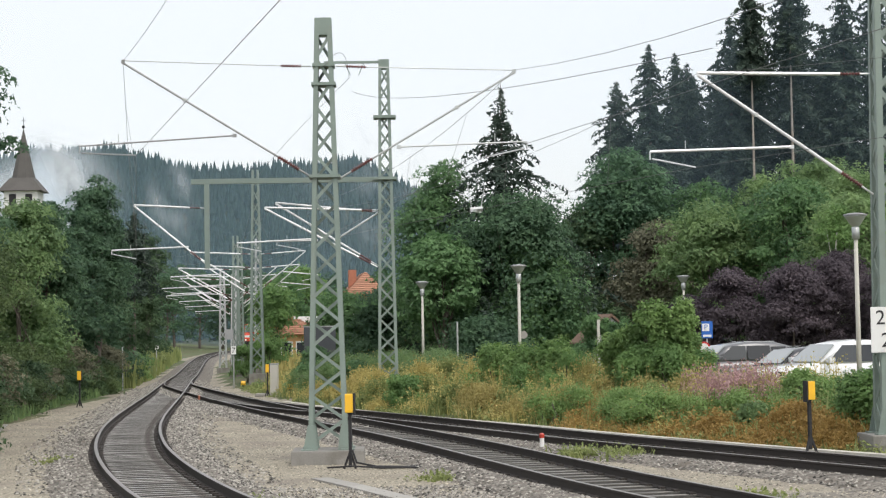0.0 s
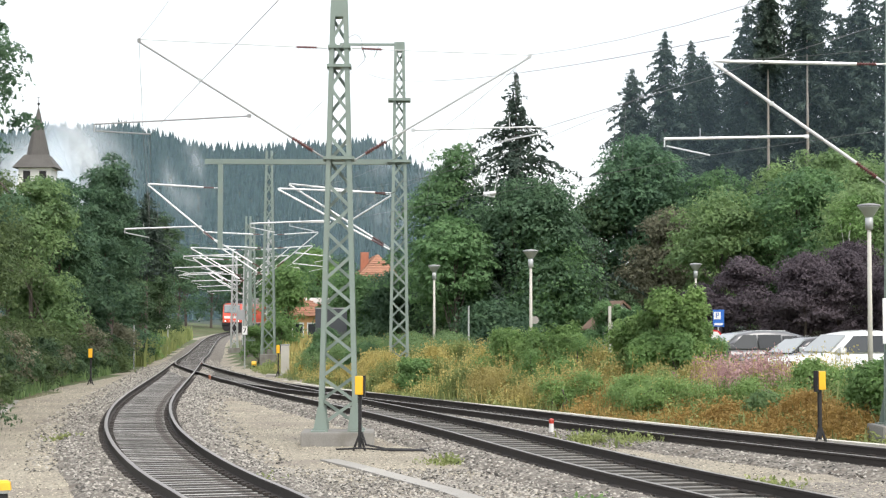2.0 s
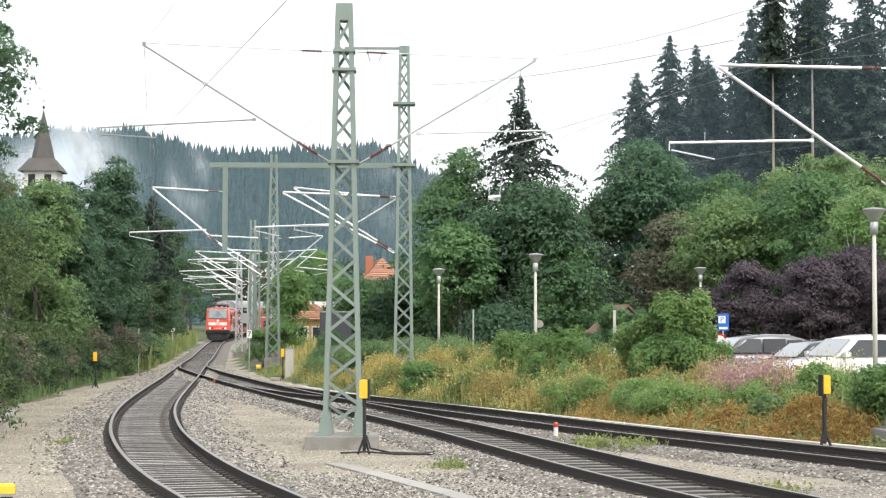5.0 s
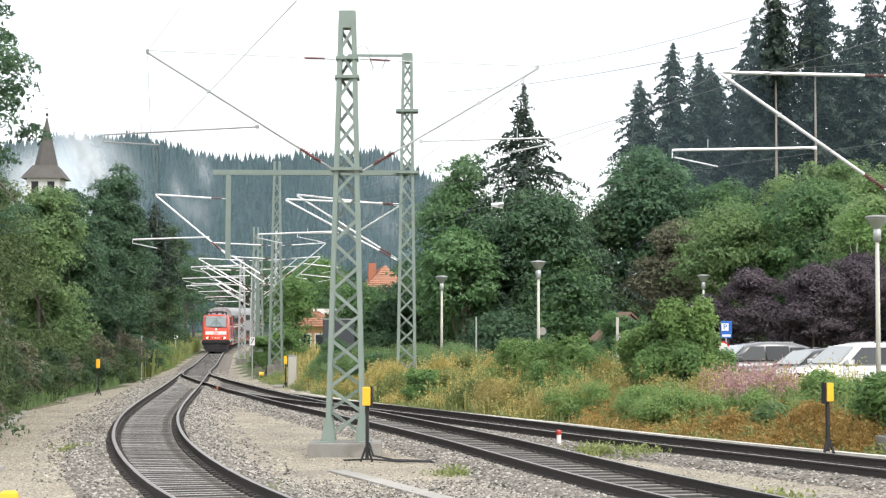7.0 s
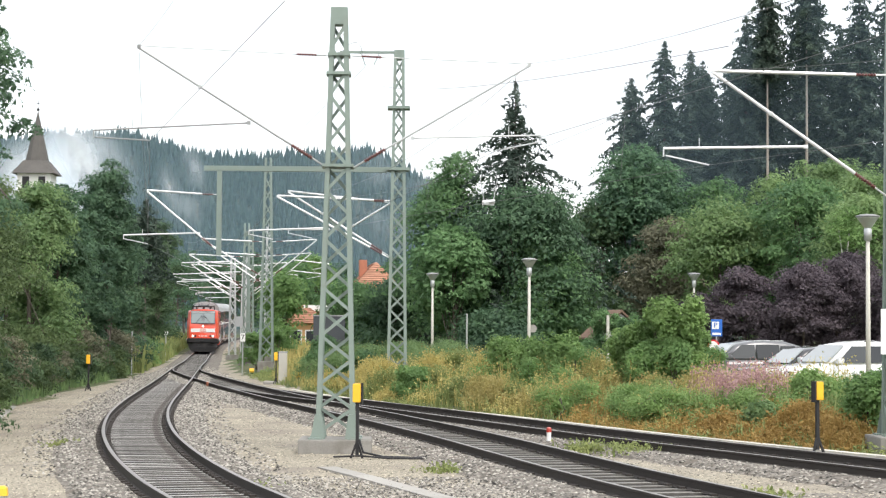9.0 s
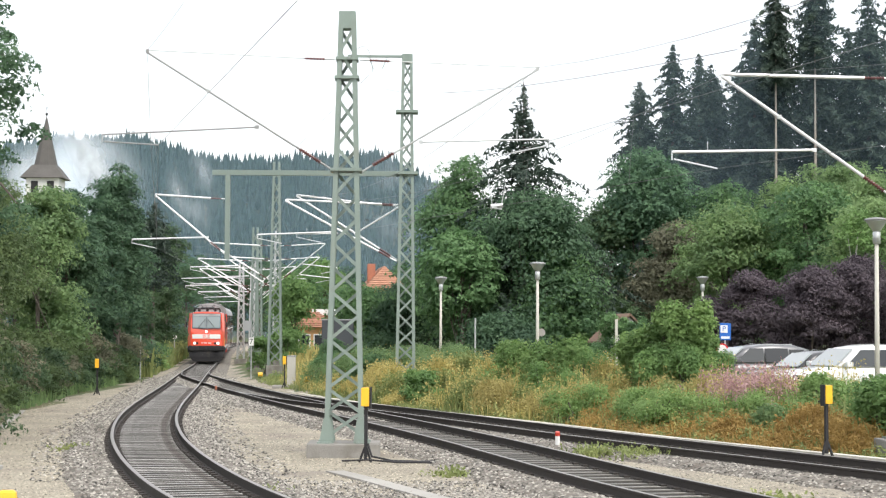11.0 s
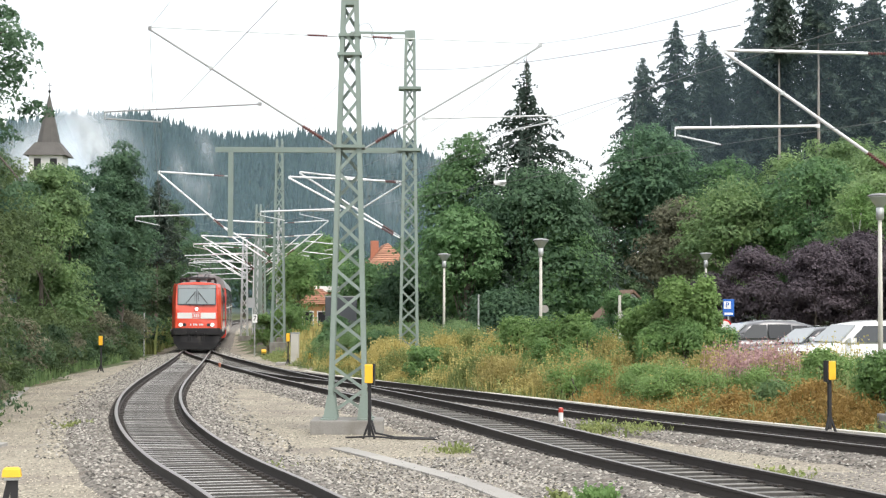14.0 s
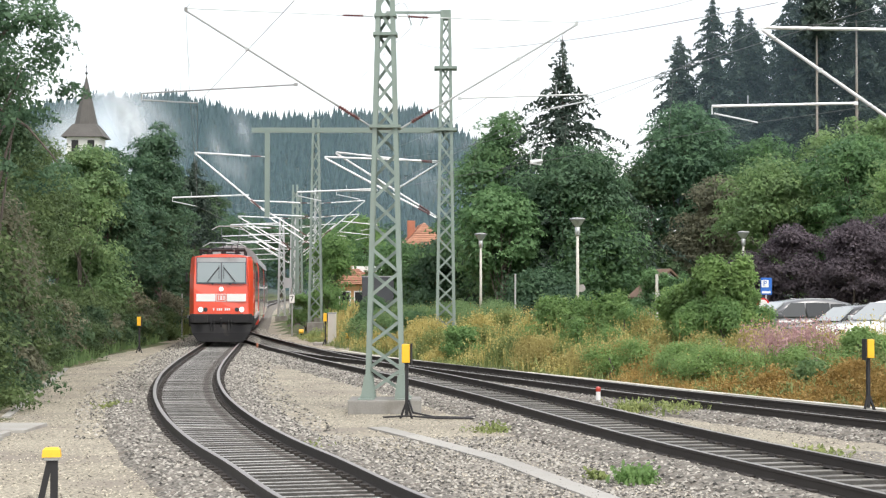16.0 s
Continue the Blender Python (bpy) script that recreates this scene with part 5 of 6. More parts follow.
    leafy_tree((-15.9, 101, 0.2), 227, 6.6, 1.8, LEAF_DARK, "dark green tree at the end of the hedge", 0.14, 130, 90, 0.0, clump_r=0.65, top=0.45)
    leafy_tree((11.2, 99, 0.9), 228, 8.6, 2.3, LEAF_SHADE, "dark green tree between the spruce and the slope", 0.15, 170, 95, 0.0, clump_r=0.8, top=0.45)
    leafy_tree((10.0, 104, 0.9), 229, 7.4, 2.4, LEAF_SHADE, "dark green tree between the spruce and the slope", 0.15, 150, 95, 0.0, clump_r=0.8, top=0.45)
    spruce((-15.7, 114, 0.5), 210, 10.2, 2.3, NEEDLE, "small dark spruce behind the hedge", 1.2, 0.5)
    spruce((-19.0, 76, 0.8), 211, 8.2, 2.2, NEEDLE, "small dark spruce behind the hedge", 1.0, 0.05)
    # a tall tree reaching in over the hedge
    leafy_tree((-10.65, 42.0, 0.4), 220, 9.7, 2.7, LEAF_DARK, "tall leafy tree with open branches above the hedge", 0.10, 120, 110, 0.55, clump_r=0.5)
    # dark trees across the bend of the line
    for i, (x, y, h, r) in enumerate(((-31, 258, 11, 4), (-30, 294, 13, 5), (-27, 302, 13, 5), (-35, 275, 13, 5), (-21, 309, 13, 5), (-24, 300, 12, 4.5), (-16, 306, 12, 4.5), (-9, 312, 13, 4.5), (-1, 318, 13, 5), (-33, 285, 13, 4.5), (-26, 330, 15, 5), (8, 325, 14, 5), (-14, 340, 15, 5))):
        leafy_tree((x, y, gh(x, y)), 230 + i, h, r, LEAF_DARK, "dark broad-leaved tree beyond the bend of the line", 0.30, 90, 50, 0.02, group="trees beyond the bend", clump_r=1.4)


def build_forest():
    """Spruce wood on the distant ridge, one mass of pointed trees."""
    rng = np.random.default_rng(8)
    xs, ys, hs = [], [], []
    for y in np.arange(385, 960, 6.8):
        for x in np.arange(-330, 130, 3.0 if y < 780 else 2.2):
            xs.append(x + rng.uniform(-2.8, 2.8))
            ys.append(y + rng.uniform(-3.5, 3.5))
            hs.append(4.6 + 5.0 * rng.random() ** 2.2)
    n, k = len(xs), 6
    base = np.stack([xs, ys, [ground_height(a, b) for a, b in zip(xs, ys)]], 1)
    h, ang = np.array(hs), rng.uniform(0, 6.28, n)
    v, f = [], []
    per = 0
    for t, (z0, z1, r) in enumerate(((0.05, 0.66, 0.24), (0.36, 0.88, 0.155), (0.62, 1.0, 0.085))):
        for i in range(k):
            a = ang + 2 * np.pi * i / k + t
            rr = h * r * rng.uniform(0.7, 1.2, n)
            v.append(base + np.stack([rr * np.cos(a), rr * np.sin(a), h * (z0 + rng.uniform(-0.03, 0.03, n))], 1))
        v.append(base + np.stack([0 * h, 0 * h, h * z1], 1))
        f += [(per + i, per + (i + 1) % k, per + k) for i in range(k)]
        per += k + 1
    v = np.stack(v, 1).reshape(-1, 3)
    f = (np.array(f)[None] + per * np.arange(n)[:, None, None]).reshape(-1, 3)
    tagged(new("hillside_forest", raw_mesh("hillside_forest", v, f, NEEDLE_FAR)), "dark spruce forest covering the distant ridge", "forest", kind="stuff")


def build_mist():
    """Tinted sheets that paint in aerial haze, and drifting wisps in front of the ridge."""
    def bank(x0, x1, y, z0, z1, mat, label):
        cols, rows = 12, 6
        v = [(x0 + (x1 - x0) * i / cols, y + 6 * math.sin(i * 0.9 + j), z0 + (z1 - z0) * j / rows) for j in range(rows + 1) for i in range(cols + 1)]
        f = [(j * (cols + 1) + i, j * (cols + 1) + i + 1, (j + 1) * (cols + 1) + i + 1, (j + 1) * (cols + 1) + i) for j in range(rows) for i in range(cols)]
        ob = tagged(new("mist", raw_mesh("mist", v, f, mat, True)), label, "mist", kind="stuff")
        ob.visible_shadow = False

    # two added veils: haze tint over the ridge, lifted darks over the far spruces
    bank(-520, 420, 372, -60, 130, mist_material("valley_haze", -0.4, 0.2, 0.12, 0.004, 1.0), "thin blue-white sheet painting haze in the valley")
    bank(0, 62, 118, -22, 50, mist_material("tree_haze_sheet", -0.4, 0.2, 0.062, 0.01, 2.0), "thin bluish sheet painting haze before the far trees")
    bank(-88, -52, 380, 12, 50, mist_material("mist_wisp", 0.26, 0.56, 0.8, 0.028, 4.0), "white mist rising from the wooded hillside")
    bank(-84, -55, 378, 14, 48, mist_material("mist_wisp", 0.24, 0.56, 0.75, 0.035, 9.0), "white mist rising from the wooded hillside")
    bank(-51, -37, 384, 22, 43, mist_material("mist_wisp", 0.34, 0.68, 0.55, 0.06, 17.0), "faint wisp of mist on the wooded hillside")
    bank(-20, 14, 376, 16, 52, mist_material("mist_wisp", 0.38, 0.7, 0.5, 0.045, 12.0), "faint wisp of mist on the wooded hillside")


# ---- the train ----
def panel_on(face, x0, x1, z0, z1, off=0.012, inset=0.0):
    """A thin plate lying on a sloping front, given as a function of height that returns the depth."""
    n = 4
    zs = [z0 + (z1 - z0) * i / n for i in range(n + 1)]
    front = [[(x0 + inset, face(z) + off, z), (x1 - inset, face(z) + off, z)] for z in zs]
    bm = bmesh.new()
    rows = [[bm.verts.new(p) for p in r] for r in front]
    back = [[bm.verts.new((p[0], p[1] - off - 0.03, p[2])) for p in r] for r in front]
    for a, b in zip(rows, rows[1:]):
        bm.faces.new((a[0], a[1], b[1], b[0]))
    for a, b in zip(back, back[1:]):
        bm.faces.new((a[1], a[0], b[0], b[1]))
    for k in (0, 1):
        for i in range(n):
            bm.faces.new((rows[i][k], rows[i + 1][k], back[i + 1][k], back[i][k]))
    bm.faces.new((rows[0][0], rows[0][1], back[0][1], back[0][0]))
    bm.faces.new((rows[-1][0], rows[-1][1], back[-1][1], back[-1][0]))
    return bm


def bogie(parent, y, wheel_r, base):
    part("bogie_frame", box((-1.15, y - base / 2 - 0.6, 0.42), (1.15, y + base / 2 + 0.6, 0.95), 0.05), UNDER, parent)
    for s in (-1, 1):
        for x in (-0.75, 0.75):
            part("wheel", bar((x - 0.07, y + s * base / 2, wheel_r), (x + 0.07, y + s * base / 2, wheel_r), 2 * wheel_r, sides=24), UNDER, parent, "dark steel wheel")


def build_locomotive():
    """A boxy electric locomotive with a raked cab front; it faces +y, on the rail heads."""
    t = thing("locomotive", Matrix.Identity(4), "bright red electric locomotive with lit headlights and white front band", "locomotive")

    def rake(z):
        return 0.0 if z < 2.3 else 0.24 * (z - 2.3) / 1.45

    def ring(y, w, top, k, sign):
        pts = [(w, 1.12), (w, 2.3), (w * 0.985, 3.0), (w * 0.965, 3.5), (w * 0.90 if top else w * 0.93, 3.66), (w * 0.62, 3.73), (0, 3.76)]
        full = pts + [(-a, b) for a, b in reversed(pts[:-1])]
        return [(a, sign * (y - k * rake(b)), b) for a, b in full]

    shape = [(9.38, 1.14, False, 1.0), (9.33, 1.18, False, 1.0), (8.85, 1.345, False, 0.85), (8.1, 1.37, True, 0.3), (7.3, 1.38, True, 0)]
    rings = [ring(*s, 1) for s in shape] + [ring(*s, -1) for s in reversed(shape)]
    body = part("body", loft(rings), RED, t)

    def face(z):
        return 9.38 - rake(z)

    part("underframe", box((-1.38, -9.0, 0.72), (1.38, 9.0, 1.16), 0.05), UNDER, t)
    part("front_beam", box((-1.30, 8.5, 0.86), (1.30, 9.42, 1.24), 0.06), UNDER, t, "black buffer beam")
    part("front_beam", box((-1.36, -9.42, 0.86), (1.36, -8.5, 1.24), 0.06), UNDER, t)
    plough = loft([[(-1.30, 9.30, 0.90), (1.30, 9.30, 0.90), (1.30, 8.6, 0.90), (-1.30, 8.6, 0.90)], [(-1.22, 9.50, 0.45), (1.22, 9.50, 0.45), (1.22, 8.8, 0.45), (-1.22, 8.8, 0.45)],
                   [(-0.95, 9.50, 0.07), (0.95, 9.50, 0.07), (0.95, 9.0, 0.07), (-0.95, 9.0, 0.07)]])
    part("snow_plough", plough, UNDER, t, "black track clearer")
    glass_f = [(-1.0, -0.025), (0.025, 1.0)]
    part("windscreen_surround", panel_on(face, -1.05, 1.05, 2.50, 3.62, 0.006), DARK_GREY, t)
    part("sun_visor_band", panel_on(face, -1.02, 1.02, 3.42, 3.60, 0.016), ROOF_GREY, t, "grey band above the windscreen")
    for a, b in glass_f:
        pane = part("windscreen_pane", panel_on(face, a, b, 2.56, 3.40, 0.018), SCREEN, t, "pale reflecting windscreen")
        cx = (a + b) / 2
        inner = -0.1 if cx < 0 else 0.1
        outer = cx * 1.15
        bm = bar((outer, face(2.6) + 0.06, 2.58), (inner, face(3.2) + 0.06, 3.2), 0.03)
        add_bar(bm, (inner, face(2.75) + 0.055, 2.72), (inner, face(3.28) + 0.055, 3.28), 0.022)
        part("wiper", bm, BLACK, t)
        part("washer_nozzle", box((cx * 0.7 - 0.03, face(2.5), 2.46), (cx * 0.7 + 0.03, face(2.5) + 0.05, 2.56), 0.01), BLACK, t)
    for a, b in ((-1.04, -0.24), (0.24, 1.04)):
        part("white_band", panel_on(face, a, b, 1.76, 2.08, 0.010), WHITE, t, "white warning band")
    badge = part("badge", panel_on(face, -0.21, 0.21, 1.76, 2.08, 0.012), WHITE, t, "white badge with a red frame")
    bm = bmesh.new()
    for lo, hi in (((-0.18, 1.79), (0.18, 1.825)), ((-0.18, 2.015), (0.18, 2.05)), ((-0.18, 1.79), (-0.145, 2.05)), ((0.145, 1.79), (0.18, 2.05)), ((-0.085, 1.85), (-0.045, 1.99)), ((0.045, 1.85), (0.085, 1.99))):
        add_box(bm, (lo[0], face(2.0) + 0.010, lo[1]), (hi[0], face(2.0) + 0.022, hi[1]))
    part("badge_frame", bm, RED, badge)
    for i in (0, 1, 2, 4, 5, 6, 8):
        x = -0.34 + 0.082 * i
        part("number_bar", box((x - 0.03, face(1.6), 1.38), (x + 0.03, face(1.6) + 0.012, 1.48)), WHITE, t, "small white bar")
    for x in (-0.86, 0.86):
        ring_part = part("headlight", bar((x, face(1.6) - 0.02, 1.42), (x, face(1.6) + 0.03, 1.42), 0.24, sides=20), GALV, t, "round lit headlight")
        part("lens", bar((x, face(1.6) + 0.028, 1.42), (x, face(1.6) + 0.045, 1.42), 0.17, sides=20), LIGHT, ring_part)
        part("tail_lamp", bar((x * 0.76, face(1.6) - 0.02, 1.42), (x * 0.76, face(1.6) + 0.03, 1.42), 0.18, sides=16), DARK_GLASS, t, "round unlit tail lamp")
        buf = part("buffer", bar((x, 9.35, 1.04), (x, 9.78, 1.04), 0.2, sides=12), UNDER, t)
        part("buffer_plate", box((x - 0.31, 9.77, 0.87), (x + 0.31, 9.83, 1.21), 0.04), UNDER, buf)
        part("step", box((x * 1.4 - 0.15, 9.0, 0.35), (x * 1.4 + 0.15, 9.3, 0.39)), UNDER, t)
        for k in (0.42, 0.30):
            part("brake_hose", bar((x * k / 0.86, 9.46, 1.0), (x * k / 0.86, 9.52, 0.55), 0.05, sides=6), BLACK, t)
    top = part("headlight", bar((0, face(2.28) - 0.02, 2.28), (0, face(2.28) + 0.04, 2.28), 0.21, sides=20), GALV, t, "upper round headlight")
    part("lens", bar((0, face(2.28) + 0.035, 2.28), (0, face(2.28) + 0.05, 2.28), 0.16, sides=20), LIGHT, top)
    hook = bar((0, 9.4, 1.04), (0, 9.75, 1.0), 0.09)
    add_bar(hook, (0, 9.72, 1.02), (0, 9.6, 0.7), 0.07)
    part("coupling_hook", hook, UNDER, t)
    for s in (-1, 1):
        side = 1.385
        for y0, y1 in ((7.1, 7.75), (-7.75, -7.1)):
            d = part("cab_door", box((s * side - 0.012, y0, 1.3), (s * side + 0.012, y1, 3.0), 0.006), RED_DULL, t)
            part("door_window", box((s * (side + 0.002) - 0.014, y0 + 0.12, 2.4), (s * (side + 0.002) + 0.014, y1 - 0.12, 2.95)), DARK_GLASS, d)
        for i in range(6):
            y = -5.4 + 2.15 * i
            part("side_grille", loft([[(s * 1.335, y, 3.0), (s * 1.275, y, 3.42), (s * 1.275, y + 1.7, 3.42), (s * 1.335, y + 1.7, 3.0)], [(s * 1.36, y, 3.0), (s * 1.30, y, 3.42), (s * 1.30, y + 1.7, 3.42), (s * 1.36, y + 1.7, 3.0)]]), ROOF_GREY, t)
        part("side_sill", box((s * 1.42 - 0.03, -8.2, 1.04), (s * 1.42 + 0.05, 8.2, 1.16)), ROOF_GREY, t)
        part("mirror", box((s * 1.5 - 0.03, 8.0, 2.6), (s * 1.5 + 0.06, 8.06, 3.0), 0.01), BLACK, t)
    bogie(t, 5.2, 0.62, 2.65)
    bogie(t, -5.2, 0.62, 2.65)
    part("equipment_box", box((-0.9, -3.2, 0.4), (0.9, 3.2, 0.8), 0.05), UNDER, t)
    part("roof_panel", box((-0.95, -6.6, 3.68), (0.95, 6.6, 3.80), 0.03), ROOF_GREY, t)
    for x in (-0.5, 0.5):
        part("horn", bar((x, 8.3, 3.92), (x, 8.75, 3.92), 0.12, sides=10, w2=0.05), BLACK, t)
    rail_bm = bmesh.new()
    for x in (-0.95, 0.95):
        add_bar(rail_bm, (x, 3.2, 3.96), (x, 8.0, 3.96), 0.06, sides=6)
        for y in (3.4, 5.0, 6.6, 7.9):
            add_bar(rail_bm, (x, y, 3.75), (x, y, 3.96), 0.07, sides=6)
    add_bar(rail_bm, (-0.95, 8.0, 3.96), (0.95, 8.0, 3.96), 0.06, sides=6)
    for y in (7.4, 6.2, 5.0):
        add_bar(rail_bm, (-0.95, y, 4.0), (0.95, y, 4.0), 0.10, sides=6)
        for x in (-0.6, 0.0, 0.6):
            add_bar(rail_bm, (x, y, 3.78), (x, y, 4.06), 0.16, sides=8)
    part("roof_gear", rail_bm, UNDER, t, "dark roof insulators and busbars")
    for y, up in ((5.6, False), (-5.6, True)):
        h = 1.35 if up else 0.22
        bm = bmesh.new()
        for x in (-0.42, 0.42):
            add_bar(bm, (x * 0.7, y - 0.9, 4.1), (x, y + 0.7 if up else y + 1.2, 4.1 + h * 0.55), 0.05, sides=6)
            add_bar(bm, (x, y + 0.7 if up else y + 1.2, 4.1 + h * 0.55), (x * 1.1, y - 0.3, 4.1 + h), 0.04, sides=6)
        add_bar(bm, (-0.5, y - 0.9, 4.1), (0.5, y - 0.9, 4.1), 0.07, sides=6)
        pan = part("pantograph", bm, DARK_GREY, t, "raised grey pantograph" if up else "folded pantograph")
        bm = bmesh.new()
        for k in (-0.45, -0.15):
            add_bar(bm, (-0.62, y + k, 4.12 + h), (0.62, y + k, 4.12 + h), 0.05, sides=6)
            for s in (-1, 1):
                add_bar(bm, (s * 0.62, y + k, 4.12 + h), (s * 0.95, y + k, 3.94 + h), 0.035, sides=6)
        part("contact_strip", bm, GALV, pan)
    return t


def build_coach():
    """A double-deck coach, its long axis along y."""
    t = thing("double_deck_coach", Matrix.Identity(4), "dusty red double-deck passenger coach with grey roof", "railway coach", "coaches of the train")
    sec = [(1.32, 0.42), (1.39, 0.6), (1.39, 3.3), (1.33, 3.7)]
    full = sec + [(-a, b) for a, b in reversed(sec)]
    part("body", loft([[(a, y, b) for a, b in full] for y in (-13.1, 13.1)]), RED_DULL, t)
    roof = [(1.34, 3.69), (1.22, 4.12), (0.95, 4.42), (0.5, 4.58), (0.0, 4.62)]
    rf = roof + [(-a, b) for a, b in reversed(roof[:-1])]
    part("roof", loft([[(a, y, b) for a, b in rf] for y in (-13.1, 13.1)]), ROOF_GREY, t, "pale dusty curved roof")
    for s in (-1, 1):
        part("white_stripe", box((s * 1.392 - 0.006, -13.0, 2.34), (s * 1.392 + 0.006, 13.0, 2.44)), WHITE, t)
        for i in range(11):
            y = -9.6 + 1.78 * i
            part("lower_window", box((s * 1.393 - 0.012, y, 1.05), (s * 1.393 + 0.012, y + 1.45, 1.85), 0.006), DARK_GLASS, t)
            part("upper_window", loft([[(s * 1.388, y, 2.85), (s * 1.388, y, 3.3), (s * 1.335, y, 3.66), (s * 1.36, y, 3.66), (s * 1.412, y, 3.3), (s * 1.412, y, 2.85)],
                                       [(s * 1.388, y + 1.45, 2.85), (s * 1.388, y + 1.45, 3.3), (s * 1.335, y + 1.45, 3.66), (s * 1.36, y + 1.45, 3.66), (s * 1.412, y + 1.45, 3.3), (s * 1.412, y + 1.45, 2.85)]]), DARK_GLASS, t)
        for y in (-12.0, 10.7):
            d = part("door", box((s * 1.393 - 0.015, y, 0.62), (s * 1.393 + 0.015, y + 1.3, 2.6), 0.01), ROOF_GREY, t, "pale grey passenger door")
            part("door_window", box((s * 1.395 - 0.018, y + 0.15, 1.4), (s * 1.395 + 0.018, y + 1.15, 2.4)), DARK_GLASS, d)
    for y in (-13.25, 13.25):
        part("gangway", box((-0.6, y - 0.2, 0.9), (0.6, y + 0.2, 3.2), 0.04), BLACK, t)
    bogie(t, 10.0, 0.46, 2.5)
    bogie(t, -10.0, 0.46, 2.5)
    return t


# ---- street furniture and trackside things ----
def yellow_marker(at, turn, label, h=1.12, lean=0.0):
    """A trackside box: yellow head on a dark post with a spread foot and cable."""
    t = thing("trackside_box", pose(*at, 0, lean, turn), label, "trackside box", "yellow trackside boxes")
    post = bar((0, 0, 0.02), (0, 0, h - 0.34), 0.06, 0.06)
    add_bar(post, (0.0, 0, 0.3), (-0.13, 0.02, -0.04), 0.04)
    add_bar(post, (0.0, 0, 0.3), (0.10, 0.02, -0.04), 0.04)
    part("post", post, BLACK, t)
    part("backplate", box((0.062, -0.06, h - 0.4), (0.10, 0.08, h + 0.01), 0.01), BLACK, t)
    part("housing", box((-0.085, -0.11, h - 0.36), (0.07, 0.10, h), 0.025), YELLOW, t, "yellow enamelled housing")
    part("gland", bar((0, 0, h - 0.44), (0, 0, h - 0.37), 0.07, sides=8), BLACK, t)
    return t


def funnel_lamp(at, h, box_on=False):
    t = thing("street_lamp", pose(*at), "pale concrete street lamp with a funnel-shaped head", "street lamp", "funnel street lamps")
    part("pole", bar((0, 0, -0.6), (0, 0, h - 0.58), 0.15, sides=12, w2=0.10), POLE, t, "pale tapered pole", True)
    part("collar", turned([(0.07, h - 0.66), (0.10, h - 0.64), (0.10, h - 0.36), (0.08, h - 0.34)], 14), GALV, t, smooth=True)
    part("shade", turned([(0.08, h - 0.34), (0.12, h - 0.30), (0.26, h - 0.09), (0.275, h - 0.06)], 20), GALV, t, "grey translucent funnel shade", True)
    part("lid", turned([(0.30, h - 0.06), (0.30, h - 0.025), (0.2, h + 0.005), (0.02, h + 0.025)], 20), ROOF_GREY, t, smooth=True)
    if box_on:
        part("junction_box", bar((0.15, -0.02, 1.95), (0.15, 0.10, 1.95), 0.3, sides=12), CONCRETE, t)
    return t


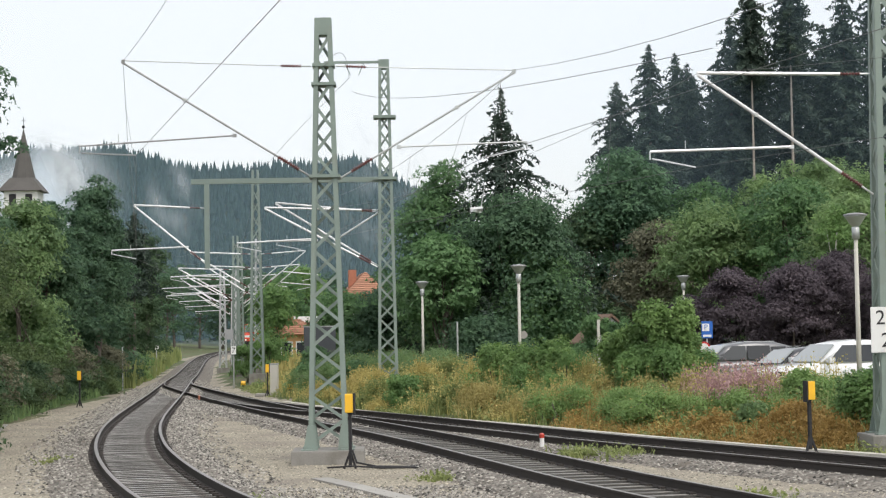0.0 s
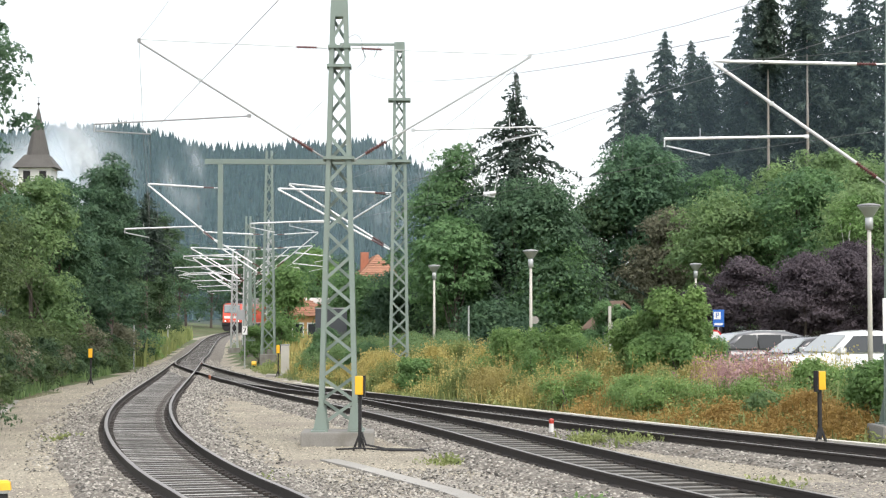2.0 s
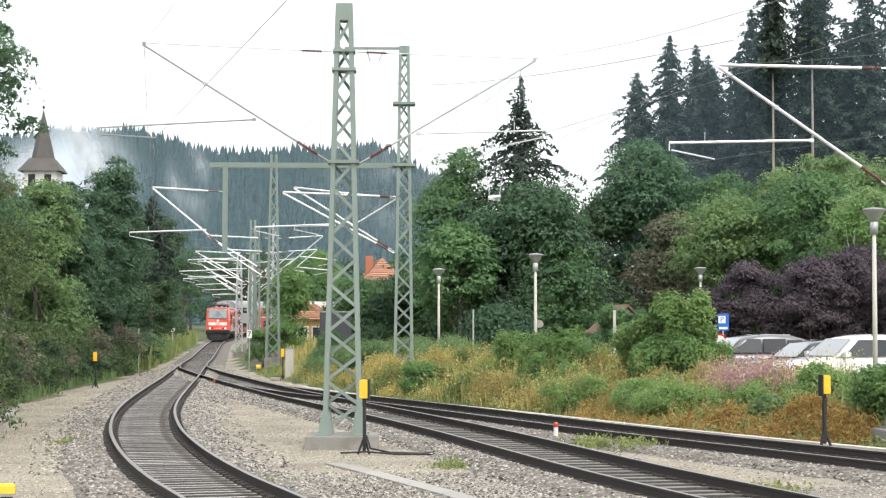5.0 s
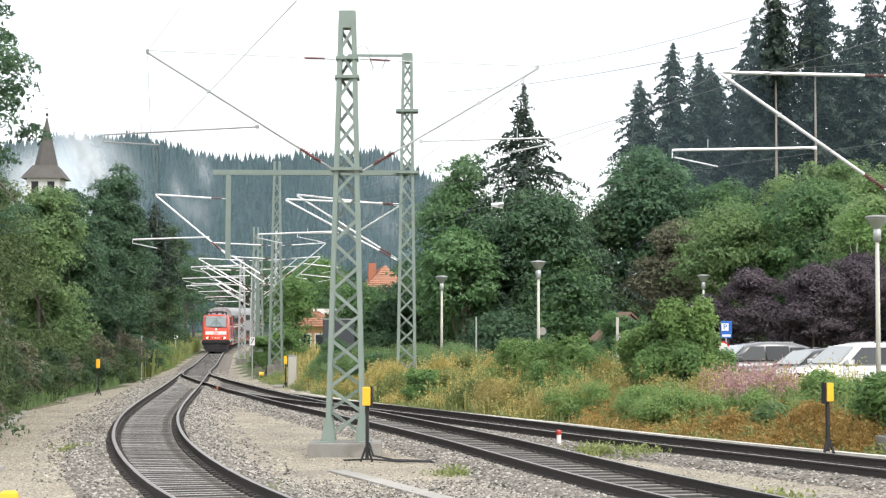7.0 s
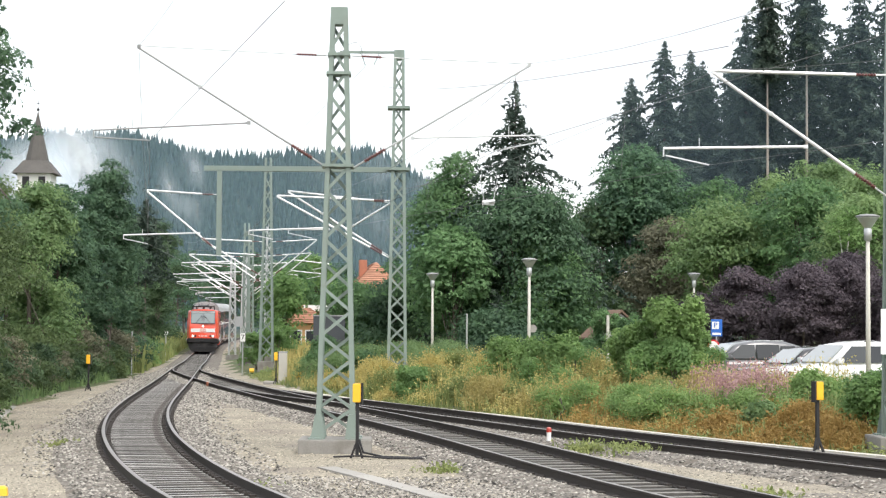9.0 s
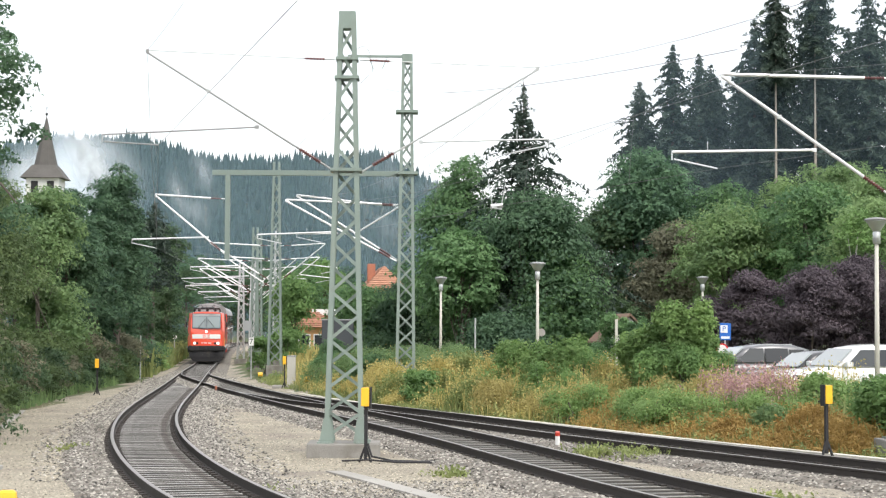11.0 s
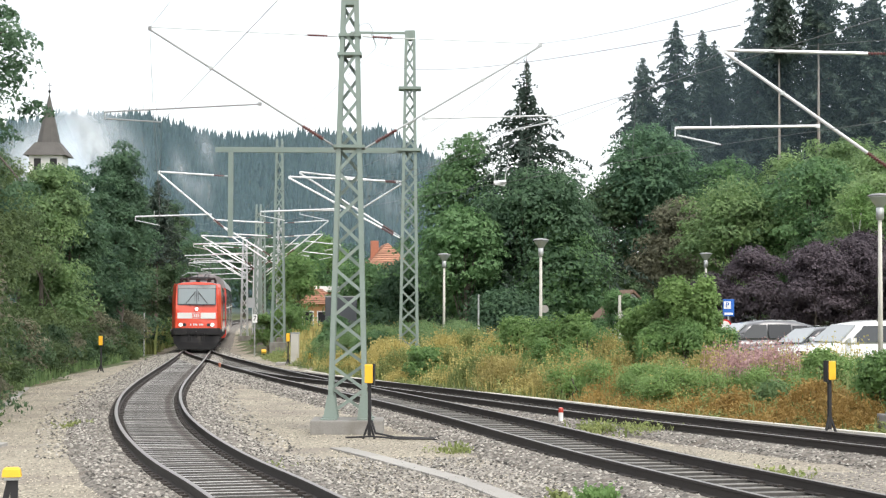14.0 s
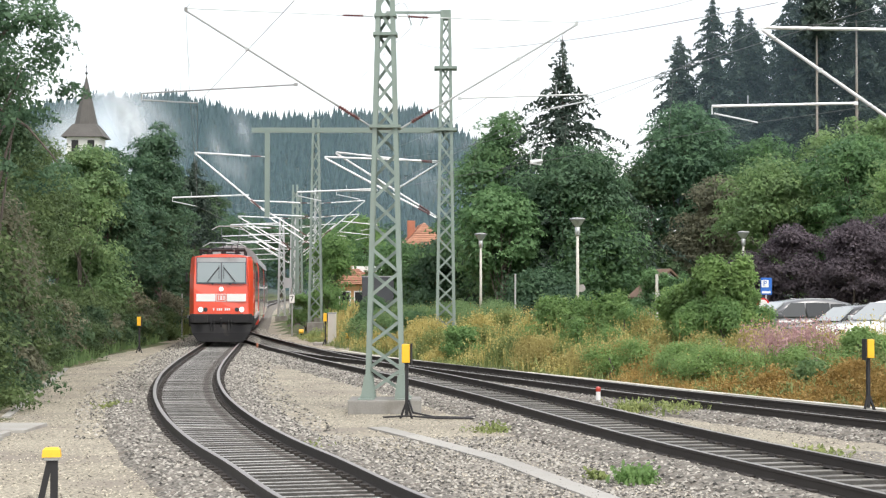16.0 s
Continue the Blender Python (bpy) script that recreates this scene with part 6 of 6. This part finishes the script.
def build_small_things():
    yellow_marker((-0.70, 35.0, -0.03), -8, "yellow box on a black post beside the mast foundation", 1.40)
    yellow_marker((8.22, 35.0, 0.12), 200, "yellow box on a black post beside the kerb", 1.34)
    yellow_marker((-12.05, 71.8, -0.03), 0, "yellow box on a black post by the hedge", 1.40)
    yellow_marker((-5.28, 81.2, -0.03), 0, "yellow box on a black post beside the cabinet", 1.42)
    b = thing("trackside_box", pose(-4.6, 21.3, -0.05, 0, 0, 8), "low yellow capped box on a black forked stand", "trackside box", "yellow trackside boxes")
    cap = loft([[(-0.11, -0.09, 0.50), (0.11, -0.09, 0.50), (0.11, 0.09, 0.50), (-0.11, 0.09, 0.50)], [(-0.10, -0.08, 0.585), (0.10, -0.08, 0.585), (0.10, 0.08, 0.585), (-0.10, 0.08, 0.585)],
                [(-0.07, -0.05, 0.61), (0.07, -0.05, 0.61), (0.07, 0.05, 0.61), (-0.07, 0.05, 0.61)]])
    part("cap", cap, YELLOW, b, "yellow enamelled cap")
    part("neck", box((-0.085, -0.07, 0.46), (0.085, 0.07, 0.50), 0.01), GALV, b)
    st = bar((0.03, 0, 0.0), (0.03, 0, 0.46), 0.085)
    add_bar(st, (-0.12, 0, 0.0), (-0.02, 0, 0.46), 0.07)
    part("stand", st, BLACK, b)
    # cable from the marker to the rail
    ob = wire_curve("ground_cable", [(-0.66, 34.9, 0.3), (-0.58, 34.85, 0.06), (-0.2, 34.8, -0.02), (0.4, 34.7, -0.03), (0.8, 34.8, -0.02), (1.25, 35.0, 0.0)], 0.022, BLACK)
    tagged(ob, "black cable looping from the yellow box over the gravel", "cable")
    ob = wire_curve("ground_cable", [(-1.15, 34.85, -0.03), (-0.66, 34.75, 0.0), (-0.1, 34.55, -0.03), (0.5, 34.5, -0.03), (0.9, 34.6, -0.03)], 0.02, BLACK)
    tagged(ob, "black cable lying on the gravel by the mast", "cable")
    # small red and white marker
    p = thing("marker_post", pose(3.36, 39.2, -0.05), "short white fouling post with a red head", "marker post")
    part("shaft", bar((0, 0, 0), (0, 0, 0.34), 0.10, sides=12), WHITE, p)
    part("red_head", turned([(0.055, 0.27), (0.057, 0.34), (0.045, 0.37), (0.01, 0.38)], 12), RED_DULL, p)
    p = thing("marker_post", pose(-7.7, 75, -0.05), "short dark red fouling post in the ballast", "marker post")
    part("shaft", bar((0, 0, 0), (0, 0, 0.2), 0.09, sides=12), BRICK_RED, p)
    part("red_head", turned([(0.05, 0.19), (0.052, 0.25), (0.04, 0.28), (0.01, 0.29)], 12), BRICK_RED, p)
    # cabinet by the far switch
    c = thing("signal_cabinet", pose(-5.05, 82.4, -0.06), "pale grey upright cabinet on a concrete slab", "cabinet")
    part("plinth", box((-0.85, -0.5, 0), (0.75, 0.5, 0.12), 0.02), CONCRETE, c)
    part("housing", box((-0.18, -0.3, 0.12), (0.18, 0.3, 1.42), 0.015), POLE, c)
    part("roof", box((-0.2, -0.33, 1.42), (0.2, 0.33, 1.47), 0.01), ROOF_GREY, c)
    part("door", box((-0.16, -0.315, 0.5), (0.16, -0.3, 1.38), 0.004), POLE, c)
    for x, y, h in ((-4.25, 80.6, 0.45), (-3.6, 80.5, 0.2), (-7.6, 97.0, 0.25)):
        m = thing("ground_marker", pose(x, y, -0.05), "small yellow-topped marker by the track", "marker post", "small yellow markers")
        part("stem", bar((0, 0, 0), (0, 0, h), 0.11, sides=8), UNDER, m)
        part("cap", bar((-0.12, 0, h), (0.12, 0, h), 0.26, sides=8), YELLOW, m)
    # number board
    s = thing("speed_board", pose(-8.2, 98.2, 0.0), "white speed board with a black seven on a post", "sign")
    part("post", bar((0, 0, -0.2), (0, 0, 2.6), 0.08, sides=8), GALV, s)
    plate = part("plate", box((-0.14, -0.06, 1.74), (0.14, -0.035, 2.20), 0.01), WHITE, s, "white board edged in black")
    lettering("figure", "7", 0.40, Matrix.Translation((0, -0.066, 1.96)) @ pose(0, 0, 0, 90), BLACK, plate)
    part("edge", box((-0.155, -0.034, 1.725), (0.155, -0.02, 2.215), 0.01), BLACK, s)
    part("upper_board", box((-0.45, 0.06, 2.55), (0.0, 0.09, 3.1), 0.01), ROOF_GREY, s)
    # white post by the bend
    s = thing("marker_post", pose(-17.6, 140, 0.1), "white disc marker on a post by the line", "marker post")
    part("post", bar((0, 0, -0.3), (0, 0, 1.9), 0.08, sides=8), GALV, s)
    part("disc", bar((0, -0.06, 2.0), (0, -0.03, 2.0), 0.36, sides=16), WHITE, s)
    # dark notice board
    n = thing("notice_board", pose(-3.42, 95, 0.6), "large dark grey board on two posts behind the mast", "board")
    part("panel", box((-0.83, -0.09, 0.45), (0.83, 0.09, 2.52), 0.02), DARK_GREY, n)
    part("frame_top", box((-0.87, -0.10, 2.52), (0.87, 0.10, 2.58)), ROOF_GREY, n)
    part("frame_bottom", box((-0.87, -0.10, 0.40), (0.87, 0.10, 0.45)), ROOF_GREY, n)
    for x in (-0.7, 0.7):
        part("post", bar((x, 0, -0.4), (x, 0, 0.42), 0.09), GALV, n)
    # lamps of the car park
    for x, y, z, on in ((1.76, 84.2, 5.08, False), (5.07, 68.1, 5.14, True), (12.04, 45.7, 5.42, False), (13.96, 84.0, 5.16, False)):
        g = ground_height(x, y)
        funnel_lamp((x, y, g), z - g, on)
    s = thing("sign_post", pose(3.2, 80, 0.8), "thin bare grey post among the trees", "post")
    part("pole", bar((0, 0, -0.3), (0, 0, 2.35), 0.08, sides=8), GALV, s)
    s = thing("timber_post", pose(6.86, 58, 0.45), "weathered pale timber post in the bushes", "post")
    part("pole", bar((0, 0, -0.3), (0, 0, 2.48), 0.085, 0.085), POLE, s)
    # old hut half hidden behind the bushes
    h = thing("garden_hut", pose(9.5, 78, 0.45, 0, 0, 12), "old pale hut with a brown roof among bushes", "hut")
    part("wall", box((-0.95, -0.8, -0.3), (0.95, 0.8, 1.9)), PLASTER, h)
    part("gable", loft([[(-0.95, -0.8, 1.9), (0.95, -0.8, 1.9), (0, -0.8, 2.75)], [(-0.95, 0.8, 1.9), (0.95, 0.8, 1.9), (0, 0.8, 2.75)]]), PLASTER, h)
    for s in (-1, 1):
        part("roof_slope", loft([[(s * 1.3, -1.0, 1.62), (s * 1.3, 1.0, 1.62), (s * 1.3, 1.0, 1.7), (s * 1.3, -1.0, 1.7)], [(0, -1.0, 2.79), (0, 1.0, 2.79), (0, 1.0, 2.9), (0, -1.0, 2.9)]]), HUT_ROOF, h, "brown boarded roof")
    # parking sign
    s = thing("parking_sign", pose(11.35, 63.5, 0.06), "blue parking sign above a round red-edged sign", "sign")
    part("pole", bar((0, 0.03, 0.2), (0, 0.03, 2.75), 0.06, sides=8), GALV, s)
    pl = part("blue_plate", box((-0.20, -0.02, 2.2), (0.20, 0.0, 2.80), 0.01), BLUE, s, "blue plate with white field")
    part("white_field", box((-0.17, -0.028, 2.46), (0.08, -0.02, 2.72), 0.004), WHITE, pl)
    lettering("letter", "P", 0.26, Matrix.Translation((-0.045, -0.032, 2.59)) @ pose(0, 0, 0, 90), BLUE, pl)
    part("white_bar", box((-0.15, -0.028, 2.25), (0.15, -0.02, 2.33), 0.004), WHITE, pl)
    rd = part("round_plate", bar((-0.12, -0.02, 1.86), (-0.12, 0.0, 1.86), 0.46, sides=28), SIGN_RED, s)
    part("white_disc", bar((-0.12, -0.03, 1.86), (-0.12, -0.018, 1.86), 0.34, sides=28), PLASTER, rd)
    # fence at the end of the hedge
    f = thing("fence", pose(-14.6, 105, -0.05), "old dark metal fence below the hedge", "fence")
    for i in range(14):
        part("picket", bar((-0.06 * i, i * 0.5, 0), (-0.06 * i, i * 0.5, 1.15), 0.05, sides=6), UNDER, f)
    for z in (0.35, 1.05):
        part("rail", bar((0, 0, z), (-0.78, 6.5, z), 0.05, sides=6), UNDER, f)
    p = thing("timber_post", pose(-14.0, 97, -0.05), "tall thin grey pole at the end of the hedge", "post")
    part("pole", bar((0, 0, -0.2), (0, 0, 2.3), 0.07, sides=8), GALV, p)


# ---- cars ----
def build_car(at, turn, length, height, width, paint, label, estate=True):
    """A parked car: lofted lower body, glasshouse with panes, wheels, lamps and mirrors; the nose points to +x."""
    t = thing("car", pose(*at, 0, 0, turn), label, "car", "parked cars")
    L, W, H = length / 2, width / 2, height
    belt = H * 0.60

    def ring(x, w, z0, z1):
        return [(x, w * 0.86, z0), (x, w, z0 + 0.14), (x, w, z1 - 0.22), (x, w * 0.93, z1 - 0.04), (x, w * 0.7, z1), (x, -w * 0.7, z1), (x, -w * 0.93, z1 - 0.04), (x, -w, z1 - 0.22), (x, -w, z0 + 0.14), (x, -w * 0.86, z0)]

    g = 0.20
    lower = [ring(L, W * 0.72, g + 0.10, belt * 0.70), ring(L * 0.97, W * 0.88, g, belt * 0.80), ring(L * 0.86, W * 0.97, g, belt * 0.90), ring(L * 0.42, W, g, belt * 1.02), ring(0, W, g, belt * 1.02),
             ring(-L * 0.6, W, g, belt * 1.04), ring(-L * 0.93, W * 0.97, g, belt * 1.03), ring(-L, W * 0.85, g + 0.12, belt * 0.92)]
    part("body", loft(lower), paint, t, smooth=True)
    tail = -L * (0.94 if estate else 0.80)
    prof = [(L * 0.42, belt, 0.90), (L * 0.13, H * 0.93, 0.80), (-L * 0.10, H * 0.985, 0.77), (-L * 0.30, H, 0.76), (-L * 0.62, H * 0.975, 0.75), (tail * 0.95, H * 0.88 if estate else H * 0.80, 0.74), (tail, belt, 0.86)]
    rings = []
    for i, (x, z, k) in enumerate(prof):
        r = 1.0 if 0 < i < 6 else 0.1
        half = [(W * 0.93, belt - 0.02), (W * k, z - 0.13 * r), (W * k * 0.93, z - 0.045 * r), (W * k * 0.72, z - 0.008 * r), (W * k * 0.3, z)]
        rings.append([(x, a, b) for a, b in half] + [(x, -a, b) for a, b in reversed(half)])
    part("cabin", loft(rings), paint, t, smooth=True)
    for s in (-1, 1):
        xs = [(L * 0.31, L * 0.08, -L * 0.12), (-L * 0.15, -L * 0.15, -L * 0.50), (-L * 0.53, -L * 0.53, -L * 0.82)]
        for k, (a, b, c) in enumerate(xs):
            top = H * (0.90 if k < 2 else 0.875)
            lo_y, hi_y = s * (W * 0.935 + 0.008), s * (W * 0.785 + 0.012)
            e = c if k < 2 else c + 0.16
            pane = loft([[(a, lo_y, belt + 0.03), (c, lo_y, belt + 0.03), (e, hi_y, top), (b, hi_y, top)], [(a, lo_y - s * 0.02, belt + 0.03), (c, lo_y - s * 0.02, belt + 0.03), (e, hi_y - s * 0.02, top), (b, hi_y - s * 0.02, top)]])
            part("side_window", pane, CAR_GLASS if k == 0 else DARK_GLASS, t)
        part("mirror", box((L * 0.28, s * (W + 0.10) - 0.09, belt + 0.02), (L * 0.36, s * (W + 0.10) + 0.09, belt + 0.16), 0.03), paint, t)
        part("roof_rail", bar((-L * 0.14, s * W * 0.62, H - 0.03), (-L * 0.60, s * W * 0.62, H - 0.03), 0.03, sides=6), BLACK if paint is CAR_WHITE else GALV, t)
        part("headlight", box((L * 0.90 - 0.16, s * W * 0.74 - 0.16, belt * 0.66), (L * 0.90 + 0.16, s * W * 0.74 + 0.14, belt * 0.80), 0.05), CAR_GLASS, t)
        for x in (L * 0.62, -L * 0.60):
            w = part("wheel", bar((x, s * (W - 0.22), 0.33), (x, s * (W - 0.0), 0.33), 0.66, sides=24), TYRE, t)
            part("rim", bar((x, s * (W - 0.02), 0.33), (x, s * (W + 0.008), 0.33), 0.42, sides=16), GALV, w)
    ws = loft([[(L * 0.415, W * 0.80, belt + 0.03), (L * 0.415, -W * 0.80, belt + 0.03), (L * 0.16, -W * 0.66, H * 0.90), (L * 0.16, W * 0.66, H * 0.90)],
               [(L * 0.432, W * 0.80, belt + 0.05), (L * 0.432, -W * 0.80, belt + 0.05), (L * 0.175, -W * 0.66, H * 0.92), (L * 0.175, W * 0.66, H * 0.92)]])
    part("windscreen", ws, SHIELD_GLASS, t)
    part("grille", box((L * 0.985, -W * 0.4, belt * 0.5), (L + 0.012, W * 0.4, belt * 0.64), 0.02), BLACK, t)
    part("bumper", box((L * 0.93, -W * 0.8, g), (L + 0.03, W * 0.8, belt * 0.42), 0.05), paint, t)
    return t


def build_cars():
    build_car((11.6, 60.8, 0.54), 191, 4.6, 1.62, 1.84, CAR_SILVER, "silver estate car parked behind the weeds")
    build_car((12.95, 57.0, 0.54), 197, 4.4, 1.46, 1.8, CAR_DARK, "dark grey hatchback parked behind the weeds", False)
    build_car((12.85, 51.5, 0.54), 198, 4.7, 1.66, 1.86, CAR_WHITE, "white family car parked behind the weeds")
    build_car((17.6, 49.8, 0.54), 200, 4.6, 1.58, 1.84, CAR_WHITE, "white car parked at the end of the row")


# ---- buildings ----
def tiled_slope(parent, a, b, c, d, rows, mat):
    """Rows of roof tiles between eaves a-b and ridge d-c, each row a stepped strip."""
    a, b, c, d = map(Vector, (a, b, c, d))
    n = (b - a).cross(d - a).normalized()
    for i in range(rows):
        u, w = i / rows, (i + 1) / rows
        p, q, r, s = a.lerp(d, u), b.lerp(c, u), b.lerp(c, w), a.lerp(d, w)
        top = [p + n * 0.09, q + n * 0.09, r + n * 0.02, s + n * 0.02]
        if (r - s).length < 1e-4:
            s = s + (p - q).normalized() * 0.01
            top[3] = s + n * 0.02
        part("roof_course", loft([[p, q, r, s], top]), mat, parent)


def build_house(at, turn, w, d, eave, ridge, wall_mat, label, rows=12, hip=0.8):
    t = thing("house", pose(*at, 0, 0, turn), label, "house")
    body = part("wall", box((-w / 2, -d / 2, -0.5), (w / 2, d / 2, eave)), wall_mat, t)
    roof = part("roof", loft([[(-w / 2 - 0.3, -d / 2 - 0.3, eave), (w / 2 + 0.3, -d / 2 - 0.3, eave), (w / 2 + 0.3, d / 2 + 0.3, eave), (-w / 2 - 0.3, d / 2 + 0.3, eave)],
                              [(-0.05, -d / 2 + hip, ridge - 0.06), (0.05, -d / 2 + hip, ridge - 0.06), (0.05, d / 2 - hip, ridge - 0.06), (-0.05, d / 2 - hip, ridge - 0.06)]]), ROOF_TILE, t, "orange tiled roof")
    e, h, g = w / 2 + 0.35, d / 2 + 0.35, d / 2 - hip
    tiled_slope(roof, (-e, -h, eave), (e, -h, eave), (0.01, -g, ridge), (-0.01, -g, ridge), rows, ROOF_TILE)
    tiled_slope(roof, (-e, h, eave), (-e, -h, eave), (0, -g, ridge), (0, g, ridge), rows, ROOF_TILE)
    tiled_slope(roof, (e, -h, eave), (e, h, eave), (0, g, ridge), (0, -g, ridge), rows, ROOF_TILE)
    ch = part("chimney", box((-w * 0.36 - 0.36, -d * 0.28, ridge - 2.6), (-w * 0.36 + 0.36, -d * 0.28 + 0.8, ridge + 0.25), 0.02), BRICK_RED, roof, "red brick chimney")
    for x in (-w * 0.25, w * 0.25):
        win = part("window", box((x - 0.5, -d / 2 - 0.03, eave - 1.9), (x + 0.5, -d / 2 + 0.02, eave - 0.5)), WHITE, t)
        part("pane", box((x - 0.4, -d / 2 - 0.04, eave - 1.8), (x + 0.4, -d / 2 - 0.028, eave - 0.6)), DARK_GLASS, win)
    return t


def build_buildings():
    build_house((-2.05, 173, 1.2), 6, 3.2, 7, 5.5, 7.6, OCHRE, "house with an orange tiled roof and brick chimney")
    h = build_house((-6.2, 141, 0.6), -20, 2.5, 4.4, 2.3, 3.5, OCHRE, "small ochre house with an orange roof by the line", 9, 0.3)
    part("white_van_roof", box((-0.7, -1.2, 3.25), (1.3, 2.0, 3.7), 0.08), WHITE, h, "white flat top")
    # church
    t = thing("church_tower", pose(-51.8, 262, 0), "white church tower with a grey shingled spire", "church")
    part("shaft", box((-2.35, -2.35, -1), (2.35, 2.35, 24.9)), PLASTER, t)
    part("spire_skirt", loft([[(-3.1, -3.1, 24.55), (3.1, -3.1, 24.55), (3.1, 3.1, 24.55), (-3.1, 3.1, 24.55)], [(-1.65, -1.65, 26.5), (1.65, -1.65, 26.5), (1.65, 1.65, 26.5), (-1.65, 1.65, 26.5)]]), SHINGLE, t, "flared shingled skirt")
    k = []
    for r, z in ((1.72, 26.45), (0.9, 30.0), (0.06, 33.6)):
        k.append([(r * math.cos(math.pi / 4 * i + math.pi / 8), r * math.sin(math.pi / 4 * i + math.pi / 8), z) for i in range(8)])
    part("spire", loft(k), SHINGLE, t, "steep grey shingled spire")
    fin = bar((0, 0, 33.5), (0, 0, 35.4), 0.07, sides=6)
    add_bar(fin, (-0.35, 0, 34.9), (0.35, 0, 34.9), 0.07, sides=6)
    bmesh.ops.create_icosphere(fin, subdivisions=2, radius=0.22, matrix=Matrix.Translation((0, 0, 34.0)))
    part("cross", fin, UNDER, t)
    for x in (-1.15, 1.15):
        part("belfry_opening", box((x - 0.5, -2.4, 22.2), (x + 0.5, -2.34, 24.1), 0.02), BLACK, t)
    part("belfry_opening", box((-2.4, -0.5, 22.2), (-2.34, 0.5, 24.1), 0.02), BLACK, t)


# ---- build ----
build_ground()
build_forest()
build_mist()
build_buildings()
build_trees()
build_weeds()
hung = build_masts()
build_wires(hung)
build_small_things()
build_cars()
build_kerbs()
build_stones()
build_track("curved_track", LINE_A, "curving railway track with weathered sleepers in grey ballast", 15, 100, SLEEPER, True)
build_track("middle_track", LINE_B, "railway track branching off through the yard", 15, 95, SLEEPER_DARK)
build_track("far_track", LINE_C, "railway track along the low platform edge", 15, 76, SLEEPER_DARK)

LOCO = build_locomotive()
COACHES = [build_coach()]
for _ in range(1):
    COACHES.append(copy_thing(COACHES[0], Matrix.Identity(4)))

PATH_STEP = 0.6
SPEED, END_REACH = 11.75, 76.0


def on_line(s):
    i = s / PATH_STEP
    return Vector((np.interp(i, np.arange(len(LINE_A)), LINE_A[:, 0]), np.interp(i, np.arange(len(LINE_A)), LINE_A[:, 1])))


def vehicle_pose(centre, half_base):
    """The pose of a vehicle whose two bogies stand on the line, nose towards the camera."""
    a, b = on_line(centre - half_base), on_line(centre + half_base)
    za, zb = grade(a.y) + 0.192, grade(b.y) + 0.192
    d = a - b
    return pose((a.x + b.x) / 2, (a.y + b.y) / 2, (za + zb) / 2, math.degrees(math.atan2(za - zb, d.length)), 0, math.degrees(math.atan2(-d.x, d.y)))


def motions():
    """The train rolls in at a steady pace along the curved track."""
    s_end = PATH_STEP * float(np.interp(END_REACH, LINE_A[:, 1][:int(230 / PATH_STEP)], np.arange(int(230 / PATH_STEP))))
    times = [0.5 * k for k in range(33)]
    walk(LOCO, [(t, vehicle_pose(s_end + SPEED * (DURATION - t) + 9.45, 5.2)) for t in times])
    for i, coach in enumerate(COACHES):
        back = 19.4 + 13.4 + 26.8 * i
        walk(coach, [(t, vehicle_pose(s_end + SPEED * (DURATION - t) + back, 10.0)) for t in times])


motions()
